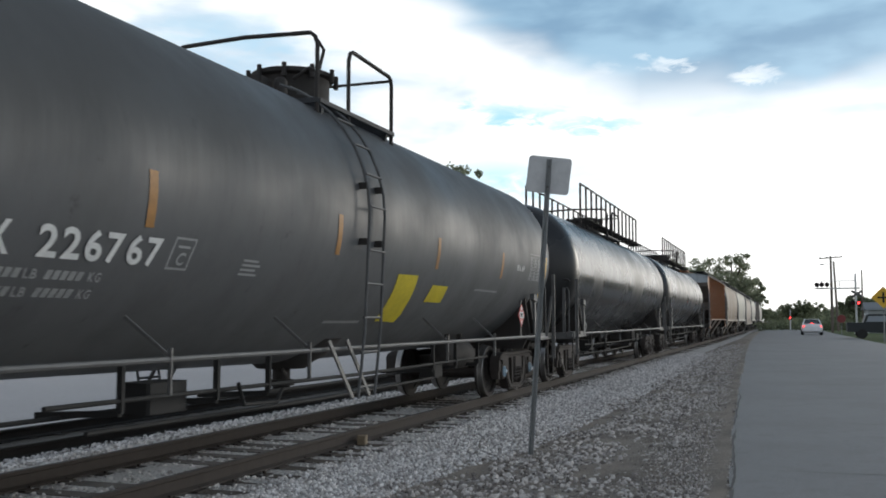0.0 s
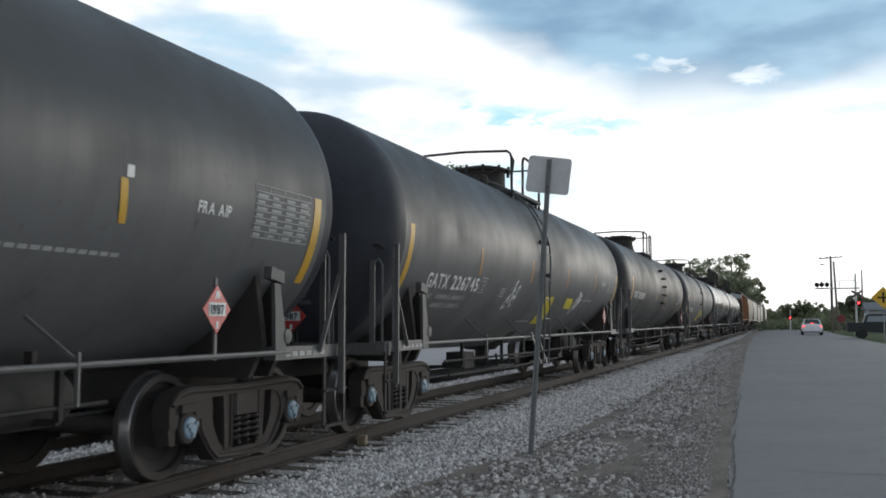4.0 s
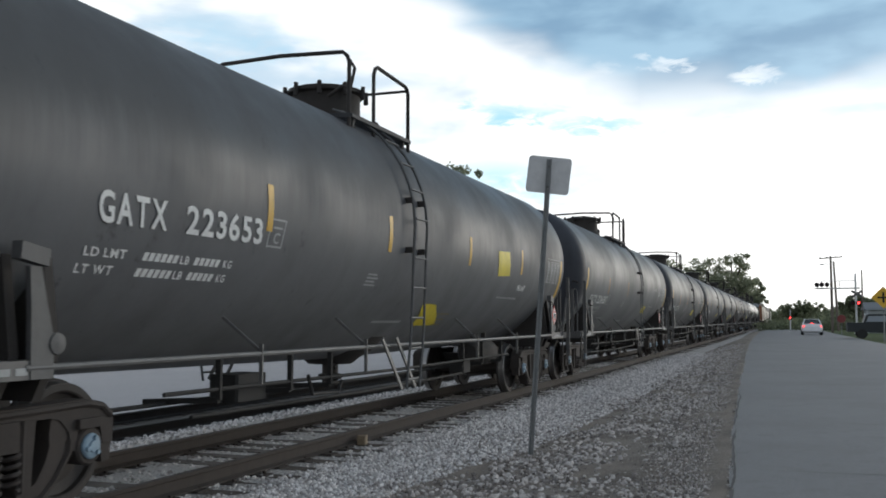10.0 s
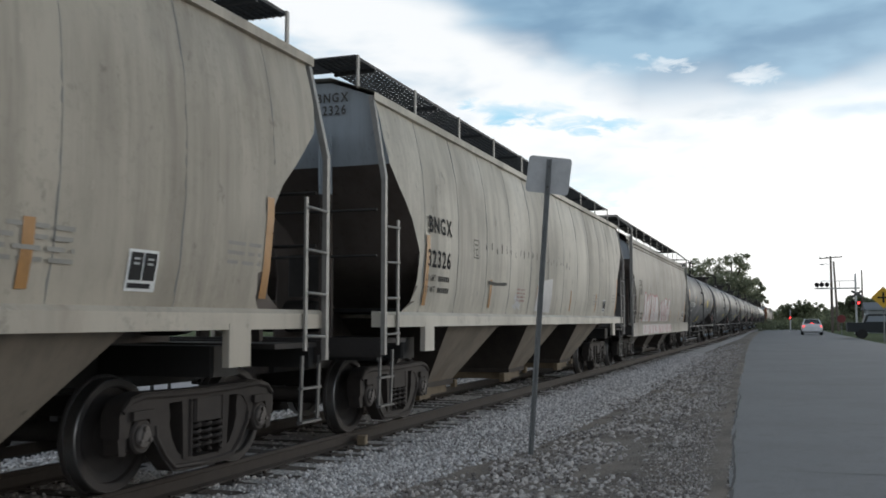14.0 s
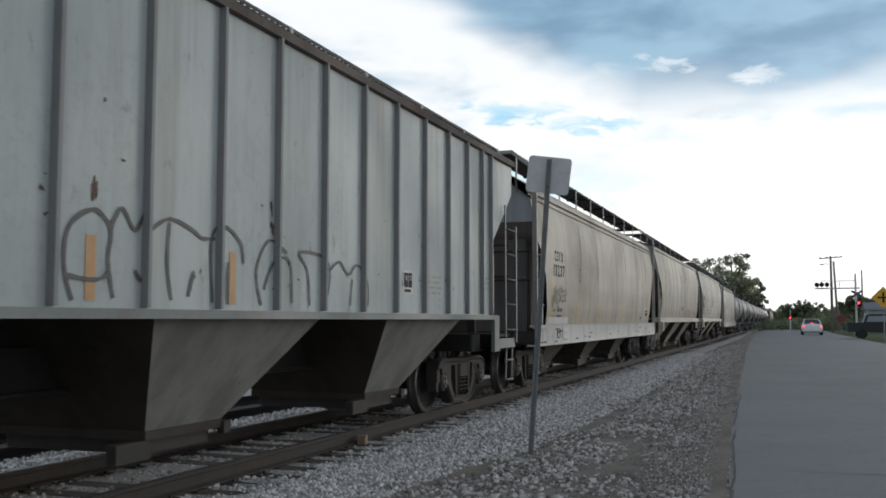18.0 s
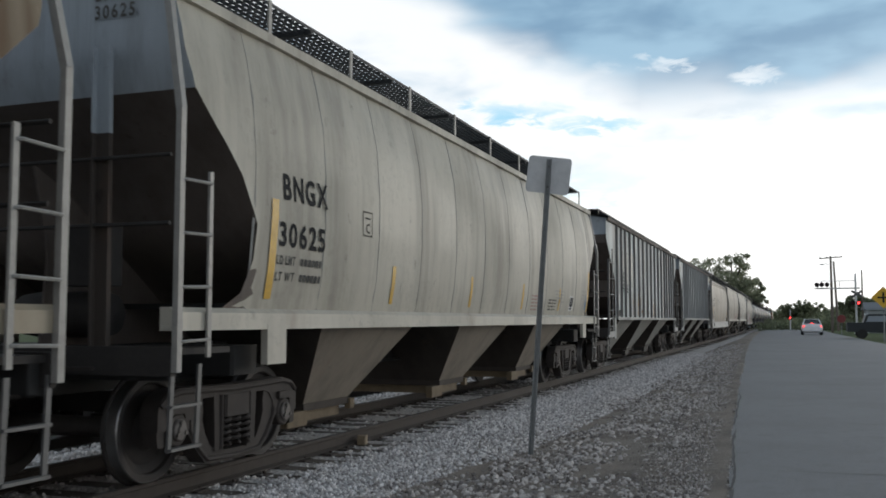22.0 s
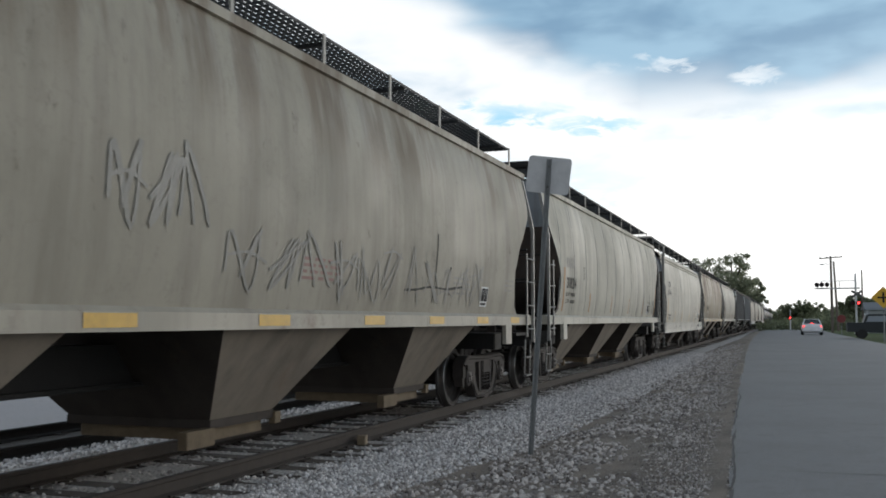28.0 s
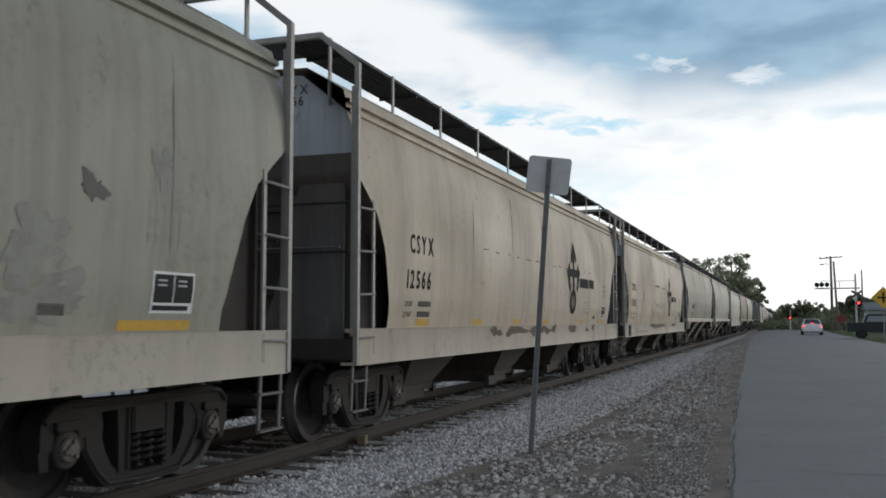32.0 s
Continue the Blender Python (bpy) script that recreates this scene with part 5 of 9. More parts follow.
def tank_car(u, marks, tone, seed, ladders=True, caps="cap_blue", glossy=False, extras=(), fit=(0.4, -0.95, -0.05, 1.25, -0.6)):
    rng = random.Random(seed)
    label = "weathered dark grey tank car with side ladder and railed dome" if not glossy else "glossy black tank car with a long railed top walkway"
    if not ladders and not glossy:
        label = "matt dark grey tank car with a darker repainted patch"
    car = thing("tank_car", label, "tank car", "freight train", "", (TRACK_X, u, 0))
    tone = tuple(0.9 * q for q in tone)
    body = paint("tank paint %d" % seed, tone, (0.035, 0.033, 0.03) if not glossy else (0.03, 0.03, 0.03), 0.18, 0.0, 0.46 if not glossy else 0.26, 2.50 if not glossy else 0.0, seed * 1.37, 0.32, spec=0.22 if not glossy else 0.5)
    half, deep = (7.4, 1.02) if seed == 2 else (SHELL, 0.68)
    part("shell", shared(("shell", seed), shell_geo(TANK_R, half), body), car)
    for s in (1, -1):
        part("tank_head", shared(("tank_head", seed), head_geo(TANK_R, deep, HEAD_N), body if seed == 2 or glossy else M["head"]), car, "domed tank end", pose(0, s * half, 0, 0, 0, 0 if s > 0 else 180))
    dome_y, rail_y, hoop_y, hoop_l, lad_y = fit
    part("dome", shared("dome", dome_geo, M["under"]), car, "manway dome with bolted cover", pose(0, dome_y, 0))
    part("valve_box", shared("valve_box", valve_geo, M["under"]), car, "", pose(0, dome_y + (0.9 if dome_y < 0 else -0.9), 0))
    lo, hi = min(rail_y, dome_y - 0.5), hoop_y + hoop_l
    part("dome_platform", shared(("dome_platform", fit), platform_geo(lo, hi), M["grate"]), car)
    part("handrail", shared("cross_rail", cross_rail_geo, M["under"]), car, "dark rail across the tank top", pose(0, rail_y, 0))
    part("handrail", shared(("hoop", hoop_l), hoop_geo(hoop_l), M["under"]), car, "dark hooped rail", pose(0, hoop_y, 0))
    part("handrail", shared("cross_bar", cross_bar_geo, M["under"]), car, "thin bar across the tank top", pose(0, hoop_y + hoop_l, 0))
    if seed in (2, 4, 5, 6):
        # long shouldered rail beside the dome
        gap = hoop_y - 0.65 - rail_y
        part("handrail", shared(("hoop", gap), hoop_geo(gap), M["under"]), car, "dark shouldered rail", pose(0, rail_y, 0))
        part("handrail", shared(("hoop", gap), hoop_geo(gap), M["under"]), car, "dark shouldered rail", pose(0, rail_y + gap, 0, 0, 0, 180))
    part("handrail", shared(("hoop", hoop_l), hoop_geo(hoop_l), M["under"]), car, "dark hooped rail", pose(0, hoop_y + hoop_l, 0, 0, 0, 180))
    if glossy:
        part("walkway_rail", shared("walkway_rail", long_rail_geo, M["under"]), car, "long black walkway with posts")
    part("side_rail", shared("side_rail", side_rail_geo, M["rod"]), car, "grey side rail with stays")
    part("side_rail", shared("side_rail", side_rail_geo, M["rod"]), car, "grey side rail with stays", pose(0, 0, 0, 0, 0, 180))
    part("brake_rigging", shared("brake_rigging", brake_rod_geo, M["black"]), car)
    part("reservoir", shared("reservoir", reservoir_geo, M["under"]), car, "air reservoir", pose(0, 4.3, 0))
    part("sump", shared("sump", sump_geo, M["under"]), car, "bottom outlet valve")
    for s in (1, -1):
        turn = pose(0, s * 6.95, 0, 0, 0, 0 if s > 0 else 180)
        part("stub_sill", shared("stub_sill", stub_sill_geo, M["under"]), car, "", turn)
        part("end_platform", shared("end_platform", end_platform_geo, M["rod"]), car, "", turn)
        part("end_beam", shared("end_beam", end_beam_geo, M["rod"]), car, "", turn)
        part("loop_rail", shared("loop_rail", loop_rail_geo, M["under"]), car, "", turn)
        for k, flip in enumerate((lambda q: q, flipped)):
            for nm, make, mat in (("saddle", saddle_geo, "ladder"), ("bolster_sill", bolster_sill_geo, "rod"), ("corner_upright", upright_geo, "rod"), ("grab_rail", grab_geo, "rod"), ("brace", brace_geo, "rod"), ("sill_step", sill_step_geo, "under")):
                if nm in ("saddle", "brace") and seed == 2:
                    continue
                part(nm, shared((nm, k), flip(make), M[mat]), car, "", turn if nm != "saddle" else pose(0, s * 6.95 - 0.1, 0))
        bogie(car, s * 6.95, caps)
        draft_gear(car, s * 8.6)
    if ladders:
        R = TANK_R

        def stiles(g):
            for s in (-0.21, 0.21):
                g.tube([(1.62, s - 0.30, 0.55), (1.60, s - 0.10, 1.25), (1.585, s, 2.0)] + [(math.cos(a) * (R + 0.09), s, TANK_Z + math.sin(a) * (R + 0.09)) for a in [i * 0.16 for i in range(9)]], 0.017, 7)

        def stay(g):
            g.beam((1.52, -0.80, 1.16), (1.61, -0.42, 0.56), 0.05, 0.02, (1, 0, 0))

        def rung(g):
            g.tube([(0, -0.21, 0), (0, 0.21, 0)], 0.015, 6)

        def clip(g):
            g.box((0, 0, 0), (0.10, 0.045, 0.07))
        for turn in (0, 180):
            steps = part("ladder", shared("tank_stiles", stiles, M["ladder"]), car, "grey ladder up to the dome platform", pose(0, lad_y, 0) if turn == 0 else pose(0, lad_y, 0, 0, 0, 180))
            for s in (-0.21, 0.21):
                part("stay", shared("tank_stay", stay, M["rod"]), steps, "", pose(0, s, 0))
                for a in (-0.20, 0.20):
                    part("clip", shared("tank_clip", clip, M["under"]), steps, "dark clip", pose(math.cos(a) * (R + 0.04), s, TANK_Z + math.sin(a) * (R + 0.04)))
            for i in range(5):
                part("rung", shared("tank_rung", rung, M["ladder"]), steps, "", pose(1.6, -0.26 * (1 - i / 4), 0.66 + i * 0.37))
            for i in range(6):
                a = 0.05 + i * 0.23
                part("rung", shared("tank_rung", rung, M["ladder"]), steps, "", pose(math.cos(a) * (R + 0.10), 0, TANK_Z + math.sin(a) * (R + 0.10)))
    elif not glossy:
        def bracket(g):
            g.box((TANK_R + 0.05, 0, 0), (0.13, 0.06, 0.06))
            g.tube([(TANK_R + 0.11, -0.09, 0), (TANK_R + 0.11, 0.09, 0)], 0.016, 6)
        for i in range(5):
            for s in (-0.2, 0.2):
                part("step_bracket", shared("step_bracket", bracket, M["under"]), car, "bolted step bracket", pose(0, 0.3 + s, TANK_Z, 0, -math.degrees(-0.35 + i * 0.20), 0))
    # markings on both ends and the camera-side shell
    if marks:
        num, gy, gl, ny, nl, tz, hh = marks
        words = M["white"]
        lettering(car, "GATX", gy, tz, hh, gl, tank_skin, words, "white stencilled reporting mark", -0.3)
        lettering(car, num, ny, tz, hh, nl, tank_skin, words, "white stencilled car number", -0.3)
        bx = ny + nl + 0.05
        bars(car, [(bx, tz - 0.01, 0.02, hh + 0.02), (bx + 0.26, tz - 0.01, 0.02, hh + 0.02), (bx, tz - 0.02, 0.28, 0.018), (bx, tz + hh + 0.005, 0.28, 0.018), (bx + 0.06, tz + 0.15, 0.16, 0.02)], tank_skin, M["white_worn"], "box drawn round a letter")
        lettering(car, "C", bx + 0.09, tz + 0.02, 0.10, 0.12, tank_skin, M["white_worn"], "boxed letter")
        drop = 0.24 if tz > 2.0 else 0.145
        faded = M["white"] if seed == 7 else M["white_worn"] if seed != 2 else M["strip_dim"]
        for k, (a, dz) in enumerate((("LD LMT", drop), ("LT WT", drop + 0.12))):
            lettering(car, a, gy - 0.02 - 0.01 * k, tz - dz, 0.065, 0.46 - 0.06 * k, tank_skin, faded, "small white weight stencil", -0.3)
            bars(car, [(gy + 0.62 + 0.075 * q, tz - dz, 0.055, 0.062) for q in range(6)] + [(gy + 1.28 + 0.075 * q, tz - dz, 0.055, 0.062) for q in range(5)], tank_skin, faded, "small white weight figures")
            lettering(car, "LB", gy + 1.09, tz - dz, 0.065, 0.13, tank_skin, faded, "small white weight stencil", -0.3)
            lettering(car, "KG", gy + 1.70, tz - dz, 0.065, 0.14, tank_skin, faded, "small white weight stencil", -0.3)
        bars(car, [(-1.78 if seed > 3 else -3.12, 1.77 + 0.04 * q, 0.30 - 0.05 * (q % 2), 0.02) for q in range(4)], tank_skin, M["white_worn"], "small stencil lines")
        # data table near the leading end
        y0, z0 = (6.36 if seed != 2 else 6.0), 2.085
        rows = [(y0 + 0.03, z0 + 0.02 + i * 0.058, 1.02, 0.010) for i in range(9)]
        rows += [(y0 + 0.06 + j * 0.26, z0 + 0.035 + i * 0.058, rng.uniform(0.10, 0.19), 0.028) for i in range(7) for j in range(4)]
        rows += [(y0 + 0.03 + 0.255 * j, z0 + 0.02, 0.010, 0.47) for j in range(5)]
        bars(car, rows, tank_skin, M["white_worn"], "white table lines", "data_table", 0.008)
        fy, fz = (4.55, 1.90) if seed == 7 else (5.25, 2.02) if seed == 2 else (5.55, 2.235)
        lettering(car, "FRA AIP", fy, fz, 0.10, 0.49, tank_skin, M["white"], "short white stencil")
        bars(car, [((3.6 if seed != 2 else 1.5) + 0.11 * q, 1.74 if seed == 7 else 1.825, 0.085, 0.03) for q in range(11)], tank_skin, M["white_worn"], "row of small white stencils")
        bars(car, [(-0.76, 1.335, 0.95, 0.03)], tank_skin, M["white_worn"], "white stencil line")
        if 3 < seed < 7:
            bars(car, [(-4.30, 1.42, 0.82, 0.025)], tank_skin, M["white_worn"], "white stencil line")
        # stencils on the edge of the end platform
        for yy in (-7.75, 7.02):
            bars(car, [(yy + 0.14 * q, 1.03, 0.10, 0.045) for q in range(6)], lambda z: 1.471, M["white_worn"], "white stencils on the platform edge")

        # number and small lines on the end that trails
        uu = 0.0
        size, x0 = (0.12, HEAD_X - 0.42) if seed == 2 else (0.15, HEAD_X)
        for ch in ("GATX" + num if seed == 2 else num):
            vs, fs, wd = GLYPHS[ch]
            if seed == 2 and uu and ch == num[0] and uu < 4.4:
                uu = max(uu, 4.0)
            pts = []
            for p, q in vs:
                x, z = x0 + (uu + p * 0.9) * size, 2.90 + q * size
                rr = min(math.hypot(x, z - TANK_Z) / TANK_R, 0.99)
                pts.append((x, -half - deep * (1 - rr ** HEAD_N) ** (1 / HEAD_N) - 0.010, z))
            g = Geo()
            g.add(pts, fs)
            part("letter", g.mesh("letter", M["white_worn"]), car, "white letter on the tank end")
            uu += wd * 0.9 + 0.18
        g = Geo()
        for x0, z0, ln in ((HEAD_X, 2.76, 0.5), (HEAD_X, 2.65, 0.38), (HEAD_X - 0.1, 1.72, 0.55), (HEAD_X - 0.1, 1.64, 0.5), (HEAD_X - 0.1, 1.56, 0.55)):
            pts = []
            for x, z in ((x0, z0), (x0 + ln, z0), (x0 + ln, z0 + 0.05), (x0, z0 + 0.05)):
                rr = min(math.hypot(x, z - TANK_Z) / TANK_R, 0.99)
                pts.append((x, -half - deep * (1 - rr ** HEAD_N) ** (1 / HEAD_N) - 0.010, z))
            g.add(pts, [(0, 1, 2, 3)])
        part("stencil", g.mesh("stencil", M["strip_dim"]), car, "faint stencil lines", None, "stuff")
    if not glossy:
        # reflective strips: long ones at the ends, short ones between
        rise = 0.12 if seed == 7 else -0.22 if seed == 2 else 0.0
        first = -7.22 if seed == 2 else -7.60
        for i, y in enumerate((first, -4.25 if seed == 7 else -4.6, -1.45, 1.58 if seed != 2 else 1.32, 4.5 if seed in (2, 7) else 4.65, half - 0.25)):
            lo, hi = (2.06 + rise, 2.48 + rise) if 0 < i < 5 else (1.98, 2.86) if seed == 7 and i == 0 else (1.84, 2.71) if seed == 2 and i == 0 else (2.02, 2.60) if seed in (4, 5, 6) and i == 0 else (1.74, 2.58)
            worn = seed in (4, 5, 6) and 2 < i < 5
            if worn:
                strip(car, y, lo, hi - 0.10, tank_skin, M["strip_dim" if seed == 6 else "yellow"], 0.08, "worn yellow reflective strip", -0.06)
                decal(car, "reflective_strip", [(y, hi - 0.09), (y + 0.08, hi - 0.09), (y + 0.08, hi), (y, hi)], tank_skin, M["white"], "white end of a worn strip")
            else:
                strip(car, y, lo, hi, tank_skin, M["yellow"] if i in (0, 5) or seed in (2, 7) else M["orange"], 0.10 if 0 < i < 5 else 0.14, "yellow reflective strip", -0.06 if 0 < i < 5 else 0.0)
    if not glossy:
        yy = 7.05 if seed in (2, 7) else 5.86
        spots = [pose(1.475, yy, 1.46), pose(0.25, -8.32, 1.42, 0, 0, -90), pose(-0.25, 8.32, 1.42, 0, 0, 90)]
        for at in spots:
            p = part("placard", shared("placard", placard_geo, [M["red"], M["white"]]), car, "red hazard placard on a bracket", at)
            lettering(p, "1987", -0.10, -0.04, 0.08, 0.20, lambda z: 0.014, M["ink"], "placard number")

        def br(g):
            g.beam((1.465, 0, 1.04), (1.465, 0, 1.72), 0.02, 0.035, (0, 1, 0))
        part("placard_bracket", shared("placard_bracket", br, M["rod"]), car, "", pose(0, yy, 0))

        def holder(g):
            g.beam((0, 0, 1.05), (0, 0, 1.66), 0.05, 0.02, (0, 1, 0))
        part("placard_bracket", shared("placard_holder", holder, M["under"]), car, "", pose(0.25, -8.30, 0))
        part("placard_bracket", shared("placard_holder", holder, M["under"]), car, "", pose(-0.25, 8.30, 0))
    for kind, *q in extras:
        if kind == "panel":
            decal(car, "stencil_panel", q[0], tank_skin, M["sticker"], "yellow stencil panel", 0.007)
            (ay, az_), (by, _), (_, cz), _ = q[0]
            n = 4
            bars(car, [(ay + 0.12 + 0.1 * (i % 2), az_ + (cz - az_) * (0.2 + 0.17 * i), (by - ay) * 0.6, 0.012) for i in range(n)], tank_skin, M["print"], "faint print")
        elif kind == "tag":
            a, b, c, d = q[:4]
            hand = random.Random(q[4])
            for k in range(5):
                cy, cz, r = a + (b - a) * (0.15 + 0.17 * k), c + (d - c) * (0.25 + 0.14 * ((k * 2) % 5)), (d - c) * hand.uniform(0.2, 0.34)
                ring = [(cy + r * 0.8 * math.cos(w), cz + r * math.sin(w)) for w in [hand.uniform(0, 2) + 0.9 * m for m in range(6)]]
                ribbon(car, "graffiti", curve_through(ring, 5), 0.05, tank_skin, M["white"], "white spray-paint tag", hand)
            for k in range(3):
                zz = c + (d - c) * (0.2 + 0.25 * k)
                ribbon(car, "graffiti", curve_through([(a, zz), (a + (b - a) * 0.4, zz + 0.08), (a + (b - a) * 0.7, zz - 0.05), (b, zz + 0.05)], 5), 0.026, tank_skin, M["white_worn"], "white spray-paint tag", hand)
        elif kind == "patch":
            decal(car, "paint_patch", q[0], tank_skin, M["tank_patch"], "dark repainted patch", 0.006, 8)
    return car


# ---- covered hopper cars ----
def interp(table, z):
    zs, vs = zip(*table)
    return float(np.interp(z, zs, vs))


SHAPES = {
    # half-width by height, inset of the side sheet's ends by height, sill, eave, half length, bogie place
    "deep": dict(w=[(1.28, 1.52), (1.6, 1.57), (2.1, 1.60), (2.7, 1.60), (3.2, 1.57), (3.52, 1.51), (3.64, 1.47)],
                 inset=[(1.28, 1.02), (1.45, 1.02), (1.7, 0.95), (2.2, 0.78), (2.55, 0.57), (2.75, 0.32), (2.95, 0.05), (3.64, 0.03)],
                 sill=(0.89, 1.28), eave=3.64, ridge=4.16, hl=8.2, by=(6.85, 6.75)),
    "slim": dict(w=[(1.47, 1.50), (1.8, 1.56), (2.3, 1.60), (2.8, 1.60), (3.3, 1.56), (3.7, 1.48), (4.0, 1.40)],
                 inset=[(1.47, 0.77), (1.6, 1.02), (1.9, 1.15), (2.2, 1.17), (2.6, 0.90), (2.95, 0.51), (3.2, 0.25), (3.5, 0.17), (4.0, 0.17)],
                 sill=(1.29, 1.47), eave=4.0, ridge=4.25, hl=8.45, by=(7.16, 6.78)),
    "ribbed": dict(w=[(1.45, 1.545), (4.03, 1.545)],
                   inset=[(1.45, 1.34), (2.45, 1.34), (3.38, 0.18), (3.5, 0.05), (4.0, 0.03)],
                   sill=(1.38, 1.45), eave=4.03, ridge=4.2, hl=8.22, by=(6.93, 6.66)),
}


def skin_of(kind):
    table = SHAPES[kind]["w"]
    return lambda z: interp(table, z)


def levels(kind):
    p = SHAPES[kind]
    zs = {q[0] for q in p["w"]} | {q[0] for q in p["inset"]} | {1.6, 2.0, 2.4, 2.72, 2.8, 3.0, 3.2, 3.6}
    return sorted(z for z in zs if p["w"][0][0] <= z <= p["w"][-1][0])


SEAM_STEP = 1.34


def side_geo(kind, panels=0, shift=0.0):
    p = SHAPES[kind]

    def make(g):
        rows = []
        for z in levels(kind):
            e, w = p["hl"] - interp(p["inset"], z), interp(p["w"], z)
            n = 12 * max(panels, 1)
            row = []
            for i in range(n + 1):
                y = -e + 2 * e * i / n
                out = w
                if panels and 0 < i < n:
                    # sheets bulge slightly between their welded seams
                    t = (y - shift) / SEAM_STEP + 0.5
                    out += 0.022 * (abs(math.sin(math.pi * t)) ** 0.5 - 1.0)
                row.append((out, y, z))
            rows.append(row)
        g.sheet(rows)
    return make


def end_rows(kind, zs):
    p = SHAPES[kind]
    rows = []
    for z in zs:
        a, w = p["hl"] - interp(p["inset"], z), interp(p["w"], z)
        deep = min(a, p["hl"] - interp([(1.3, 2.5), (2.70, 0.18), (2.72, 0.16), (5, 0.16)], z))
        rows.append([(-w, a, z), (-w + 0.05, deep, z), (0, deep, z), (w - 0.05, deep, z), (w, a, z)])
    return rows


BREAK = {"deep": 3.2, "slim": 3.2, "ribbed": 3.6}      # where the end sheet meets the dark slope


def end_geo(kind):
    p = SHAPES[kind]

    def make(g):
        rows = end_rows(kind, [z for z in levels(kind) if z >= BREAK[kind]])
        rows.append([(q[0] * 0.6, q[1], p["ridge"] - (0.05 if abs(q[0]) > 0.1 else 0.0)) for q in rows[-1]])
        g.sheet(rows)
    return make


def slope_geo(kind):
    def make(g):
        g.sheet(end_rows(kind, [z for z in levels(kind) if z <= BREAK[kind]]))
    return make


def roof_geo(kind):
    p = SHAPES[kind]
    e, z, r, hl = interp(p["w"], p["eave"]), p["eave"], p["ridge"], p["hl"] - 0.05

    def make(g):
        if kind == "deep":
            prof = [(e, z - 0.03), (e + 0.035, z - 0.01), (e + 0.035, z + 0.03), (e - 0.02, z + 0.04), (e - 0.025, z + 0.09), (e + 0.025, z + 0.10), (e + 0.025, z + 0.14), (e - 0.03, z + 0.15), (e - 0.05, z + 0.24), (e - 0.5, r), (0, r + 0.04)]
        else:
            prof = [(e, z - 0.08), (e + 0.06, z - 0.07), (e + 0.06, z + 0.02), (e - 0.02, z + 0.05), (e - 0.5, r - 0.02), (0, r)]
        prof = prof + [(-x, q) for x, q in reversed(prof[:-1])]
        g.sheet([[(x, y, q) for x, q in reversed(prof)] for y in (-hl, hl)])
    return make


def hatch_geo(g):
    g.box((0, 0, 0.10), (0.62, 1.30, 0.16))
    g.box((0, 0, 0.20), (0.10, 1.1, 0.06))


def walk_geo(kind):
    """Roof running boards: bearing bars and cross bars on brackets."""
    p = SHAPES[kind]
    z, hl = (4.48 if kind != "ribbed" else 4.25), p["hl"] - 0.1
    xs = (0.62, 1.18) if kind != "ribbed" else (0.80, 1.34)

    def make(g):
        for s in (-1, 1):
            for i in range(8):
                x = xs[0] + (xs[1] - xs[0]) * i / 7
                g.beam((s * x, -hl, z), (s * x, hl, z), 0.012, 0.035)
            n = 150 if kind != "deep" else 200
            for i in range(n):
                y = -hl + 2 * hl * i / (n - 1)
                g.beam((s * xs[0], y, z + 0.005), (s * xs[1], y, z + 0.005), 0.016 if kind != "deep" else 0.05, 0.02)
            for i in range(8):
                y = -hl + 0.6 + (2 * hl - 1.2) * i / 7
                g.beam((s * xs[0], y, z - 0.03), (s * xs[1], y, z - 0.03), 0.04, 0.05)
        for e in (-1, 1):
            for i in range(9):
                y = e * (hl - 0.03 - i * 0.07)
                g.beam((-xs[1], y, z + 0.005), (xs[1], y, z + 0.005), 0.03, 0.02)
    return make


def bracket_geo(kind):
    z = 4.48 if kind != "ribbed" else 4.25

    def make(g):
        g.beam((0, 0, SHAPES[kind]["eave"] + 0.10), (0, 0, z + 0.02), 0.02, 0.055, (0, 1, 0))
    return make


def bay_geo(g):
    """One discharge bay: a frustum with stiffened edges."""
    top, bot = (1.47, 1.35), (0.80, 0.55)
    zt, zb = 1.40, 0.42
    a = [(x * top[0], y * top[1], zt) for x, y in ((-1, -1), (1, -1), (1, 1), (-1, 1))]
    b = [(x * bot[0], y * bot[1], zb) for x, y in ((-1, -1), (1, -1), (1, 1), (-1, 1))]
    g.add(a + b, [(1, 2, 6, 5), (3, 0, 4, 7), (4, 5, 6, 7)])
    # second material: bottom rim and end slopes, coloured dark as in shade
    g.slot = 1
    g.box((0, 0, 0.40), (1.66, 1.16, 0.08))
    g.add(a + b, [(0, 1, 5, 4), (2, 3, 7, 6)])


def gate_geo(g):
    g.box((0, 0, 0.30), (1.5, 0.95, 0.13))
    g.box((0.80, -0.75, 0.29), (0.10, 0.45, 0.16))
    g.tube([(-0.2, 0.62, 0.36), (0.85, 0.62, 0.36)], 0.03, 8)
    g.box((0.82, 0.62, 0.36), (0.08, 0.12, 0.12))


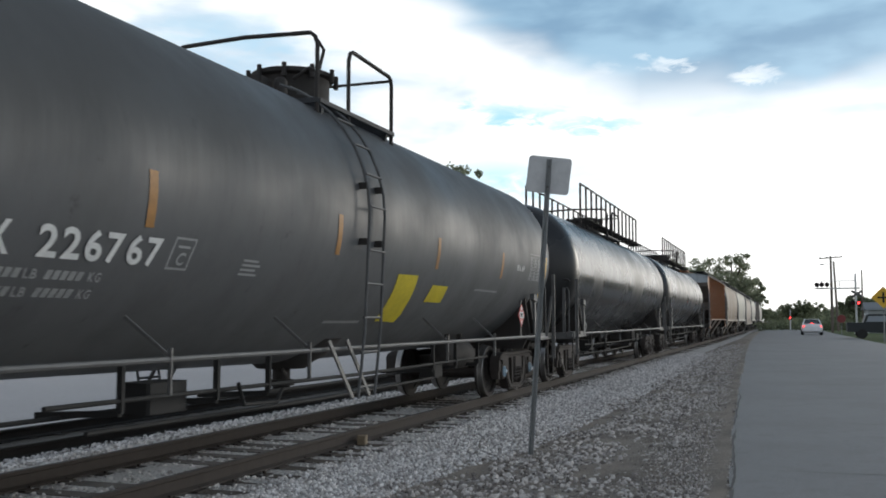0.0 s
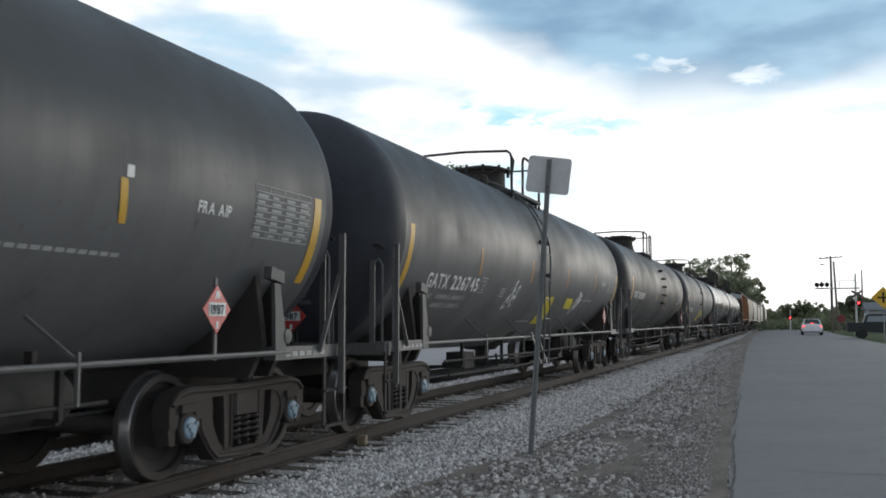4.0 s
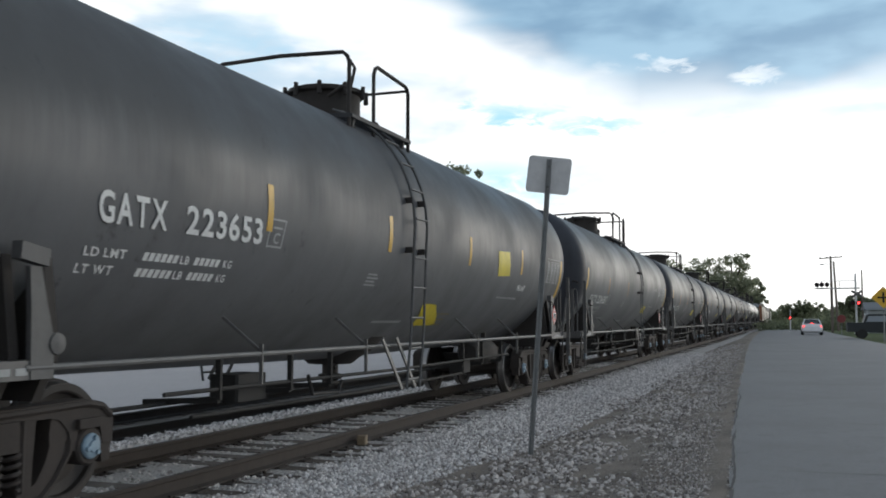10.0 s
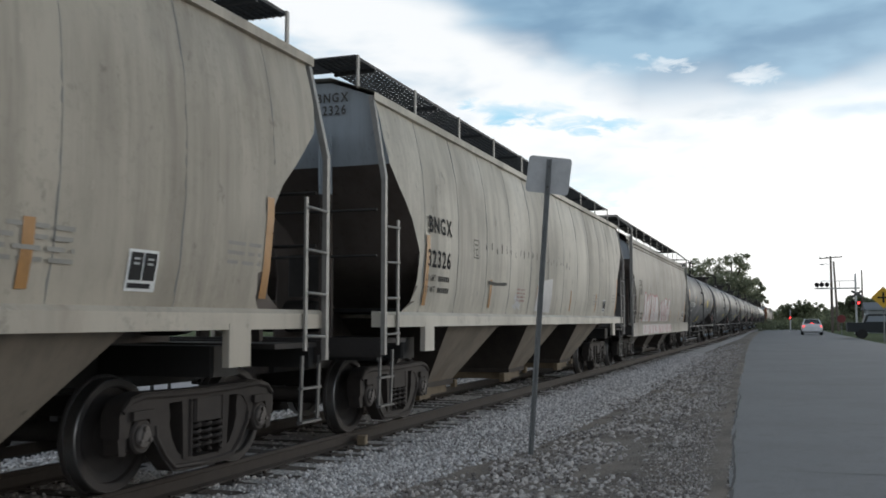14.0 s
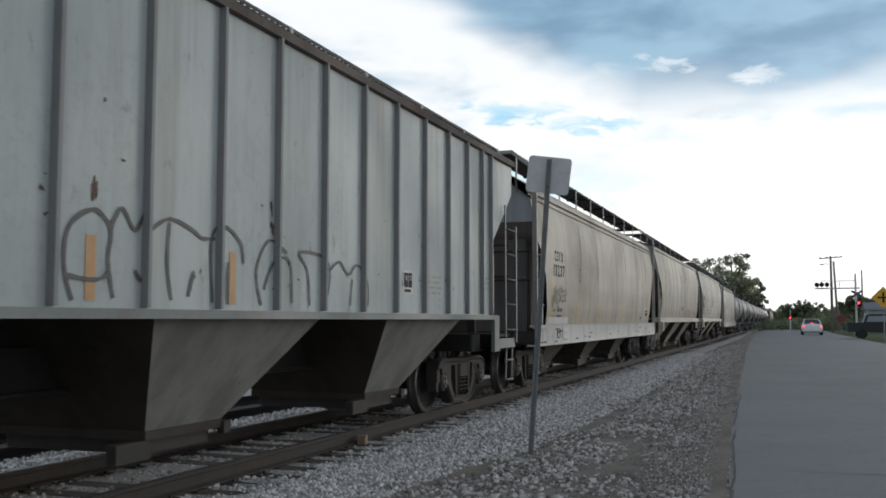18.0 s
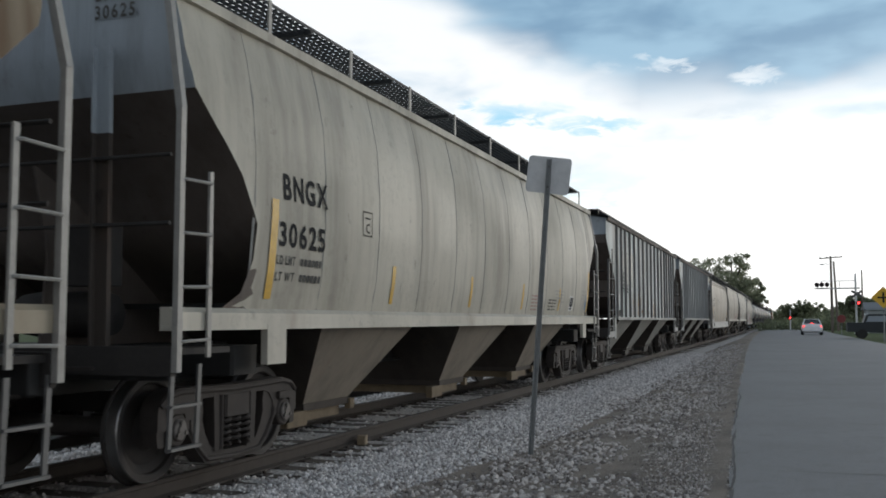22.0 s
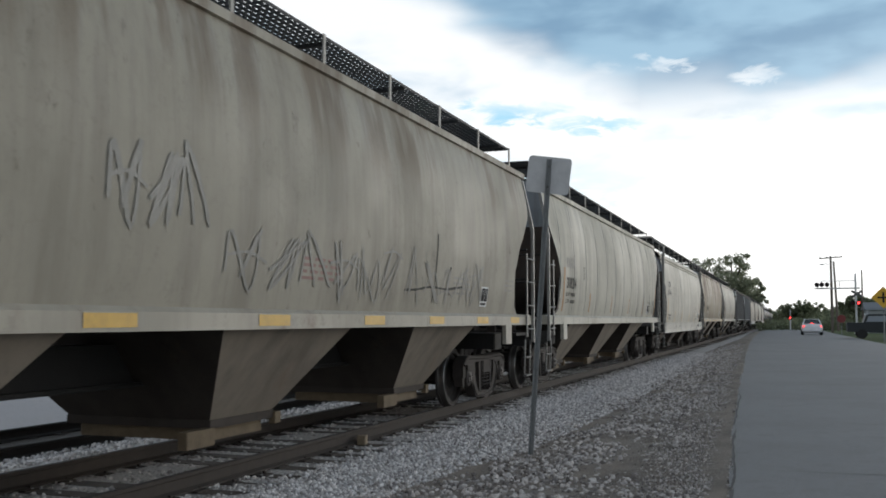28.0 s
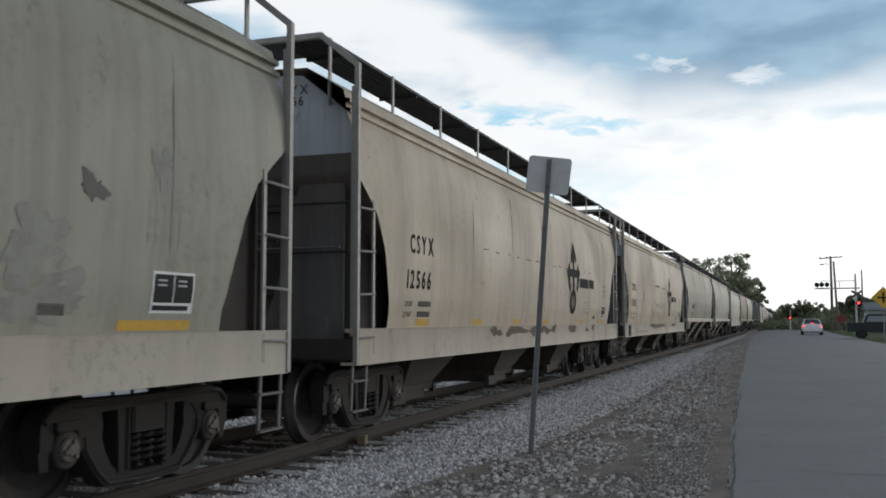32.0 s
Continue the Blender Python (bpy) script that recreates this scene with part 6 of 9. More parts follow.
def sill_geo(kind):
    p = SHAPES[kind]
    a, b = p["sill"]
    hl = p["hl"]
    w = interp(p["w"], p["w"][0][0])

    def make(g):
        if kind == "deep":
            g.prism([(w + 0.02, a), (w + 0.09, a), (w + 0.09, b - 0.03), (w + 0.10, b), (w - 0.05, b), (w - 0.05, b - 0.04), (w + 0.05, b - 0.05), (w + 0.05, a + 0.03), (w - 0.1, a + 0.03), (w - 0.1, a)], "y", -hl + 0.02, hl - 0.02)
        elif kind == "slim":
            g.prism([(w - 0.05, a), (w + 0.08, a), (w + 0.08, b - 0.04), (w + 0.03, b), (w - 0.05, b)], "y", -hl + 0.02, hl - 0.02)
            for e in (-1, 1):
                g.box((w + 0.05, e * (hl - 1.55), a - 0.13), (0.07, 0.34, 0.36))
        else:
            g.prism([(w - 0.05, a), (w + 0.10, a), (w + 0.10, b), (w - 0.05, b)], "y", -hl + 1.2, hl - 1.2)
            for e in (-1, 1):
                g.box((w + 0.02, e * (hl - 1.08), 1.16), (0.06, 0.26, 0.56))
                g.box((w + 0.02, e * (hl - 0.5), 1.0), (0.06, 0.95, 0.15))
    return make


def under_geo(kind):
    p = SHAPES[kind]
    hl = p["hl"]

    def make(g):
        g.box((0, 0, 0.95), (0.36, 2 * hl - 0.2, 0.40))
        g.box((0, 0, p["sill"][1] + 0.03), (2.9, 2 * hl - 2.8, 0.05))
        for e in (-1, 1):
            g.box((0, e * (hl - 1.4), 1.02), (2.7, 0.42, 0.26))
            g.box((0, e * (hl - 0.12), 1.03), (3.0, 0.10, 0.24))
        g.tube([(0.25, -hl + 1.5, 0.78), (0.25, hl - 1.5, 0.78)], 0.025, 6)
    return make


def end_deck_geo(kind):
    p = SHAPES[kind]
    hl = p["hl"]

    def make(g):
        g.box((0, hl - 0.45, 1.13), (3.05, 0.85, 0.05))
        g.box((0, hl - 0.03, 1.06), (3.14, 0.06, 0.22))
        g.tube([(-1.5, hl - 0.05, 2.64), (1.5, hl - 0.05, 2.64)], 0.018, 6)
        g.tube([(-1.5, hl - 0.05, 2.11), (1.5, hl - 0.05, 2.11)], 0.018, 6)
        g.box((-0.5, hl - 0.35, 1.9), (0.5, 0.25, 0.5))
        g.lathe([(0.0, -0.03), (0.27, -0.03), (0.29, 0.0), (0.27, 0.03), (0.0, 0.03)], 20, "y", (0.55, hl - 0.12, 2.2))
        g.lathe([(0.0, -0.5), (0.18, -0.46), (0.2, -0.3), (0.2, 0.3), (0.18, 0.46), (0.0, 0.5)], 16, "x", (0.0, hl - 0.7, 1.42))
    return make


LADDER = {"deep": (4.15, 0.9, 0.46, 2.70, 4), "slim": (3.0, 0.98, 0.44, 2.55, 4), "ribbed": (2.95, 1.0, 0.62, 3.25, 5)}


def corner_post_geo(kind):
    """Corner post on the camera side, at the +y end."""
    hl = SHAPES[kind]["hl"]
    top, foot = LADDER[kind][:2]

    def make(g):
        x = 1.60
        g.beam((x, hl - 0.03, foot), (x, hl - 0.03, top), 0.05, 0.062, (0, 1, 0))
        if kind == "deep":
            g.beam((x, hl - 0.03, top - 0.02), (1.15, hl - 0.03, 4.5), 0.06, 0.06, (0, 1, 0))
            g.beam((x - 0.045, hl - 0.03, 1.2), (x - 0.045, hl - 0.03, 3.9), 0.05, 0.02, (0, 1, 0))
            g.beam((1.17, hl - 0.03, 4.5), (0.0, hl - 0.03, 4.5), 0.06, 0.06, (0, 1, 0))
        if kind == "slim":
            g.beam((1.60, hl - 0.03, 2.98), (1.40, hl - 0.10, 3.98), 0.06, 0.06, (0, 1, 0))
    return make


def stile_geo(kind):
    hl = SHAPES[kind]["hl"]
    _, foot, w, top, _ = LADDER[kind]

    def make(g):
        g.beam((1.60, hl - w, foot + 0.1), (1.60, hl - w, top), 0.022, 0.05, (0, 1, 0))
    return make


def rung_geo(kind):
    hl = SHAPES[kind]["hl"]
    w = LADDER[kind][2]

    def make(g):
        g.tube([(1.60, hl - w, 0), (1.635, hl - w + 0.03, 0), (1.635, hl - 0.07, -0.01), (1.60, hl - 0.04, -0.01)], 0.014, 6)
    return make


def shear_plate_geo(kind):
    hl = SHAPES[kind]["hl"]

    def make(g):
        g.prism([(hl - 2.6, 1.12), (hl - 0.35, 1.12), (hl - 0.42, 1.9), (hl - 0.24, 2.66), (hl - 0.6, 2.5)], "x", -0.012, 0.012)
    return make


def step_geo(kind):
    p = SHAPES[kind]
    hl, foot = p["hl"], 0.98 if kind != "deep" else 0.9

    def make(g):
        for y in (hl - 0.05, hl - 0.40):
            g.beam((1.55, y, foot + 0.05), (1.53, y, 0.38), 0.02, 0.045, (0, 1, 0))
        for z in (0.40, 0.72):
            g.beam((1.54, hl - 0.42, z), (1.54, hl - 0.03, z), 0.06, 0.022)
    return make


def rib_geo(g):
    g.prism([(-0.026, 0.0), (-0.018, 0.06), (0.018, 0.06), (0.026, 0.0)], "z", 1.46, 3.96)
    # local x runs along the car here; turned into place when hung
    g.v = [(b, a, c) for a, b, c in g.v]
    g.f = [tuple(reversed(f)) for f in g.f]


def hopper_car(u, kind, tone, seed, label, mark="", num="", panels=0, sill_tone=None, dirt=(0.14, 0.12, 0.10), streak=0.46, rust=0.0, rough=0.54, blotch=0.3, art=(), strips="yellow", rustcol=(0.16, 0.085, 0.05), under_tone=(0.24, 0.205, 0.165), mottle=0.15, top=0.0):
    rng = random.Random(seed)
    p = SHAPES[kind]
    hl = p["hl"]
    skin = skin_of(kind)
    warm = (1.60, 1.45, 1.27) if seed in (32, 33) else (1.78, 1.70, 1.55) if kind == "slim" else (1.50, 1.40, 1.26) if kind == "deep" else (1.66, 1.72, 1.74)
    tone = tuple(0.84 * a * b for a, b in zip(tone, warm))
    sill_tone = tuple(0.54 * a * b for a, b in zip(sill_tone, warm)) if sill_tone else None
    car = thing("hopper_car", label, "hopper car", "freight train", "", (TRACK_X, u, 0))
    if kind == "deep":
        streak, blotch, mottle = 0.72 * streak, blotch + 0.06, mottle + 0.05
    body = paint("hopper paint %d" % seed, tone, dirt, streak, rust, rough - 0.03, 0, seed * 1.31, blotch, rustcol, 0.0, 0.13, mottle, top)
    if kind == "ribbed":
        sill_tone = tuple(0.42 * q for q in tone)
    sill = paint("sill paint %d" % seed, sill_tone or tone, dirt, 0.25, 0.25, 0.5, 0, seed * 2.1, 0.25, mottle=0.3)
    if kind == "ribbed" and under_tone[0] > 0.2:
        under_tone = (0.25, 0.245, 0.225)
    # deep cars: the shadow below the sill is put into the bay colour
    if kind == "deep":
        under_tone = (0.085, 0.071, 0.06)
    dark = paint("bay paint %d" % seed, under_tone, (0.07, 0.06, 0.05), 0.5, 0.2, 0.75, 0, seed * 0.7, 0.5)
    endp = paint("end paint %d" % seed, (0.40, 0.44, 0.47) if kind != "deep" else (0.50, 0.53, 0.56), (0.10, 0.075, 0.06), 0.5, 0.1, 0.7, 0, seed * 0.9, 0.4)
    near, away = pose(0, 0, 0), pose(0, 0, 0, 0, 0, 180)
    shift = 0.28 if seed == 22 else 0.06      # where the plates of this car meet
    for m in (near, away):
        part("side_sheet", shared(("side_sheet", seed), side_geo(kind, panels, shift), body, 50), car, "", m)
        part("side_sill", shared(("side_sill", seed), sill_geo(kind), sill), car, "", m)
        part("end_sheet", shared(("end_sheet", seed), end_geo(kind), endp), car, "", m)
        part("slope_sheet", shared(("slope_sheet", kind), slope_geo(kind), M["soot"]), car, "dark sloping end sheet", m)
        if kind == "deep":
            # dark sheet in the open end; the recess shade is painted as its colour
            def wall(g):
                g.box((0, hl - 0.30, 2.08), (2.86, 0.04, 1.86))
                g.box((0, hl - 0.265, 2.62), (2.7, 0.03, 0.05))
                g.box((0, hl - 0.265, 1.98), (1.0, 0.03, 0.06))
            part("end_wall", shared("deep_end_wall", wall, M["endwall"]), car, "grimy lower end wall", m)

            def rail(g):
                g.tube([(-1.36, hl - 0.10, 2.16), (1.36, hl - 0.10, 2.16)], 0.013)
                for x in (-0.35, 0.35):
                    g.tube([(x, hl - 0.10, 2.16), (x, hl - 0.27, 2.10)], 0.012, 6)
            part("hand_rail", shared("deep_end_rail", rail, M["rod"]), car, "thin grab rail across the end", m)
            for sx in (-1, 1):
                # plate added across the end cut-out, toned like the dark interior there
                def gusset(g, sx=sx):
                    g.box((sx * 1.36, hl - 0.80, 2.06), (0.03, 1.10, 1.72))
                def web(g, sx=sx):
                    poly = [(0.30, 1.16), (1.36, 1.16), (1.36, 3.0), (0.86, 3.0), (0.72, 2.62), (0.62, 2.0), (0.46, 1.55)]
                    poly = [(sx * x, z) for x, z in poly]
                    g.prism(poly if sx > 0 else poly[::-1], "y", hl - 0.235, hl - 0.205)
                    g.box((sx * 1.02, hl - 0.17, 1.30), (0.34, 0.07, 0.26))
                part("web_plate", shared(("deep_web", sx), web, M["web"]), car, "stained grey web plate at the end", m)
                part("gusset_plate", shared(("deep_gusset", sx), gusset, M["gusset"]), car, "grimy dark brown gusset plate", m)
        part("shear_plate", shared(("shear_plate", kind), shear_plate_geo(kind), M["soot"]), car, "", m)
        part("end_deck", shared(("end_deck", kind), end_deck_geo(kind), M["under"]), car, "dark end platform with brake gear", m)
        part("sill_step", shared(("sill_step", kind), step_geo(kind), M["ladder" if kind == "deep" else "rod"]), car, "", m)
        if kind != "deep":
            for sx in (-1, 1):
                def end_post(g, sx=sx):
                    g.beam((sx * 0.815, hl - 0.10, 2.85), (sx * 0.80, hl - 0.10, 3.55), 0.05, 0.15, (1, 0, 0))
                    g.beam((sx * 0.815 + 0.05, hl - 0.07, 2.85), (sx * 0.80 + 0.05, hl - 0.07, 3.55), 0.08, 0.02, (1, 0, 0))

                # the upright is dark brown below its grey-blue upper piece
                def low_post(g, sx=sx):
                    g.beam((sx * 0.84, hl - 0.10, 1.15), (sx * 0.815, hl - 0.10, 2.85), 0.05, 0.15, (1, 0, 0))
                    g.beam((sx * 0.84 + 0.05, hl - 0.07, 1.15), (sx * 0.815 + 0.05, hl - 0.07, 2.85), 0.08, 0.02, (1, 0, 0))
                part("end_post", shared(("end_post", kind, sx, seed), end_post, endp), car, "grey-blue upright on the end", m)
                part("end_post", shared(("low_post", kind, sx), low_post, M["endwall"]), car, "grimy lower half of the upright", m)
        # the other two corners, mirrored along the car
        def mirrored(make):
            def f(g):
                make(g)
                g.v = [(x, -y, z) for x, y, z in g.v]
                g.f = [tuple(reversed(q)) for q in g.f]
            return f
        steel = M["white_rod" if kind != "ribbed" else "rod"]
        for k, turn in enumerate((lambda q: q, mirrored)):
            part("corner_post", shared(("corner_post", kind, k), turn(corner_post_geo(kind)), steel), car, "", m)
            part("ladder_stile", shared(("ladder_stile", kind, k), turn(stile_geo(kind)), steel), car, "", m)
            for i in range(LADDER[kind][4]):
                part("rung", shared(("rung", kind, k), turn(rung_geo(kind)), steel), car, "", m @ pose(0, 0, (1.19 + 0.465 * i) if kind == "deep" else (1.22 + 0.41 * i)))
        part("sill_step", shared(("sill_step", kind, 1), mirrored(step_geo(kind)), M["ladder" if kind == "deep" else "rod"]), car, "", m)
    if panels:
        zs = [q[0] for q in p["w"]]
        for i in range(panels):
            y = shift + SEAM_STEP * (i - panels / 2 + 0.5)

            def seam(g, y=y):
                g.sheet([[(interp(p["w"], z) - 0.024, y - 0.02, z), (interp(p["w"], z) - 0.010, y, z), (interp(p["w"], z) - 0.024, y + 0.02, z)] for z in zs if hl - interp(p["inset"], z) > abs(y) + 0.03])
            part("seam", shared(("seam", kind, i, shift), seam, M["seam"]), car)
    part("roof", shared(("roof", seed), roof_geo(kind), body if kind != "ribbed" else M["roof_rust"]), car)
    for i in range(10):
        part("hatch", shared(("hatch", seed), hatch_geo, body), car, "", pose(0, -6.6 + i * 1.466, p["ridge"]))
    board = part("running_board", shared(("running_board", kind), walk_geo(kind), M["grate"]), car, "dark grating walkway on the roof")
    bx, be = (1.2 if kind != "ribbed" else 1.34), hl - 0.15
    for sx in (-1, 1):
        for i in range(10):
            part("bracket", shared(("bracket", kind), bracket_geo(kind), M["white_rod"]), board, "", pose(sx * bx, -be + 2 * be * i / 9, 0))
    part("underframe", shared(("underframe", kind), under_geo(kind), M["black"]), car)
    for y in (-4.4, 0.0, 4.4):
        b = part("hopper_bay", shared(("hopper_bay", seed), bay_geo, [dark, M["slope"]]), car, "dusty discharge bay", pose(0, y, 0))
        part("outlet_gate", shared(("outlet_gate", kind == "slim"), gate_geo, M["gate_dull" if kind == "slim" else "under"]), b, "ochre outlet gate" if kind == "slim" else "dark outlet gate")
    if kind == "ribbed":
        # ribs are toned darker than the sheets, their side shade put into the colour
        me = shared(("rib", seed), rib_geo, paint("rib paint %d" % seed, (0.25, 0.25, 0.25) if seed < 40 else tuple(0.6 * q for q in tone), (0.11, 0.08, 0.06), 0.6, 0.35, 0.6, 0, seed * 1.1, 0.45))
        # closer towards the ends of the car
        for a in (-6.90, -6.16, -5.45, -4.63, -3.73, -2.80, -1.87, -0.93, 0.0, 0.93, 1.87, 2.80, 3.73, 4.63, 5.45, 6.16, 6.90):
            y = a + (0.28 if seed == 25 and a < 6.5 else 0.20 if seed == 26 and a < 4.0 else 0.0)
            part("rib", me, car, "", pose(1.545, y, 0))
            part("rib", me, car, "", pose(-1.545, y, 0, 0, 0, 180))
    for s in (1, -1):
        bogie(car, s * p["by"][0 if s > 0 else 1], "cap_dark", "cast_dark" if kind == "deep" else "cast")
        draft_gear(car, s * (hl + 0.2))
    # markings
    if mark:
        my, mz, mh, ml, ny, nz, nh, nl, mat = MARKS[seed]
        if mark == "two":
            lettering(car, num[:3], ny, nz, nh, nl, skin, M[mat], "dark stencilled number")
            lettering(car, num[3:], ny + nl + (0.34 if seed == 26 else 0.30), nz, nh, nl, skin, M[mat], "dark stencilled number")
            if seed == 26:
                lettering(car, "AE", my, mz, mh, ml, skin, M["ink_worn"], "worn stencilled letters")
                lettering(car, "OX", my + nl + 0.20, mz, mh, ml * 0.8, skin, M["ink_worn"], "worn stencilled letters")
            else:
                bars(car, [(my, mz, ml, mh), (my + nl + 0.32, mz, ml, mh)], skin, M["faint"], "grey painted-out letters")
        else:
            lettering(car, mark, my, mz, mh, ml, skin, M["faint" if seed in (30, 31) else "ink_worn" if seed == 28 else mat], "dark reporting mark", -0.12 if kind == "slim" else 0.0, 0.34 if kind == "deep" else 0.2)
            lettering(car, num, ny, nz, nh, nl, skin, M[mat], "dark car number", -0.12 if kind == "slim" else 0.0, 0.34 if kind == "deep" else 0.2)
        rows = (1.54, 1.41) if kind == "deep" else (1.88, 1.73) if kind == "slim" and nz > 2.0 else (1.68, 1.55)
        if kind == "ribbed":
            rows = (1.86, 1.62)
        for word, zz in zip(("LD LMT", "LT WT"), rows):
            lettering(car, word, ny - 0.03, zz, 0.085 if kind == "slim" else 0.065, 0.36 if kind == "slim" else 0.26, skin, M["ink_worn"], "small worn weight stencil")
            if seed == 32:
                lettering(car, "222700" if word == "LD LMT" else "62300", ny + 0.42, zz, 0.07, 0.36 if word == "LD LMT" else 0.30, skin, M["ink_worn"], "small worn weight figures")
            else:
                bars(car, [(ny + 0.42 + 0.075 * q, zz, 0.055, 0.07) for q in range(6)], skin, M["faint" if kind == "ribbed" else "ink_worn"], "small worn weight figures")
        for k, txt in enumerate((mark if mark != "two" else "", num)):
            uu = 0.0
            for ch in txt:
                vs, fs, wd = GLYPHS[ch]
                g = Geo()
                ex, ew, ez, ed, eh = (0.50, 0.10, 3.56, 0.13, 0.105) if kind == "deep" else (0.66, 0.095, 3.96, 0.15, 0.115)
                if seed in (32, 33):
                    ez = 3.90
                if seed == 21:
                    ex, ez = 0.68, 3.84
                if kind == "ribbed":
                    ex, ez = 0.45, 3.95
                g.add([(ex + (uu + q) * ew, -hl + 0.150, ez - ed * k + r * eh) for q, r in vs], fs)
                part("letter", g.mesh("letter", M["ink_worn"]), car, "dark letter on the end sheet")
                uu += wd + 0.25
    zb = p["w"][0][0] + 0.05
    if kind == "deep":
        # worn weld lines between the side sheets
        for i in range(6):
            y = -4.2 + 2.1 * i + rng.uniform(-0.15, 0.15)
            lo = rng.uniform(1.4, 2.0)
            decal(car, "weld_line", [(y, lo), (y + 0.010, lo), (y + 0.05, lo + rng.uniform(0.7, 1.6)), (y + 0.02, lo + rng.uniform(0.7, 1.6))], skin, M["weld"], "", 0.007, 8)
    if seed == 33:
        for y in (-6.3, -4.0, -1.8, 0.3, 3.6, 5.9):
            decal(car, "reflective_strip", [(y, 1.30), (y + 0.45, 1.30), (y + 0.45, 1.39), (y, 1.39)], skin, M["yellow"], "yellow reflective strip")
    elif seed == 34:
        decal(car, "reflective_strip", [(5.9, 1.295), (6.75, 1.295), (6.75, 1.37), (5.9, 1.37)], skin, M["yellow"], "yellow reflective strip")
        for i, (y, z, w, h, mt) in enumerate(((5.05, 1.85, 0.5, 0.4, "smudge"), (5.55, 2.25, 0.22, 0.18, "graf_dark"), (5.2, 1.5, 0.7, 0.3, "smudge"), (4.1, 2.0, 0.8, 0.7, "smudge"), (6.3, 2.5, 0.3, 0.25, "smudge"), (2.2, 1.8, 0.9, 0.5, "smudge"), (0.2, 2.1, 0.7, 0.6, "smudge"))):
            blob(car, "stain", y, z, w, h, skin, M[mt], "uneven stain", 900 + i)
    elif strips:
        places = {"deep": (-6.93, -4.43, -1.68, 1.52, 4.45, 6.85), "slim": (-7.05, -4.22, -1.28, 1.62, 4.46, 7.28), "ribbed": ()}[kind]
        if kind == "ribbed":
            places = (-6.60, -2.80, 0.88, 7.0) if seed != 25 else (-6.66, -2.20, -0.47, 7.0)
        if seed == 29:
            places = (-6.93, -4.43, -1.68, 1.52, 4.13, 6.70)
        elif seed == 32:
            places = (-6.93, -4.53, -1.68, 0.8, 3.2, 6.85)
        for i, y in enumerate(places):
            lo = {"deep": 1.30, "slim": 1.56, "ribbed": 1.50}[kind]
            tall = 0.90 if i == 0 or i == len(places) - 1 else 0.44
            hue = "strip_dark" if seed == 21 and i in (0, 2) else strips
            strip(car, y, lo, lo + tall, (lambda z: skin(z) + (0.013 if seed == 21 else 0.0)), M[hue], 0.12 if tall > 0.5 else 0.10, "upright reflective strip", 0.02 if kind == "deep" else 0.0)
    # twin black stencil boxes near the leading end
    bx, bz, bw, bh = {"deep": (6.10, 1.42, 0.52, 0.31), "slim": (5.46, 1.575, 0.34, 0.30), "ribbed": (3.34, 1.69, 0.30, 0.28)}[kind]
    bx += 0.13 if seed == 34 else 0.0
    if seed == 26:
        bx, bz, bw, bh = 3.95, 1.70, 0.56, 0.36
    pw = bw / 2 - 0.035
    if kind == "ribbed":
        decal(car, "stencil_box", [(-6.34, 1.48), (-6.03, 1.48), (-6.03, 1.65), (-6.34, 1.65)], skin, M["panel_black"], "dark card board on the side")
    decal(car, "stencil_board", [(bx, bz), (bx + bw, bz), (bx + bw, bz + bh), (bx, bz + bh)], skin, M["white"] if kind != "ribbed" else M["graf_white"], "white stencil board", 0.005)
    for i in range(2):
        a = bx + 0.025 + i * (pw + 0.02)
        decal(car, "stencil_box", [(a, bz + 0.08), (a + pw, bz + 0.08), (a + pw, bz + bh - 0.022), (a, bz + bh - 0.022)], skin, M["panel_black"], "black stencil box", 0.009)
        bars(car, [(a + 0.03, bz + bh - 0.075 - 0.035 * q, pw * 0.5, 0.016) for q in range(2)], skin, M["table"], "small white figures", "stencil", 0.012)
    decal(car, "stencil_box", [(bx + 0.025, bz + 0.022), (bx + bw - 0.06, bz + 0.022), (bx + bw - 0.06, bz + 0.058), (bx + 0.025, bz + 0.058)], skin, M["panel_black"], "black stencil bar", 0.009)
    if kind == "deep":
        bars(car, [(6.14 + 0.085 * q + 0.03 * (q > 2), 2.18 - 0.12 * r, 0.06, 0.055) for r in range(3) for q in range(7 - r)], skin, M["faint"], "rows of small worn stencils")
        bars(car, [(5.13, 1.40, 0.24, 0.075)], skin, M["under"], "small dark plate", "data_plate")
    else:
        bars(car, small_words(rng, hl - 1.75, 2.0, 0.5, 3, 0.03, 0.08), skin, M["faint"], "small worn stencils")
    if seed < 33 and seed not in (28, 31):
        q0, q1 = {"deep": (-4.36, 2.21 if seed < 32 else 2.0), "slim": (-5.12, 2.28), "ribbed": (-4.0, 2.3)}[kind]
        if kind != "ribbed":
            bars(car, [(q0, q1, 0.25, 0.015), (q0, q1 + 0.26, 0.25, 0.015), (q0, q1, 0.015, 0.26), (q0 + 0.235, q1, 0.015, 0.275), (q0 + 0.06, q1 + 0.19, 0.13, 0.02)], skin, M["ink_worn"], "box drawn round a letter")
            lettering(car, "C", q0 + 0.085, q1 + 0.04, 0.11, 0.11, skin, M["ink_worn"], "boxed letter")
    bars(car, small_words(rng, hl - 4.3, zb + 0.42, 0.75, 4, 0.03, 0.07), skin, M["weld" if kind == "deep" else "faint"], "small worn stencils")
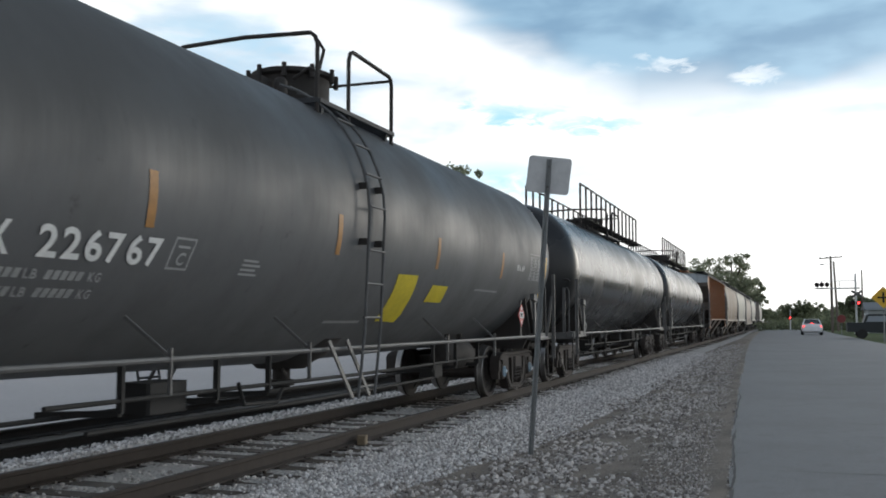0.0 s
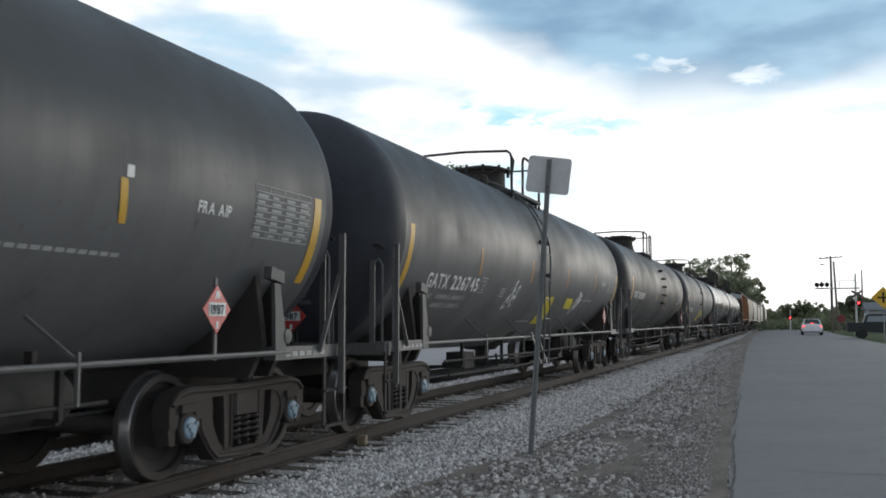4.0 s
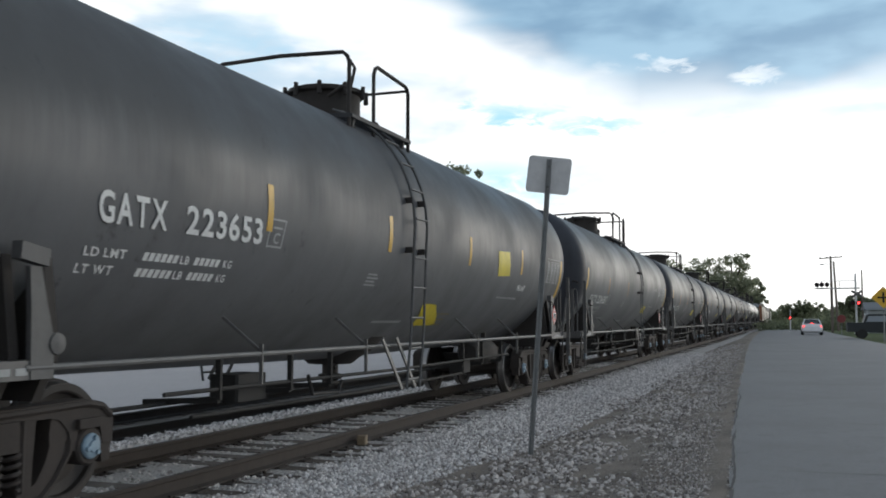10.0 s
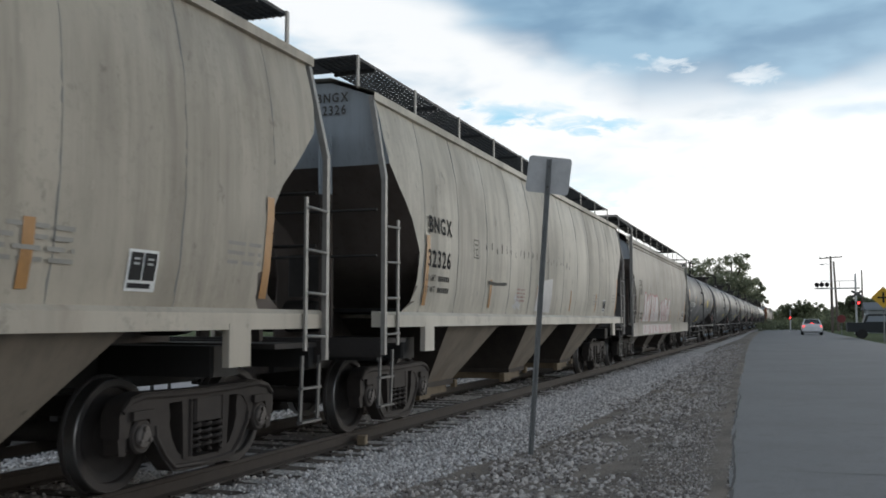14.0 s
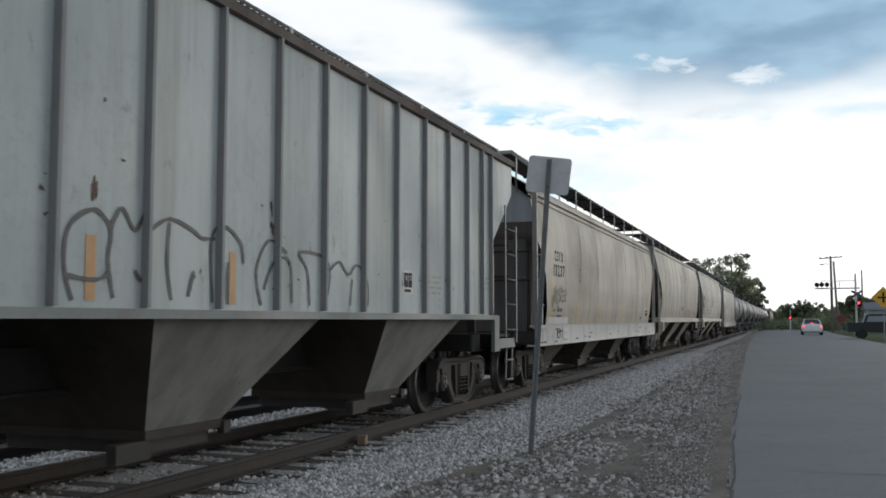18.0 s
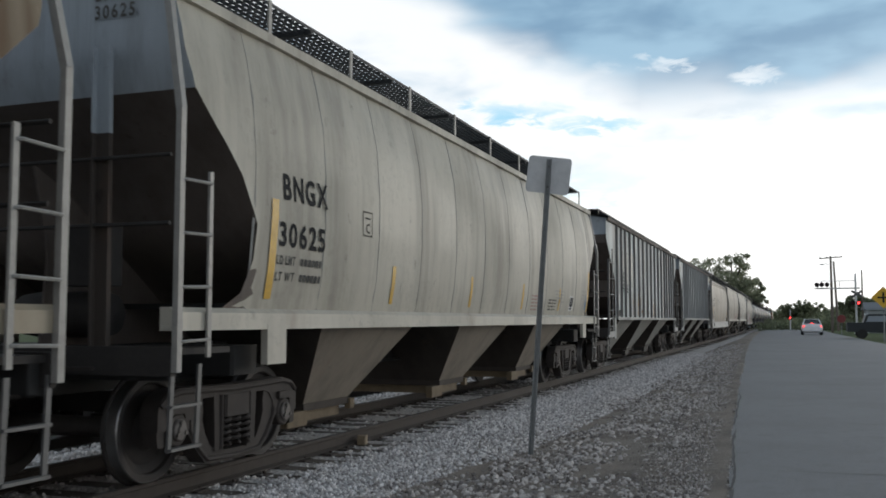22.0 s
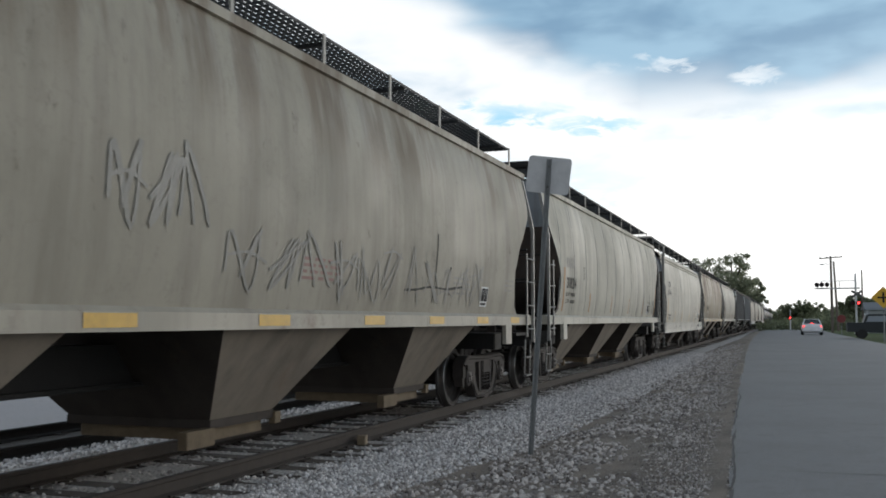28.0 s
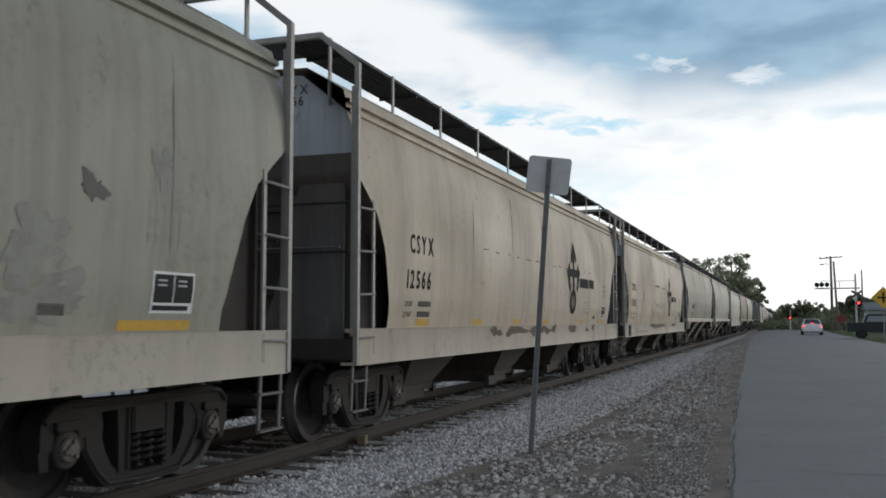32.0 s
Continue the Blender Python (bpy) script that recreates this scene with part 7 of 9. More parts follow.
    for kind2, *q in art[1:]:
        if kind2 == "scribble":
            scribble(car, M[q[0]], q[1], q[2], q[3], q[4], skin, seed + len(q), q[5], q[6], "spray-painted graffiti", round_=len(q) > 7)
        elif kind2 == "fat":
            low = interp(p["w"], p["w"][0][0]) + 0.09
            fat_letters(car, skin, p["sill"], lambda z: low, M["graf_white"], M["graf_red"])
        elif kind2 == "loops":
            for k, pts in enumerate(LOOPS[q[0]]):
                ribbon(car, "graffiti", curve_through(pts, 7), 0.026 if q[0] == "round" else 0.032, skin, M["graf_dark"], "dark spray-painted line", random.Random(k))
        elif kind2 == "line":
            ribbon(car, "scrape_wear", curve_through(q[0], 8), q[1], skin, M["ink_worn"], "long dark scrape", rng, 0.007)
        elif kind2 == "stain":
            for k, (y, z, w, h, mt) in enumerate(q[0]):
                blob(car, "stain", y, z, w, h, skin, M[mt], "uneven stain", seed * 31 + k)
        elif kind2 == "patch":
            decal(car, "paint_patch", q[0], skin, M[q[1]], q[2], 0.0025 if kind == "ribbed" else 0.006)
        elif kind2 == "sillmarks":
            w = interp(p["w"], p["w"][0][0]) + 0.09
            bars(car, [(rng.uniform(-7, 7), p["sill"][0] + rng.uniform(0.05, 0.25), rng.uniform(0.06, 0.5), rng.uniform(0.018, 0.035)) for _ in range(14)], lambda z: w, M[q[0]], "scuffs on the sill", "sill_wear", 0.006)
        elif kind2 == "sillplates":
            # riveted plates and stencils at the trailing end of the sill
            w = interp(p["w"], p["w"][0][0]) + 0.09
            a = p["sill"][0]
            bars(car, [(-hl + 0.12 + 0.09 * i, a + 0.05, 0.07, 0.035) for i in range(7)] + [(-hl + 1.42, a + 0.05, 0.2, 0.03), (-hl + 1.45, a + 0.29, 0.16, 0.025)], lambda z: w, M["ink_worn"], "small dark stencils on the sill", "stencil", 0.006)

            def frame_plate(g):
                for dy, dz, sy, sz in ((0, 0.09, 0.2, 0.016), (0, -0.09, 0.2, 0.016), (-0.1, 0, 0.016, 0.19), (0.1, 0, 0.016, 0.19), (0.0, 0.02, 0.1, 0.012)):
                    g.box((w + 0.006, -hl + 1.75 + dy, a + 0.22 + dz), (0.014, sy, sz))
            part("routing_frame", shared("routing_frame", frame_plate, M["under"]), car, "small dark routing card frame")

            def oval(g):
                ring = [(-hl + 2.32 + 0.26 * math.copysign(abs(math.cos(q)) ** 0.6, math.cos(q)), a + 0.21 + 0.12 * math.copysign(abs(math.sin(q)) ** 0.6, math.sin(q))) for q in [math.pi * i / 12 for i in range(24)]]
                g.prism(ring, "x", w - 0.002, w + 0.012)
            part("sill_plate", shared("sill_plate", oval, sill), car, "rounded plate on the sill")
            bars(car, [(-hl + 2.2, a + 0.22, 0.03, 0.03), (-hl + 2.42, a + 0.22, 0.03, 0.03), (-hl + 2.14, a + 0.085, 0.36, 0.012)], lambda z: w, M["ink_worn"], "bolt holes in the plate", "bolt_hole", 0.014)
        elif kind2 == "sillstrips":
            w = interp(p["w"], p["w"][0][0]) + 0.08
            for y in (-7.6, -5.2, -3.2, -1.0, 1.2, 3.2, 5.2, 7.0):
                decal(car, "reflective_strip", [(y, p["sill"][0] + 0.03), (y + 0.55, p["sill"][0] + 0.03), (y + 0.55, p["sill"][1] - 0.05), (y, p["sill"][1] - 0.05)], lambda z: w, M["yellow"], "yellow strip on the sill")
        elif kind2 == "words":
            w = interp(p["w"], p["w"][0][0]) + 0.085
            bars(car, small_words(rng, q[0], q[1], q[2], q[3], 0.03, 0.062), skin if q[1] > p["sill"][1] else (lambda z: w), M[q[4]], "small worn stencil lines")
        elif kind2 == "dashes":
            bars(car, [(q[0] + i * q[2] + rng.uniform(-0.05, 0.05), q[1] + rng.uniform(-0.02, 0.02), rng.uniform(0.15, 0.42), rng.uniform(0.012, 0.022)) for i in range(q[3])], skin, M["ink_worn"], "row of dark scrapes", "scrape_wear")
        elif kind2 == "sideplate":
            def plate(g):
                g.box((1.558, 5.87, 1.60), (0.03, 0.40, 0.11))
                g.box((1.575, 5.87, 1.60), (0.012, 0.30, 0.05))
            part("data_plate", shared("side_plate", plate, M["rod"]), car, "small grey plate on the side")
        elif kind2 == "stirrup":
            # foothold with its shadow as a flat dark bar, and stencils on the sill
            w = interp(p["w"], p["w"][0][0]) + 0.09
            for dy in (-0.13, 0.13):
                def cheek(g, dy=dy):
                    g.box((w + 0.012, -7.33 + dy, 1.07), (0.03, 0.025, 0.30))
                part("foothold_cheek", shared(("cheek", dy), cheek, M["under"]), car)
            for dz in (0.0, 0.14):
                def tread(g, dz=dz):
                    g.tube([(w + 0.005, -7.46, 0.98 + dz), (w + 0.045, -7.44, 0.98 + dz), (w + 0.045, -7.22, 0.98 + dz), (w + 0.005, -7.20, 0.98 + dz)], 0.012, 6)
                part("foothold", shared(("tread", dz), tread, M["white_rod"]), car, "pale bar foothold")
            bars(car, [(-7.33 - 0.11, 1.14, 0.22, 0.07)], lambda z: w, M["panel_black"], "dark recess in the sill", "recess", 0.005)
            bars(car, [(-6.05 + 0.05 * i, 1.10, 0.035, 0.030) for i in range(6)] + [(-6.05 + 0.05 * i, 1.01, 0.035, 0.030) for i in range(7)] + [(-5.25 + 0.062 * i, 1.0, 0.045, 0.026) for i in range(26) if i % 7 != 6] + [(-7.02 + 0.055 * i, 0.965, 0.04, 0.026) for i in range(11) if i not in (5, 6)], lambda z: w, M["ink_worn"], "small dark stencils on the sill", "stencil", 0.006)
        elif kind2 == "greentag":
            w = interp(p["w"], p["w"][0][0]) + 0.09
            for k, pts in enumerate((((6.64, 1.10), (6.72, 1.17), (6.80, 1.08), (6.76, 1.0)), ((6.84, 1.16), (6.86, 1.02), (6.92, 0.97)), ((6.95, 0.98), (6.98, 1.16), (7.04, 1.02), (7.08, 1.17)), ((7.14, 1.0), (7.18, 1.19), (7.27, 1.17), (7.2, 1.08), (7.28, 1.0)))):
                ribbon(car, "graffiti", curve_through(pts, 6), 0.030, lambda z: w, M["graf_green"], "faded green spray tag", random.Random(k))
            bars(car, [(3.85 + 0.06 * i, 0.955, 0.045, 0.026) for i in range(17) if i % 6 != 5], lambda z: w, M["ink_worn"], "small dark stencils on the sill", "stencil", 0.006)

            def box_(g):
                g.box((w + 0.03, 5.64, 1.115), (0.06, 0.25, 0.075))
            part("data_plate", shared("sill_box", box_, M["rod"]), car, "small grey box on the sill")
            bars(car, [(5.52 + 0.16 * (i % 3) + 0.03 * (i // 3), 1.88 - 0.075 * (i // 3), 0.13, 0.035) for i in range(15)], skin, M["faint"], "rows of small worn stencils")
            for k in range(9):
                blob(car, "stain", 4.97 + 0.03 * math.sin(k * 2.1), 1.38 + 0.075 * k, 0.05, 0.07, skin, M["chip"], "column of worn marks", 600 + k)
            for k, (y, z, a, b) in enumerate(((4.90, 1.40, 0.10, 0.16), (5.02, 1.37, 0.12, 0.10), (5.14, 1.40, 0.09, 0.10), (4.2, 1.9, 0.16, 0.10), (4.45, 1.98, 0.10, 0.12), (4.62, 1.92, 0.08, 0.14), (5.28, 1.7, 0.06, 0.18), (4.55, 1.38, 0.22, 0.06))):
                blob(car, "stain", y, z, a, b, skin, M["chip"], "brownish worn mark", 640 + k)
        elif kind2 == "runs":
            for i, y in enumerate(q[0]):
                blob(car, "rust_run", y, 1.78 + 0.1 * (i % 3), 0.10, 0.55 - 0.1 * (i % 2), skin, M["rust_light"], "rust run down from a rib", seed * 7 + i)
        elif kind2 == "scratch":
            decal(car, "scratch", [(q[0], q[1]), (q[0] + 0.02, q[1]), (q[0] + 0.09, q[2]), (q[0] + 0.05, q[2])], skin, M["ink_worn"], "dark scratch")
        elif kind2 == "chips":
            for i in range(q[4]):
                blob(car, "chip", rng.uniform(q[0], q[1]), rng.triangular(q[2], q[3], q[2]), rng.uniform(0.012, 0.042), rng.uniform(0.012, 0.05), skin, M[q[5]], "", seed * 100 + i)
        elif kind2 == "flakes":
            w = interp(p["w"], p["w"][0][0]) + 0.09
            for i in range(q[2]):
                blob(car, "rust_flake", q[0] + (q[1] - q[0]) * (i + rng.random()) / q[2], rng.uniform(1.15, 1.21), q[3] * rng.uniform(0.16, 0.36), min(0.14, q[3] * rng.uniform(0.06, 0.10)), lambda z: w, M["rust"], "brown rust flake", seed * 50 + i, 0.006)
        elif kind2 == "emblem":
            emblem(car, q[0], q[1], skin)
        elif kind2 == "dents":
            bars(car, [(q[0] + i * q[2] + rng.uniform(-0.05, 0.05), q[1] + rng.uniform(-0.04, 0.04), rng.uniform(0.02, 0.055), rng.uniform(0.04, 0.15)) for i in range(q[3])], skin, M["ink_worn"], "row of dark scrapes", "scrape_wear")
    return car


def emblem(car, y, z, skin, k=0.73):
    """Dark arrow-cross over a ring, with two plain bars beside it."""
    g = Geo()

    def put(poly):
        g.add([(skin(z + b * k) + 0.012, y - 0.08 + a * k * 1.22, z + b * k) for a, b in poly], [tuple(range(len(poly)))])
    for i in range(24):
        a0, a1 = 2 * math.pi * i / 24, 2 * math.pi * (i + 1) / 24
        put([(0.17 * math.cos(a0), -0.35 + 0.2 * math.sin(a0)), (0.34 * math.cos(a0), -0.35 + 0.36 * math.sin(a0)), (0.34 * math.cos(a1), -0.35 + 0.36 * math.sin(a1)), (0.17 * math.cos(a1), -0.35 + 0.2 * math.sin(a1))])
    put([(-0.035, -0.53), (0.035, -0.53), (0.035, -0.17), (-0.035, -0.17)])
    part("emblem_ring", g.mesh("emblem_ring", M["ink"]), car, "dark ring of the emblem")
    g = Geo()
    put([(-0.10, -0.01), (0.10, -0.01), (0.10, 1.1), (-0.10, 1.1)])
    put([(-0.30, 0.95), (0.30, 0.95), (0.0, 1.42)])
    put([(-0.46, 0.38), (0.46, 0.38), (0.46, 0.60), (-0.46, 0.60)])
    for s in (-1, 1):
        put([(s * 0.40, 0.18), (s * 0.74, 0.5), (s * 0.40, 0.80)][::s])
        put([(s * 0.50, 0.30), (s * 0.64, 0.40), (s * 0.52, 0.06), (s * 0.36, -0.06), (s * 0.30, 0.06)][::-s])
        put([(s * 0.14, 0.97), (s * 0.30, 0.97), (s * 0.26, 0.78), (s * 0.16, 0.84)][::-s])
    part("emblem", g.mesh("emblem", M["ink"]), car, "dark arrow-cross and ring emblem")
    bars(car, [(y + 0.58 + i * 0.133, 2.09, 0.105, 0.205) for i in range(7)] + [(y + 1.62 + i * 0.135, 2.10, 0.108, 0.205) for i in range(4)], skin, M["ink"], "dark company name as bars", "company_name", 0.012)


M["seam"] = plain("dirty weld seam", (0.345, 0.33, 0.30), 0.6, 0.0, 0.5, 3.0)
M["gate"] = plain("ochre dusted gate", (0.24, 0.185, 0.12), 0.8, 0.0, 0.5, 6.0)

GREY = (0.305, 0.30, 0.285)
# reporting mark and number: y, z, height, length of each
MARKS = {
    21: (-6.79, 2.435, 0.20, 0.76, -6.82, 2.18, 0.205, 0.94, "ink_worn"),
    22: (-6.96, 2.51, 0.22, 0.92, -6.98, 2.065, 0.225, 0.92, "ink"),
    24: (-6.71, 2.55, 0.21, 0.82, -6.78, 2.25, 0.235, 1.04, "ink"),
    25: (-5.84, 2.50, 0.35, 0.40, -5.86, 2.20, 0.26, 0.43, "ink"),
    26: (-5.69, 2.47, 0.27, 0.33, -5.78, 2.17, 0.25, 0.42, "ink"),
    27: (-6.84, 2.48, 0.24, 0.93, -6.88, 2.05, 0.225, 0.95, "ink"),
    28: (-5.50, 2.45, 0.26, 0.98, -5.55, 1.925, 0.28, 1.65, "ink"),
    29: (-6.78, 2.67, 0.215, 0.86, -6.80, 2.355, 0.22, 0.99, "ink"),
    30: (-6.80, 2.48, 0.22, 0.90, -6.74, 2.05, 0.23, 1.0, "ink_worn"),
    31: (-5.45, 2.45, 0.26, 0.98, -5.48, 1.945, 0.21, 1.46, "ink"),
    32: (-6.70, 2.26, 0.21, 0.85, -6.73, 1.80, 0.21, 0.87, "ink"),
    33: (-6.64, 2.20, 0.235, 0.86, -6.71, 1.765, 0.23, 0.88, "ink"),
}
TANKS = [
    (10.44, ("226767", -6.66, 0.90, -5.56, 1.33, 1.79, 0.21), (0.152, 0.155, 0.159), 1, True, (("panel", [(0.63, 1.36), (1.31, 1.34), (1.08, 1.95), (0.41, 1.94)]), ("panel", [(1.74, 1.62), (2.41, 1.62), (2.35, 1.85), (1.73, 1.85)]))),
    (-7.35, ("286269", -6.72, 0.80, -5.74, 1.25, 2.07, 0.21), (0.066, 0.066, 0.067), 2, False, (("patch", [(-5.1, 1.52), (-1.4, 1.50), (-1.35, 2.08), (-4.5, 2.12)]), ("patch", [(3.27, 2.05), (3.84, 2.05), (3.84, 2.30), (3.27, 2.30)]))),
    (-25.2, ("226745", -6.64, 0.88, -5.64, 1.27, 1.82, 0.20), (0.152, 0.152, 0.155), 3, True, (("panel", [(0.53, 1.26), (1.43, 1.23), (0.83, 1.85), (0.16, 1.85)]), ("panel", [(2.2, 1.63), (2.93, 1.62), (2.7, 1.85), (2.06, 1.85)]), ("tag", -2.55, -1.95, 1.56, 2.02, 1), ("tag", 3.0, 3.55, 1.58, 2.0, 2))),
    (-42.87, ("226688", -6.60, 0.94, -5.52, 1.37, 1.79, 0.20), (0.152, 0.156, 0.160), 4, True, (("panel", [(2.45, 1.63), (3.2, 1.62), (3.1, 1.85), (2.4, 1.86)]),)),
    (-60.85, ("226713", -6.65, 0.94, -5.56, 1.22, 1.79, 0.21), (0.159, 0.161, 0.163), 5, True, (("panel", [(2.18, 1.61), (3.02, 1.63), (2.86, 1.91), (2.11, 1.89)]),)),
    (-78.75, ("226687", -6.70, 0.90, -5.66, 1.32, 1.81, 0.20), (0.183, 0.187, 0.189), 6, True, (("panel", [(2.66, 1.63), (3.43, 1.62), (3.2, 1.84), (2.54, 1.84)]),)),
    (-96.75, ("223653", -6.45, 0.80, -5.43, 1.19, 2.06, 0.22), (0.168, 0.171, 0.177), 7, True, (("panel", [(0.94, 1.13), (2.11, 1.10), (0.99, 1.59), (0.46, 1.60)]), ("panel", [(3.18, 2.09), (3.85, 2.12), (3.67, 2.52), (3.01, 2.49)]))),
]


def build_train():
    cars = []
    for u, marks, tone, seed, lad, extras in TANKS:
        fit = (-0.8, -0.80, 1.11, 0.22, 0.70) if seed in (4, 5, 6) else (-0.35, -0.86, 0.74, 0.52, 0.4) if seed == 2 else (-0.2, -1.45, -0.72, 1.18, -0.70) if seed == 7 else (0.2, -0.95, -0.13, 1.33, -0.72)
        cars.append((tank_car(u, marks, tone, seed, lad, "cap_blue", False, extras, fit), u))
    cars.append((tank_car(28.9, None, (0.02, 0.02, 0.021), 8, False, "cap_dark", True), 28.9))
    cars.append((tank_car(46.8, None, (0.022, 0.022, 0.024), 9, False, "cap_dark", True), 46.8))
    H = hopper_car
    L = []
    L.append((-114.83, "deep", GREY, 21, "pale grey rounded hopper car with white and red graffiti", "CSYX", "13052", dict(art=(None, ("fat",)), strips="orange")))
    L.append((-133.1, "slim", (0.385, 0.375, 0.35), 22, "pale grey panelled hopper car with discharge bays", "BNGX", "32326", dict(panels=12, art=(None, ("patch", [(-1.3, 1.54), (-0.11, 1.51), (-0.06, 2.18), (-1.22, 2.08)], "graf_white", "white paint-out patch"), ("stain", ((-2.6, 1.70, 0.30, 0.18, "graf_white"), (-2.45, 1.62, 0.25, 0.12, "graf_white"), (-2.68, 1.6, 0.2, 0.1, "graf_white"))), ("line", ((-4.32, 1.95), (-3.9, 1.94), (-3.3, 1.96)), 0.05), ("words", -2.64, 1.88, 0.5, 4, "graf_pink"), ("dents", -4.5, 2.45, 0.28, 22)), strips="orange", rough=0.55)))
    L.append((-151.4, "slim", (0.334, 0.315, 0.285), 23, "buff-grey panelled hopper car with a faded red tag", "", "", dict(panels=12, art=(None, ("scribble", "graf_rose", 2.05, 3.65, 1.52, 1.92, 0.040, 6, 1), ("stain", ((0.0, 1.9, 0.5, 0.10, "rust_light"), (0.15, 1.84, 0.4, 0.08, "rust_light"))), ("patch", [(-0.05, 1.57), (0.15, 1.57), (0.15, 1.75), (-0.05, 1.75)], "graf_white", "white stencil patch")), strips="orange")))
    L.append((-169.3, "deep", (0.35, 0.334, 0.304), 24, "cream-grey rounded hopper car with scrawled tag", "CSYX", "13237", dict(art=(None, ("loops", "spiky"), ("patch", [(-7.05, 1.30), (-5.24, 1.30), (-5.24, 1.43), (-7.05, 1.43)], "graf_white", "white painted band"), ("sillmarks", "ink_worn"), ("sillplates",)), sill_tone=(0.72, 0.755, 0.80))))
    L.append((-187.1, "ribbed", (0.34, 0.352, 0.343), 25, "blue-grey ribbed hopper car with dark graffiti", "two", "349704", dict(art=(None, ("loops", "tall"), ("patch", [(-4.28, 1.63), (-3.92, 1.63), (-3.92, 1.95), (-4.28, 1.95)], "yellow_pale", "pale yellow stencil panel"), ("stain", ((-6.20, 3.12, 0.09, 0.36, "rust"), (-6.17, 2.95, 0.05, 0.3, "rust_light"), (-6.37, 2.57, 0.08, 0.14, "rust"), (-6.19, 2.33, 0.12, 0.22, "rust"), (-6.18, 2.18, 0.07, 0.25, "rust_light"), (-7.9, 3.6, 0.16, 0.34, "rust_light"), (-2.13, 2.25, 0.05, 0.18, "rust"), (0.30, 2.55, 0.08, 0.25, "rust"), (0.2, 2.38, 0.05, 0.12, "rust"), (0.22, 2.2, 0.06, 0.12, "rust"))), ("chips", -5.0, 6.0, 1.6, 3.4, 46, "rust")), strips="orange", dirt=(0.2, 0.16, 0.12))))
    L.append((-204.93, "ribbed", (0.357, 0.366, 0.356), 26, "pale blue-grey ribbed hopper car with rust stains", "two", "349865", dict(art=(None, ("patch", [(-6.0, 2.35), (-3.3, 2.35), (-3.3, 3.35), (-6.0, 3.35)], "paintout", "fresh grey paint patch"), ("chips", -4.6, -1.2, 1.5, 2.2, 60, "rust"), ("chips", -1.0, 6.0, 1.5, 2.2, 20, "rust"), ("stain", ((-3.66, 1.85, 0.10, 0.55, "rust_light"), (-3.35, 1.84, 0.30, 0.50, "ochre"), (-3.40, 1.72, 0.16, 0.34, "rust_light"), (-2.70, 1.95, 0.20, 0.55, "ochre"), (-2.20, 2.7, 0.10, 0.85, "rust"), (-2.15, 1.9, 0.10, 0.5, "rust_light"), (-6.42, 2.85, 0.14, 0.42, "rust"), (-6.30, 2.0, 0.30, 0.18, "graf_white"), (5.4, 2.35, 0.07, 0.12, "yellow_pale"), (5.42, 2.15, 0.05, 0.10, "yellow_pale"), (5.62, 2.2, 0.06, 0.30, "yellow_pale"), (-1.75, 1.65, 0.5, 0.10, "rust_light"), (-0.6, 1.62, 0.5, 0.09, "rust_light"))), ("runs", (-4.45, -0.75, 1.1, 3.95)), ("sideplate",)), strips="orange", rust=0.35, dirt=(0.2, 0.15, 0.11))))
    L.append((-223.1, "slim", (0.327, 0.319, 0.293), 27, "pale grey panelled hopper car with yellow strips", "BNGX", "30625", dict(panels=12, art=(None, ("stain", ((7.12, 1.74, 0.20, 0.30, "graf_blue"), (7.08, 1.9, 0.14, 0.08, "graf_blue"))), ("words", 2.3, 1.8, 0.5, 5, "graf_pink"), ("words", 3.6, 1.75, 0.6, 4, "ink_worn")), strips="yellow")))
    L.append((-241.17, "slim", (0.222, 0.198, 0.160), 28, "rust-streaked tan-grey hopper car with yellow sill strips", "FURX", "854330", dict(panels=0, art=(None, ("sillstrips",), ("dents", -1.5, 2.2, 0.8, 5), ("stain", ((-6.66, 3.2, 0.16, 1.0, "rust_dark"), (-6.55, 2.55, 0.14, 0.7, "rust_dark"), (-6.62, 2.9, 0.22, 1.3, "rust_light"), (-6.6, 2.05, 0.07, 0.5, "rust_light")))), strips="", rust=1.0, rustcol=(0.125, 0.076, 0.041), streak=0.5, dirt=(0.17, 0.12, 0.08), top=2.2)))
    L.append((-258.8, "deep", (0.49, 0.49, 0.465), 29, "off-white rounded hopper car with dark number", "CSYX", "13464", dict(art=(None, ("scratch", -5.05, 1.71, 2.73), ("scratch", -3.4, 1.46, 2.37), ("scratch", -2.25, 2.13, 3.45), ("chips", -6.0, 4.0, 1.4, 2.2, 40, "chip"), ("greentag",), ("sillmarks", "ink_worn")), sill_tone=(0.80, 0.81, 0.80))))
    L.append((-276.9, "slim", (0.35, 0.346, 0.319), 30, "off-white panelled hopper car with a grey scrawl", "BNGX", "31824", dict(panels=12, art=(None, ("line", ((6.62, 2.0), (6.66, 1.7), (6.76, 1.62), (6.84, 1.75), (6.84, 2.0)), 0.04), ("line", ((6.95, 1.6), (6.94, 1.98), (7.12, 1.93), (7.18, 1.75), (7.05, 1.6), (6.92, 1.62)), 0.04), ("line", ((5.6, 1.62), (5.7, 1.98), (5.85, 1.65), (6.0, 1.98), (6.1, 1.64), (6.3, 1.8), (6.45, 1.98)), 0.035)), strips="orange")))
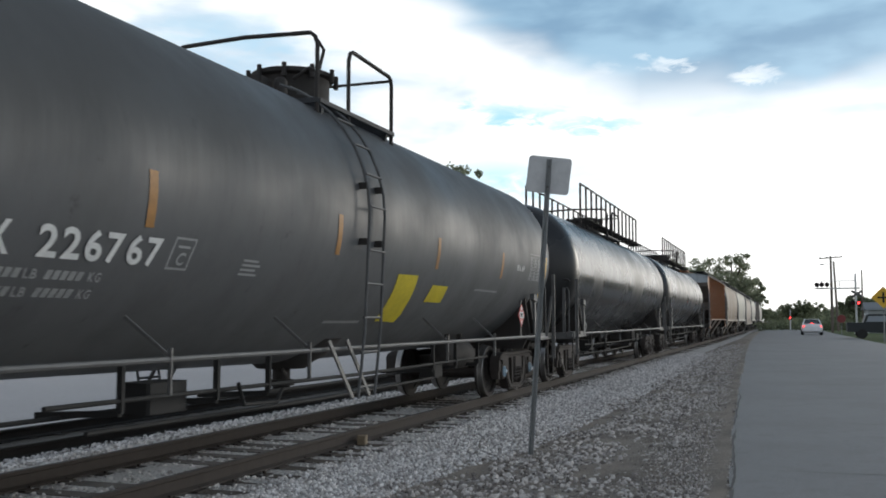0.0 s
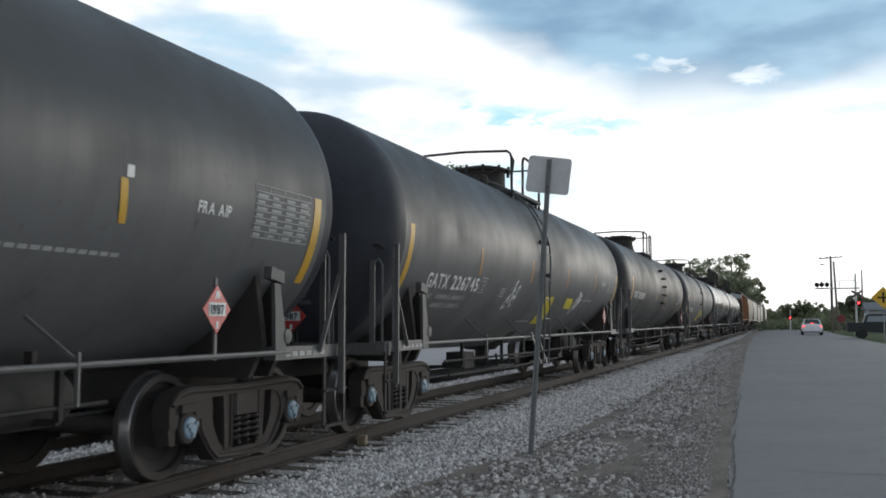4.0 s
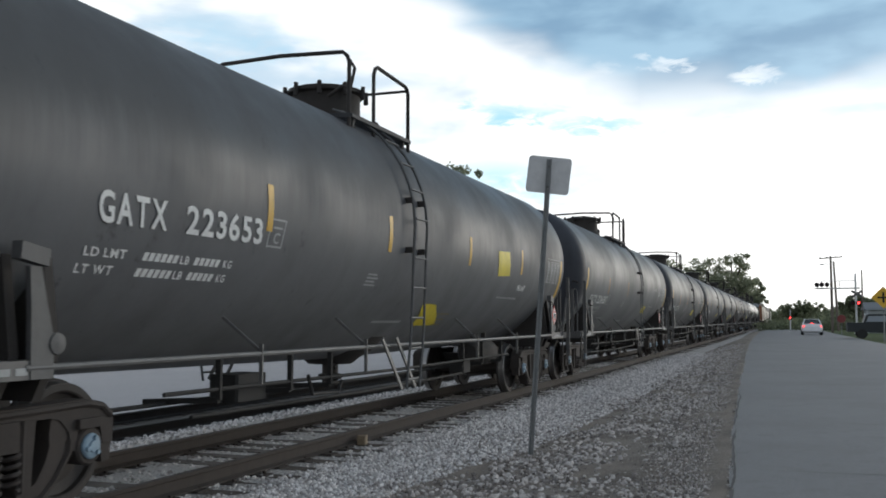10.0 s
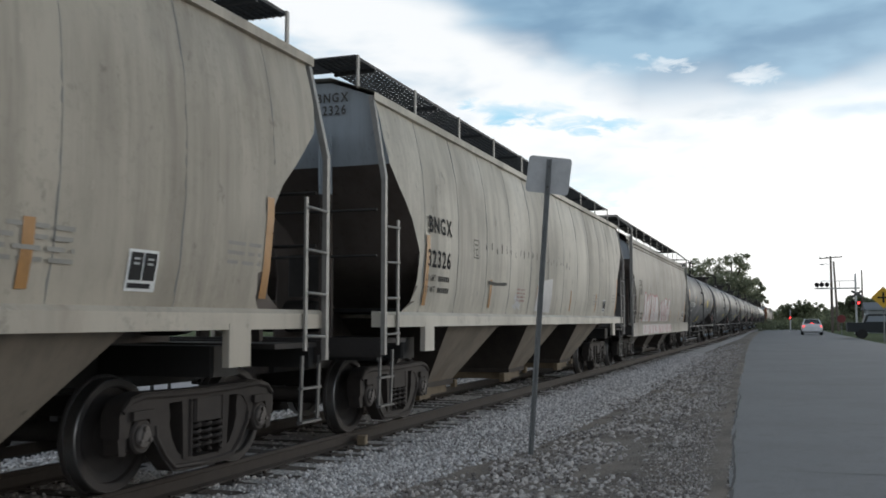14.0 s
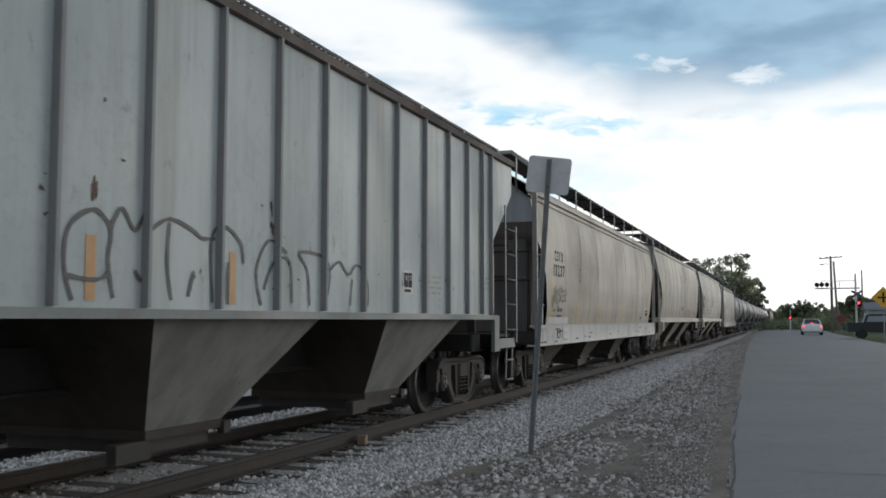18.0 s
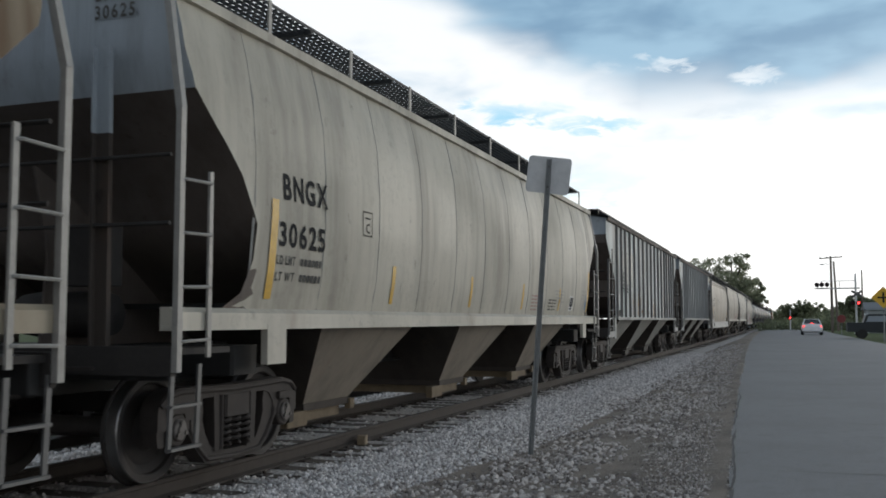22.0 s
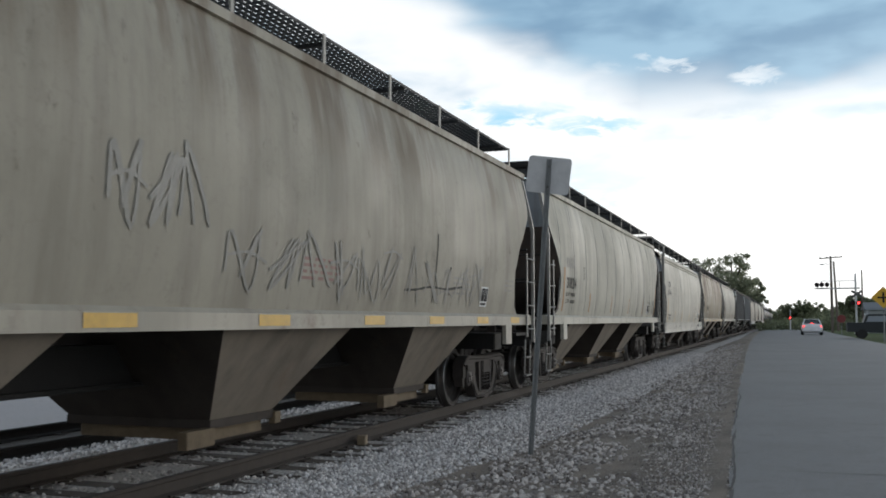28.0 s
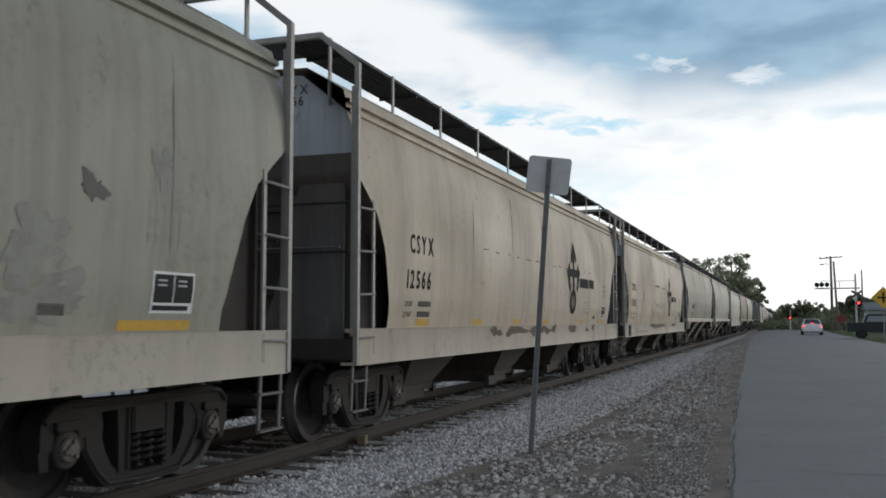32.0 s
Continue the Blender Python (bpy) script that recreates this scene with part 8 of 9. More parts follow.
    L.append((-294.95, "slim", (0.268, 0.257, 0.232), 31, "dull grey hopper car with faint graffiti and yellow sill strips", "FURX", "854185", dict(panels=0, art=(None, ("sillstrips",), ("scribble", "faint", -1.5, 5.5, 1.6, 2.2, 0.035, 11), ("line", ((2.4, 1.74), (2.75, 1.75), (3.3, 1.80), (3.9, 1.79), (4.55, 1.84)), 0.03), ("scribble", "faint", -3.0, -1.8, 2.0, 2.7, 0.045, 3), ("words", -0.2, 1.95, 0.8, 4, "graf_pink"), ("scratch", 3.4, 1.6, 2.5)), strips="", rust=0.3, rustcol=(0.15, 0.105, 0.07), streak=0.4, top=2.7)))
    L.append((-312.76, "deep", (0.42, 0.386, 0.338), 32, "cream rounded hopper car with emblem and dark graffiti", "CSYX", "12485", dict(art=(None, ("emblem", 2.86, 2.02), ("loops", "round"), ("line", ((-1.42, 2.55), (-0.9, 2.565), (-0.37, 2.565)), 0.05), ("line", ((-0.3, 2.56), (-0.2, 2.555)), 0.05), ("line", ((0.52, 2.545), (0.68, 2.54)), 0.06), ("line", ((0.85, 2.545), (1.05, 2.545)), 0.04), ("line", ((1.2, 2.55), (1.42, 2.55)), 0.04), ("flakes", 2.9, 4.9, 6, 1.2), ("flakes", -2.95, -1.9, 5, 1.5), ("flakes", -1.9, 1.1, 13, 1.3), ("chips", 3.2, 6.4, 1.35, 2.1, 95, "chip"), ("stirrup",), ("words", 3.9, 1.02, 2.6, 1, "ink_worn")), sill_tone=(0.57, 0.546, 0.504))))
    L.append((-330.47, "deep", (0.425, 0.396, 0.350), 33, "cream rounded hopper car with dark arrow emblem", "CSYX", "12566", dict(art=(None, ("emblem", 2.86, 2.02), ("dashes", -3.6, 2.44, 0.62, 14), ("flakes", -3.2, 1.4, 7, 2.0), ("flakes", 1.9, 5.0, 4, 1.7), ("chips", -1.0, 6.4, 1.35, 2.1, 120, "chip"), ("words", 3.9, 1.02, 2.6, 1, "ink_worn")), sill_tone=(0.589, 0.56, 0.522))))
    L.append((-348.3, "deep", (0.312, 0.319, 0.296), 34, "grey-green rounded hopper car with patched paint", "", "", dict(art=(None, ("patch", [(2.8, 1.5), (3.8, 1.5), (3.8, 2.6), (2.8, 2.5)], "paintout", "grey paint patch"), ("scribble", "faint", 0.5, 2.6, 1.5, 2.4, 0.08, 3)), sill_tone=(0.66, 0.64, 0.59))))
    # cars far ahead
    L.append((66.2, "ribbed", (0.30, 0.125, 0.055), 40, "rust-brown boxy hopper car far ahead", "", "", dict(strips="", rust=0.4, under_tone=(0.08, 0.06, 0.05))))
    L.append((84.2, "slim", (0.274, 0.228, 0.19), 41, "tan hopper car far ahead in the train", "", "", dict(strips="", rust=0.3)))
    for i in range(5):
        L.append((102.2 + 18.0 * i, ("slim", "deep", "slim", "ribbed", "slim")[i], (0.42 + 0.03 * (i % 2), 0.41, 0.38), 42 + i, "pale grey hopper car far ahead in the train", "", "", dict(strips="", panels=0)))
    for u, kind, tone, seed, label, mark, num, kw in L:
        kw.setdefault("art", (None,))
        cars.append((H(u, kind, tone, seed, label, mark, num, **kw), u))
    return cars


M["chip"] = plain("dull chip", (0.29, 0.255, 0.21), 0.8, 0.0, 0.5, 9.0)
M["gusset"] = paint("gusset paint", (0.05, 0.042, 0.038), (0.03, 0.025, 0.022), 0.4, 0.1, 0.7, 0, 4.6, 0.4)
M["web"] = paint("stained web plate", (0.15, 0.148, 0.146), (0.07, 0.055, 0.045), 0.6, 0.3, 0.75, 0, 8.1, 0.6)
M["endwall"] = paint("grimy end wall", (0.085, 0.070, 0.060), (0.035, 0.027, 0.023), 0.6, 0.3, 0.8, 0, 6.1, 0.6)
M["smudge"] = plain("grey-green smudge", (0.315, 0.305, 0.27), 0.7, 0.0, 0.5, 5.0)
M["roof_rust"] = paint("rusty roof edge", (0.14, 0.115, 0.10), (0.05, 0.04, 0.035), 0.5, 0.3, 0.8, 0, 3.3, 0.5)
M["ochre"] = plain("yellow-brown rust wash", (0.36, 0.25, 0.13), 0.8, 0.0, 0.6, 6.0)
M["graf_green"] = plain("faded green spray paint", (0.22, 0.36, 0.30), 0.6, 0.0, 0.4, 6.0)
M["rust_light"] = plain("light rust run", (0.24, 0.15, 0.085), 0.8, 0.0, 0.5, 8.0)
M["weld"] = plain("grimy weld line", (0.335, 0.318, 0.29), 0.7, 0.0, 0.5, 3.0)
M["rust_dark"] = plain("dark rust run", (0.17, 0.11, 0.07), 0.85, 0.0, 0.6, 7.0)
M["yellow_pale"] = plain("pale yellow panel", (0.50, 0.45, 0.22), 0.6, 0.0, 0.5, 9.0)
M["strip_dark"] = plain("grimy brown strip", (0.13, 0.095, 0.06), 0.7, 0.0, 0.5, 6.0)
M["rust"] = plain("brown rust", (0.12, 0.075, 0.05), 0.8, 0.0, 0.5, 8.0)
M["paintout"] = plain("grey paint-out", (0.345, 0.345, 0.32), 0.5, 0.0, 0.3, 3.0)
M["faint"] = plain("faded spray paint", (0.315, 0.30, 0.27), 0.6, 0.0, 0.4, 4.0)
M["graf_blue"] = plain("blue spray paint", (0.16, 0.25, 0.34), 0.6, 0.0, 0.4, 4.0)
CARS = build_train()


# ---- roadside things ----
def build_sign():
    """Back of a small road sign on a leaning steel post."""
    t = thing("road_sign", "grey back of a road sign on a leaning steel post", "road sign", "", "", (-2.80, 10.7, -0.17))
    lean = pose(0, 0, 0, 0, 4.1, 8)

    def post(g):
        g.prism([(-0.03116, 0.0), (-0.02132, 0.0), (-0.01312, 0.03), (0.01312, 0.03), (0.02132, 0.0), (0.03116, 0.0), (0.03116, 0.006), (0.0246, 0.006), (0.0164, 0.037), (-0.0164, 0.037), (-0.0246, 0.006), (-0.03116, 0.006)], "z", -0.35, 3.42)
        g.v = [(x, y - 0.03, z) for x, y, z in g.v]
    part("post", shared("sign_post", post, M["post"], 25), t, "dull steel channel post", lean)

    def plate(g):
        w, h, r = 0.25, 0.215, 0.04
        poly = []
        for cx, cz, a0 in ((w - r, h - r, 0), (-w + r, h - r, 90), (-w + r, -h + r, 180), (w - r, -h + r, 270)):
            poly += [(cx + r * math.cos(radians(a0 + a)), cz + r * math.sin(radians(a0 + a))) for a in (0, 30, 60, 90)]
        g.prism(poly, "y", 0.012, 0.016)
    part("plate", shared("sign_plate", plate, M["galv"]), t, "galvanised plate with rounded corners", lean @ pose(0, 0, 3.235, 0, 3.0, 4))

    def bolts(g):
        for z in (3.09, 3.33):
            g.lathe([(0.0, -0.04), (0.012, -0.04), (0.012, 0.0), (0.0, 0.0)], 8, "y", (0, 0, z))
    part("bolt", shared("sign_bolts", bolts, M["rod"]), t, "", lean)


def sedan_geo(g):
    # outline of the body across, at stations along the car
    st = [(-2.25, 0.62, 0.40, 0.80), (-2.18, 0.84, 0.30, 0.98), (-1.6, 0.90, 0.24, 1.02), (-0.6, 0.91, 0.22, 0.98), (0.8, 0.91, 0.22, 0.94), (1.7, 0.88, 0.26, 0.86), (2.15, 0.76, 0.32, 0.72), (2.28, 0.55, 0.40, 0.62)]
    rows = []
    for y, w, z0, z1 in st:
        m = (z0 + z1) / 2
        half = [(0, z0), (w * 0.85, z0), (w * 0.97, z0 + 0.12), (w, m), (w * 0.98, z1 - 0.1), (w * 0.86, z1), (0, z1 + 0.02)]
        rows.append([(x, y, z) for x, z in half] + [(-x, y, z) for x, z in reversed(half[1:-1])] + [(0, y, z0)])
    g.sheet(rows)
    for r, rev in ((rows[0], True), (rows[-1], False)):
        g.add(r[:-1], [tuple(range(len(r) - 2, -1, -1)) if rev else tuple(range(len(r) - 1))])


def sedan_cabin_geo(g):
    a = [(0.74, -1.75, 1.0), (0.74, 0.95, 0.98), (-0.74, 0.95, 0.98), (-0.74, -1.75, 1.0)]
    b = [(0.58, -1.0, 1.42), (0.58, 0.1, 1.42), (-0.58, 0.1, 1.42), (-0.58, -1.0, 1.42)]
    g.add(a + b, [(0, 1, 5, 4), (1, 2, 6, 5), (2, 3, 7, 6), (3, 0, 4, 7)])
    g.slot = 1
    g.prism([(0.60, -1.04), (0.60, 0.14), (0.4, 0.2), (-0.4, 0.2), (-0.60, 0.14), (-0.60, -1.04), (-0.4, -1.1), (0.4, -1.1)], "z", 1.415, 1.46)
    for s in (-1, 1):
        for p, q in (((s * 0.745, -1.76, 1.0), (s * 0.59, -1.0, 1.43)), ((s * 0.745, 0.96, 0.98), (s * 0.59, 0.1, 1.43)), ((s * 0.75, -0.35, 0.99), (s * 0.59, -0.35, 1.43))):
            g.beam(p, q, 0.07, 0.05, (0, 0, 1))


def road_wheel_geo(g):
    g.lathe([(0.20, -0.10), (0.29, -0.11), (0.325, -0.08), (0.325, 0.08), (0.29, 0.11), (0.20, 0.10)], 24)
    g.slot = 1
    g.lathe([(0.20, 0.08), (0.17, 0.05), (0.05, 0.07), (0.0, 0.07)], 24)
    g.lathe([(0.0, -0.07), (0.05, -0.07), (0.17, -0.05), (0.20, -0.08)], 24)


def build_sedan():
    t = thing("sedan", "white saloon car with brake lights lit, waiting", "car", "", "", (2.10, 94.3, 0.02))
    white = plain("white car paint", (0.82, 0.83, 0.85), 0.3, 0.0, 0.08, 3.0, 0.0)
    glass = plain("dark car glass", (0.02, 0.024, 0.028), 0.08, 0.0, 0.0, 3.0, 0.0)
    red = plain("lit red lamp", (1.0, 0.06, 0.05), 0.3, 0.0, 0.0, 3.0, 0.0, emit=3.0)
    tyre = plain("tyre rubber", (0.02, 0.02, 0.02), 0.8)
    part("body", shared("sedan_body", sedan_geo, white, 40), t)
    part("cabin", shared("sedan_cabin", sedan_cabin_geo, [glass, white]), t, "dark windows under a white roof")
    for s in (-1, 1):
        for y in (-1.35, 1.40):
            part("wheel", shared("road_wheel", road_wheel_geo, [tyre, M["rod"]]), t, "", pose(s * 0.80, y, 0.325))
        def lamp(g):
            g.box((0, 0, 0), (0.26, 0.10, 0.15))
        part("tail_light", shared("sedan_lamp", lamp, red), t, "lit red brake light", pose(s * 0.66, -2.17, 0.80))
    def bumper(g):
        g.box((0, -2.24, 0.47), (1.66, 0.14, 0.20))
    part("bumper", shared("sedan_bumper", bumper, white), t)
    def plate(g):
        g.box((0, -2.235, 0.74), (0.31, 0.02, 0.15))
    part("number_plate", shared("sedan_plate", plate, M["galv"]), t, "blank plate")
    def high(g):
        g.box((0, -1.62, 1.08), (0.28, 0.05, 0.04))
    part("brake_light", shared("sedan_high", high, red), t, "lit high brake light")


def build_pickup():
    t = thing("pickup_truck", "dark blue pickup truck parked on the grass", "pickup truck", "", "", (6.9, 77, 0.02), -90)
    navy = plain("dark truck paint", (0.012, 0.018, 0.022), 0.5, 0.0, 0.1, 3.0, 0.0)
    # the pale bluish reflection on the windows is painted into the glass colour
    glass = plain("truck glass", (0.25, 0.29, 0.33), 0.1, 0.0, 0.0, 3.0, 0.0)
    tyre = plain("truck tyre", (0.02, 0.02, 0.02), 0.8)

    def body(g):
        g.prism([(-2.75, 0.50), (2.70, 0.50), (2.78, 0.80), (2.65, 1.12), (1.15, 1.18), (-2.75, 1.18)], "x", -0.95, 0.95)
        for s in (-1, 1):
            g.box((s * 0.96, 0, 0.48), (0.10, 2.4, 0.09))
    part("body", shared("truck_body", body, navy), t)

    def cab(g):
        g.prism([(-1.65, 1.18), (1.20, 1.18), (0.55, 1.74), (0.3, 1.79), (-1.25, 1.79), (-1.45, 1.72)], "x", -0.80, 0.80)
    part("cab", shared("truck_cab", cab, navy), t)

    for k, poly in enumerate(([(0.0, 1.24), (0.95, 1.24), (0.45, 1.66), (0.0, 1.66)], [(-1.45, 1.24), (-0.1, 1.24), (-0.1, 1.66), (-1.30, 1.66)])):
        for s in (-1, 1):
            def win(g):
                g.prism(poly, "x", s * 0.805 - 0.004, s * 0.805 + 0.004)
            part("side_window", shared(("truck_window", k, s), win, glass), t, "pale reflecting side glass")
    for s in (-1, 1):
        for y in (-1.75, 1.75):
            part("wheel", shared("truck_wheel", road_wheel_geo, [tyre, M["rod"]]), t, "", pose(s * 0.84, y, 0.36) @ Matrix.Scale(1.12, 4))


def pole_geo(h, r):
    def make(g):
        g.lathe([(r, -0.6), (r * 0.95, h * 0.3), (r * 0.7, h), (0.0, h + 0.02)], 12, "z")
    return make


def build_poles():
    a = thing("utility_pole", "weathered wooden utility pole with crossarm and street light", "utility pole", "utility poles", "", (4.8, 116, 0), 0)
    part("shaft", shared("pole_a", pole_geo(8.6, 0.16), M["wood"]), a)

    def arm(g):
        g.beam((-1.25, 0, 8.35), (1.25, 0, 8.52), 0.10, 0.12)
        for x in (-1.1, -0.4, 0.5, 1.1):
            g.lathe([(0.04, 8.4), (0.06, 8.5), (0.03, 8.62), (0.0, 8.63)], 8, "z", (x, 0, 0.02))
    part("crossarm", shared("pole_arm", arm, M["wood"]), a)

    def lamp(g):
        g.tube([(0, -0.1, 7.5), (-0.4, -0.1, 7.75), (-0.85, -0.1, 7.72)], 0.03, 6)
        g.box((-0.95, -0.1, 7.68), (0.45, 0.22, 0.14))
    part("street_light", shared("pole_lamp", lamp, M["galv"]), a, "small street light on a bracket")
    b = thing("utility_pole", "bare wooden utility pole leaning slightly", "utility pole", "utility poles", "", (6.05, 130, 0))
    part("shaft", shared("pole_b", pole_geo(8.8, 0.15), M["wood"]), b, "", pose(0, 0, 0, 0, -2.2, 0))
    c = thing("utility_pole", "thin grey utility pole behind the crossing signal", "utility pole", "utility poles", "", (7.7, 112, 0))
    part("shaft", shared("pole_c", pole_geo(6.8, 0.10), M["wood"]), c)
    d = thing("utility_pole", "tall utility pole with transformer box and hanging cables", "utility pole", "utility poles", "", (-25.0, 25.0, -0.3))
    part("shaft", shared("pole_d", pole_geo(14.0, 0.22), M["wood"]), d)

    def can(g):
        g.box((0.55, -0.2, 11.3), (0.95, 0.7, 1.5))
        g.box((0.55, -0.2, 12.1), (1.0, 0.75, 0.08))
        g.beam((0.0, -0.1, 10.7), (0.6, -0.2, 10.6), 0.08, 0.08)
    part("transformer", shared("pole_can", can, M["galv"]), d, "grey transformer box")

    def drop(g):
        for k in range(3):
            g.tube([(0.9 + 0.15 * k, -0.2, 12.2), (1.25 + 0.1 * k, -0.2, 11.3), (1.0 + 0.2 * k, -0.2, 10.3), (1.2 - 0.2 * k, -0.1, 9.2), (0.2, 0, 8.6 - 0.3 * k)], 0.025, 5)
    part("cable", shared("pole_drop", drop, M["black"]), d, "hanging black cables")

    def stay(g):
        g.beam((-1.2, 0, 13.4), (1.2, 0, 13.4), 0.10, 0.12)
    part("crossarm", shared("pole_stay", stay, M["wood"]), d)
    for k, (p, q) in enumerate((((-25.0, 25, 13.2), (-27.0, 300, 11.5)), ((-24.2, 25, 13.2), (-26.2, 300, 11.5)))):
        g = Geo()
        p, q = Vector(p), Vector(q)
        g.tube([p.lerp(q, i / 20) - Vector((0, 0, 3.0 * 4 * (i / 20) * (1 - i / 20))) for i in range(21)], 0.008, 5)
        mesh_thing("overhead_wire", g, M["black"], "thin black overhead wire behind the train", "wire")


def build_crossing():
    t = thing("crossing_signal", "grey railway crossing cantilever with flashing lights", "crossing signal", "", "", (6.62, 105, 0))
    red = plain("lit crossing lamp", (1.0, 0.05, 0.05), 0.3, 0.0, 0.0, 3.0, 0.0, emit=4.0)

    def mast(g):
        g.lathe([(0.10, -0.2), (0.10, 5.6), (0.07, 6.1), (0.0, 6.12)], 14, "z")
        g.lathe([(0.28, -0.1), (0.28, 0.05), (0.14, 0.1)], 14, "z")
    part("mast", shared("signal_mast", mast, M["galv"]), t)

    def arm(g):
        g.beam((-3.9, 0, 4.62), (0.4, 0, 4.62), 0.12, 0.14)
        g.tube([(-3.2, 0, 5.38), (0.0, 0, 5.38)], 0.035, 8)
        for x in (-3.2, -1.5):
            g.tube([(x, 0, 4.62), (x, 0, 5.38)], 0.03, 6)
        g.tube([(-3.2, 0, 5.38), (-3.6, 0, 4.65)], 0.03, 6)
    part("arm", shared("signal_arm", arm, M["galv"]), t, "cantilever arm over the road")

    def disc(g):
        g.lathe([(0.0, 0.0), (0.23, 0.0), (0.23, 0.03), (0.0, 0.03)], 24, "y")
        g.lathe([(0.12, -0.28), (0.14, -0.28), (0.15, 0.0), (0.13, 0.0)], 16, "y", closed=True)
    for x in (-3.67, -3.19, -2.70):
        part("lamp_disc", shared("signal_disc", disc, M["black"]), t, "black lamp disc with hood", pose(x, -0.15, 5.0))
    for x in (-0.32, 0.22):
        part("lamp_disc", shared("signal_disc", disc, M["black"]), t, "black lamp disc with hood", pose(x, -0.2, 3.12))

        def lens(g):
            g.lathe([(0.0, -0.08), (0.10, -0.06), (0.14, 0.0)], 16, "y")
        part("lamp", shared(("signal_lens", x), lens, red if x > 0 else plain("unlit red lamp", (0.12, 0.012, 0.012), 0.3)), t, "lit red flashing light" if x > 0 else "unlit red lamp", pose(x, -0.22, 3.12))

    for k, (a, b) in enumerate((((-0.42, 3.72), (0.58, 4.35)), ((-0.42, 4.35), (0.58, 3.72)))):
        def board(g):
            g.beam((a[0], -0.13 - 0.03 * k, a[1]), (b[0], -0.13 - 0.03 * k, b[1]), 0.02, 0.22)
        part("crossbuck_board", shared(("crossbuck", k), board, M["rod"]), t, "worn white crossbuck board")
    u = thing("crossing_signal", "crossing signal post with a red light across the road", "crossing signal", "", "", (0.35, 122, 0))
    part("mast", shared("signal_mast_b", pole_geo(2.6, 0.08), M["galv"]), u)
    part("lamp_disc", shared("signal_disc", disc, M["black"]), u, "black lamp disc with hood", pose(0, -0.12, 1.66))
    part("lamp", shared("signal_lens", lens, red), u, "lit red flashing light", pose(0, -0.14, 1.66))
    s = thing("stop_sign", "dull red stop sign back on a post", "stop sign", "", "", (4.95, 100, 0))
    part("post", shared("stop_post", pole_geo(1.9, 0.035), M["post"]), s)

    def octo(g):
        g.prism([(0.4 * math.cos(radians(22.5 + 45 * i)), 1.5 + 0.4 * math.sin(radians(22.5 + 45 * i))) for i in range(8)], "y", -0.05, -0.045)
    part("plate", shared("stop_plate", octo, plain("dull red sheet", (0.20, 0.03, 0.03), 0.5)), s, "eight-sided red plate")
    y = thing("warning_sign", "yellow diamond crossroads warning sign on a post", "warning sign", "", "", (5.75, 66, 0))
    part("post", shared("warn_post", pole_geo(3.1, 0.04), M["post"]), y)

    def dia(g):
        g.prism([(0, -0.70), (0.70, 0), (0, 0.70), (-0.70, 0)], "y", -0.06, -0.055)
        g.slot = 1
        g.prism([(-0.06, -0.34), (0.06, -0.34), (0.06, 0.34), (-0.06, 0.34)], "y", -0.066, -0.062)
        g.prism([(-0.34, -0.06), (-0.064, -0.06), (-0.064, 0.06), (-0.34, 0.06)], "y", -0.066, -0.062)
        g.prism([(0.064, -0.06), (0.34, -0.06), (0.34, 0.06), (0.064, 0.06)], "y", -0.066, -0.062)
    part("plate", shared("warn_plate", dia, [plain("yellow sign sheet", (0.72, 0.42, 0.03), 0.4), M["ink"]]), y, "yellow diamond with black cross", pose(0, 0, 2.80))


def build_house():
    t = thing("house", "low pale grey house behind the parked truck", "house", "", "", (13.5, 112, 0))
    wall = plain("pale siding", (0.42, 0.45, 0.47), 0.7, 0.0, 0.2, 1.0)

    def walls(g):
        g.box((0, 0, 1.2), (11.0, 6.0, 2.6))
        pass
    part("wall", shared("house_wall", walls, wall), t)

    def roof(g):
        g.prism([(-3.4, 2.45), (3.4, 2.45), (0, 3.3)], "x", -5.8, 5.8)
    part("roof", shared("house_roof", roof, plain("grey shingles", (0.16, 0.17, 0.18), 0.9)), t)
    for x in (-3.6, -0.6, 2.6):
        def win(g):
            g.box((0, -3.03, 1.45), (1.0, 0.06, 1.1))
        part("window", shared("house_window", win, plain("dark pane", (0.03, 0.035, 0.04), 0.15)), t, "", pose(x, 0, 0))


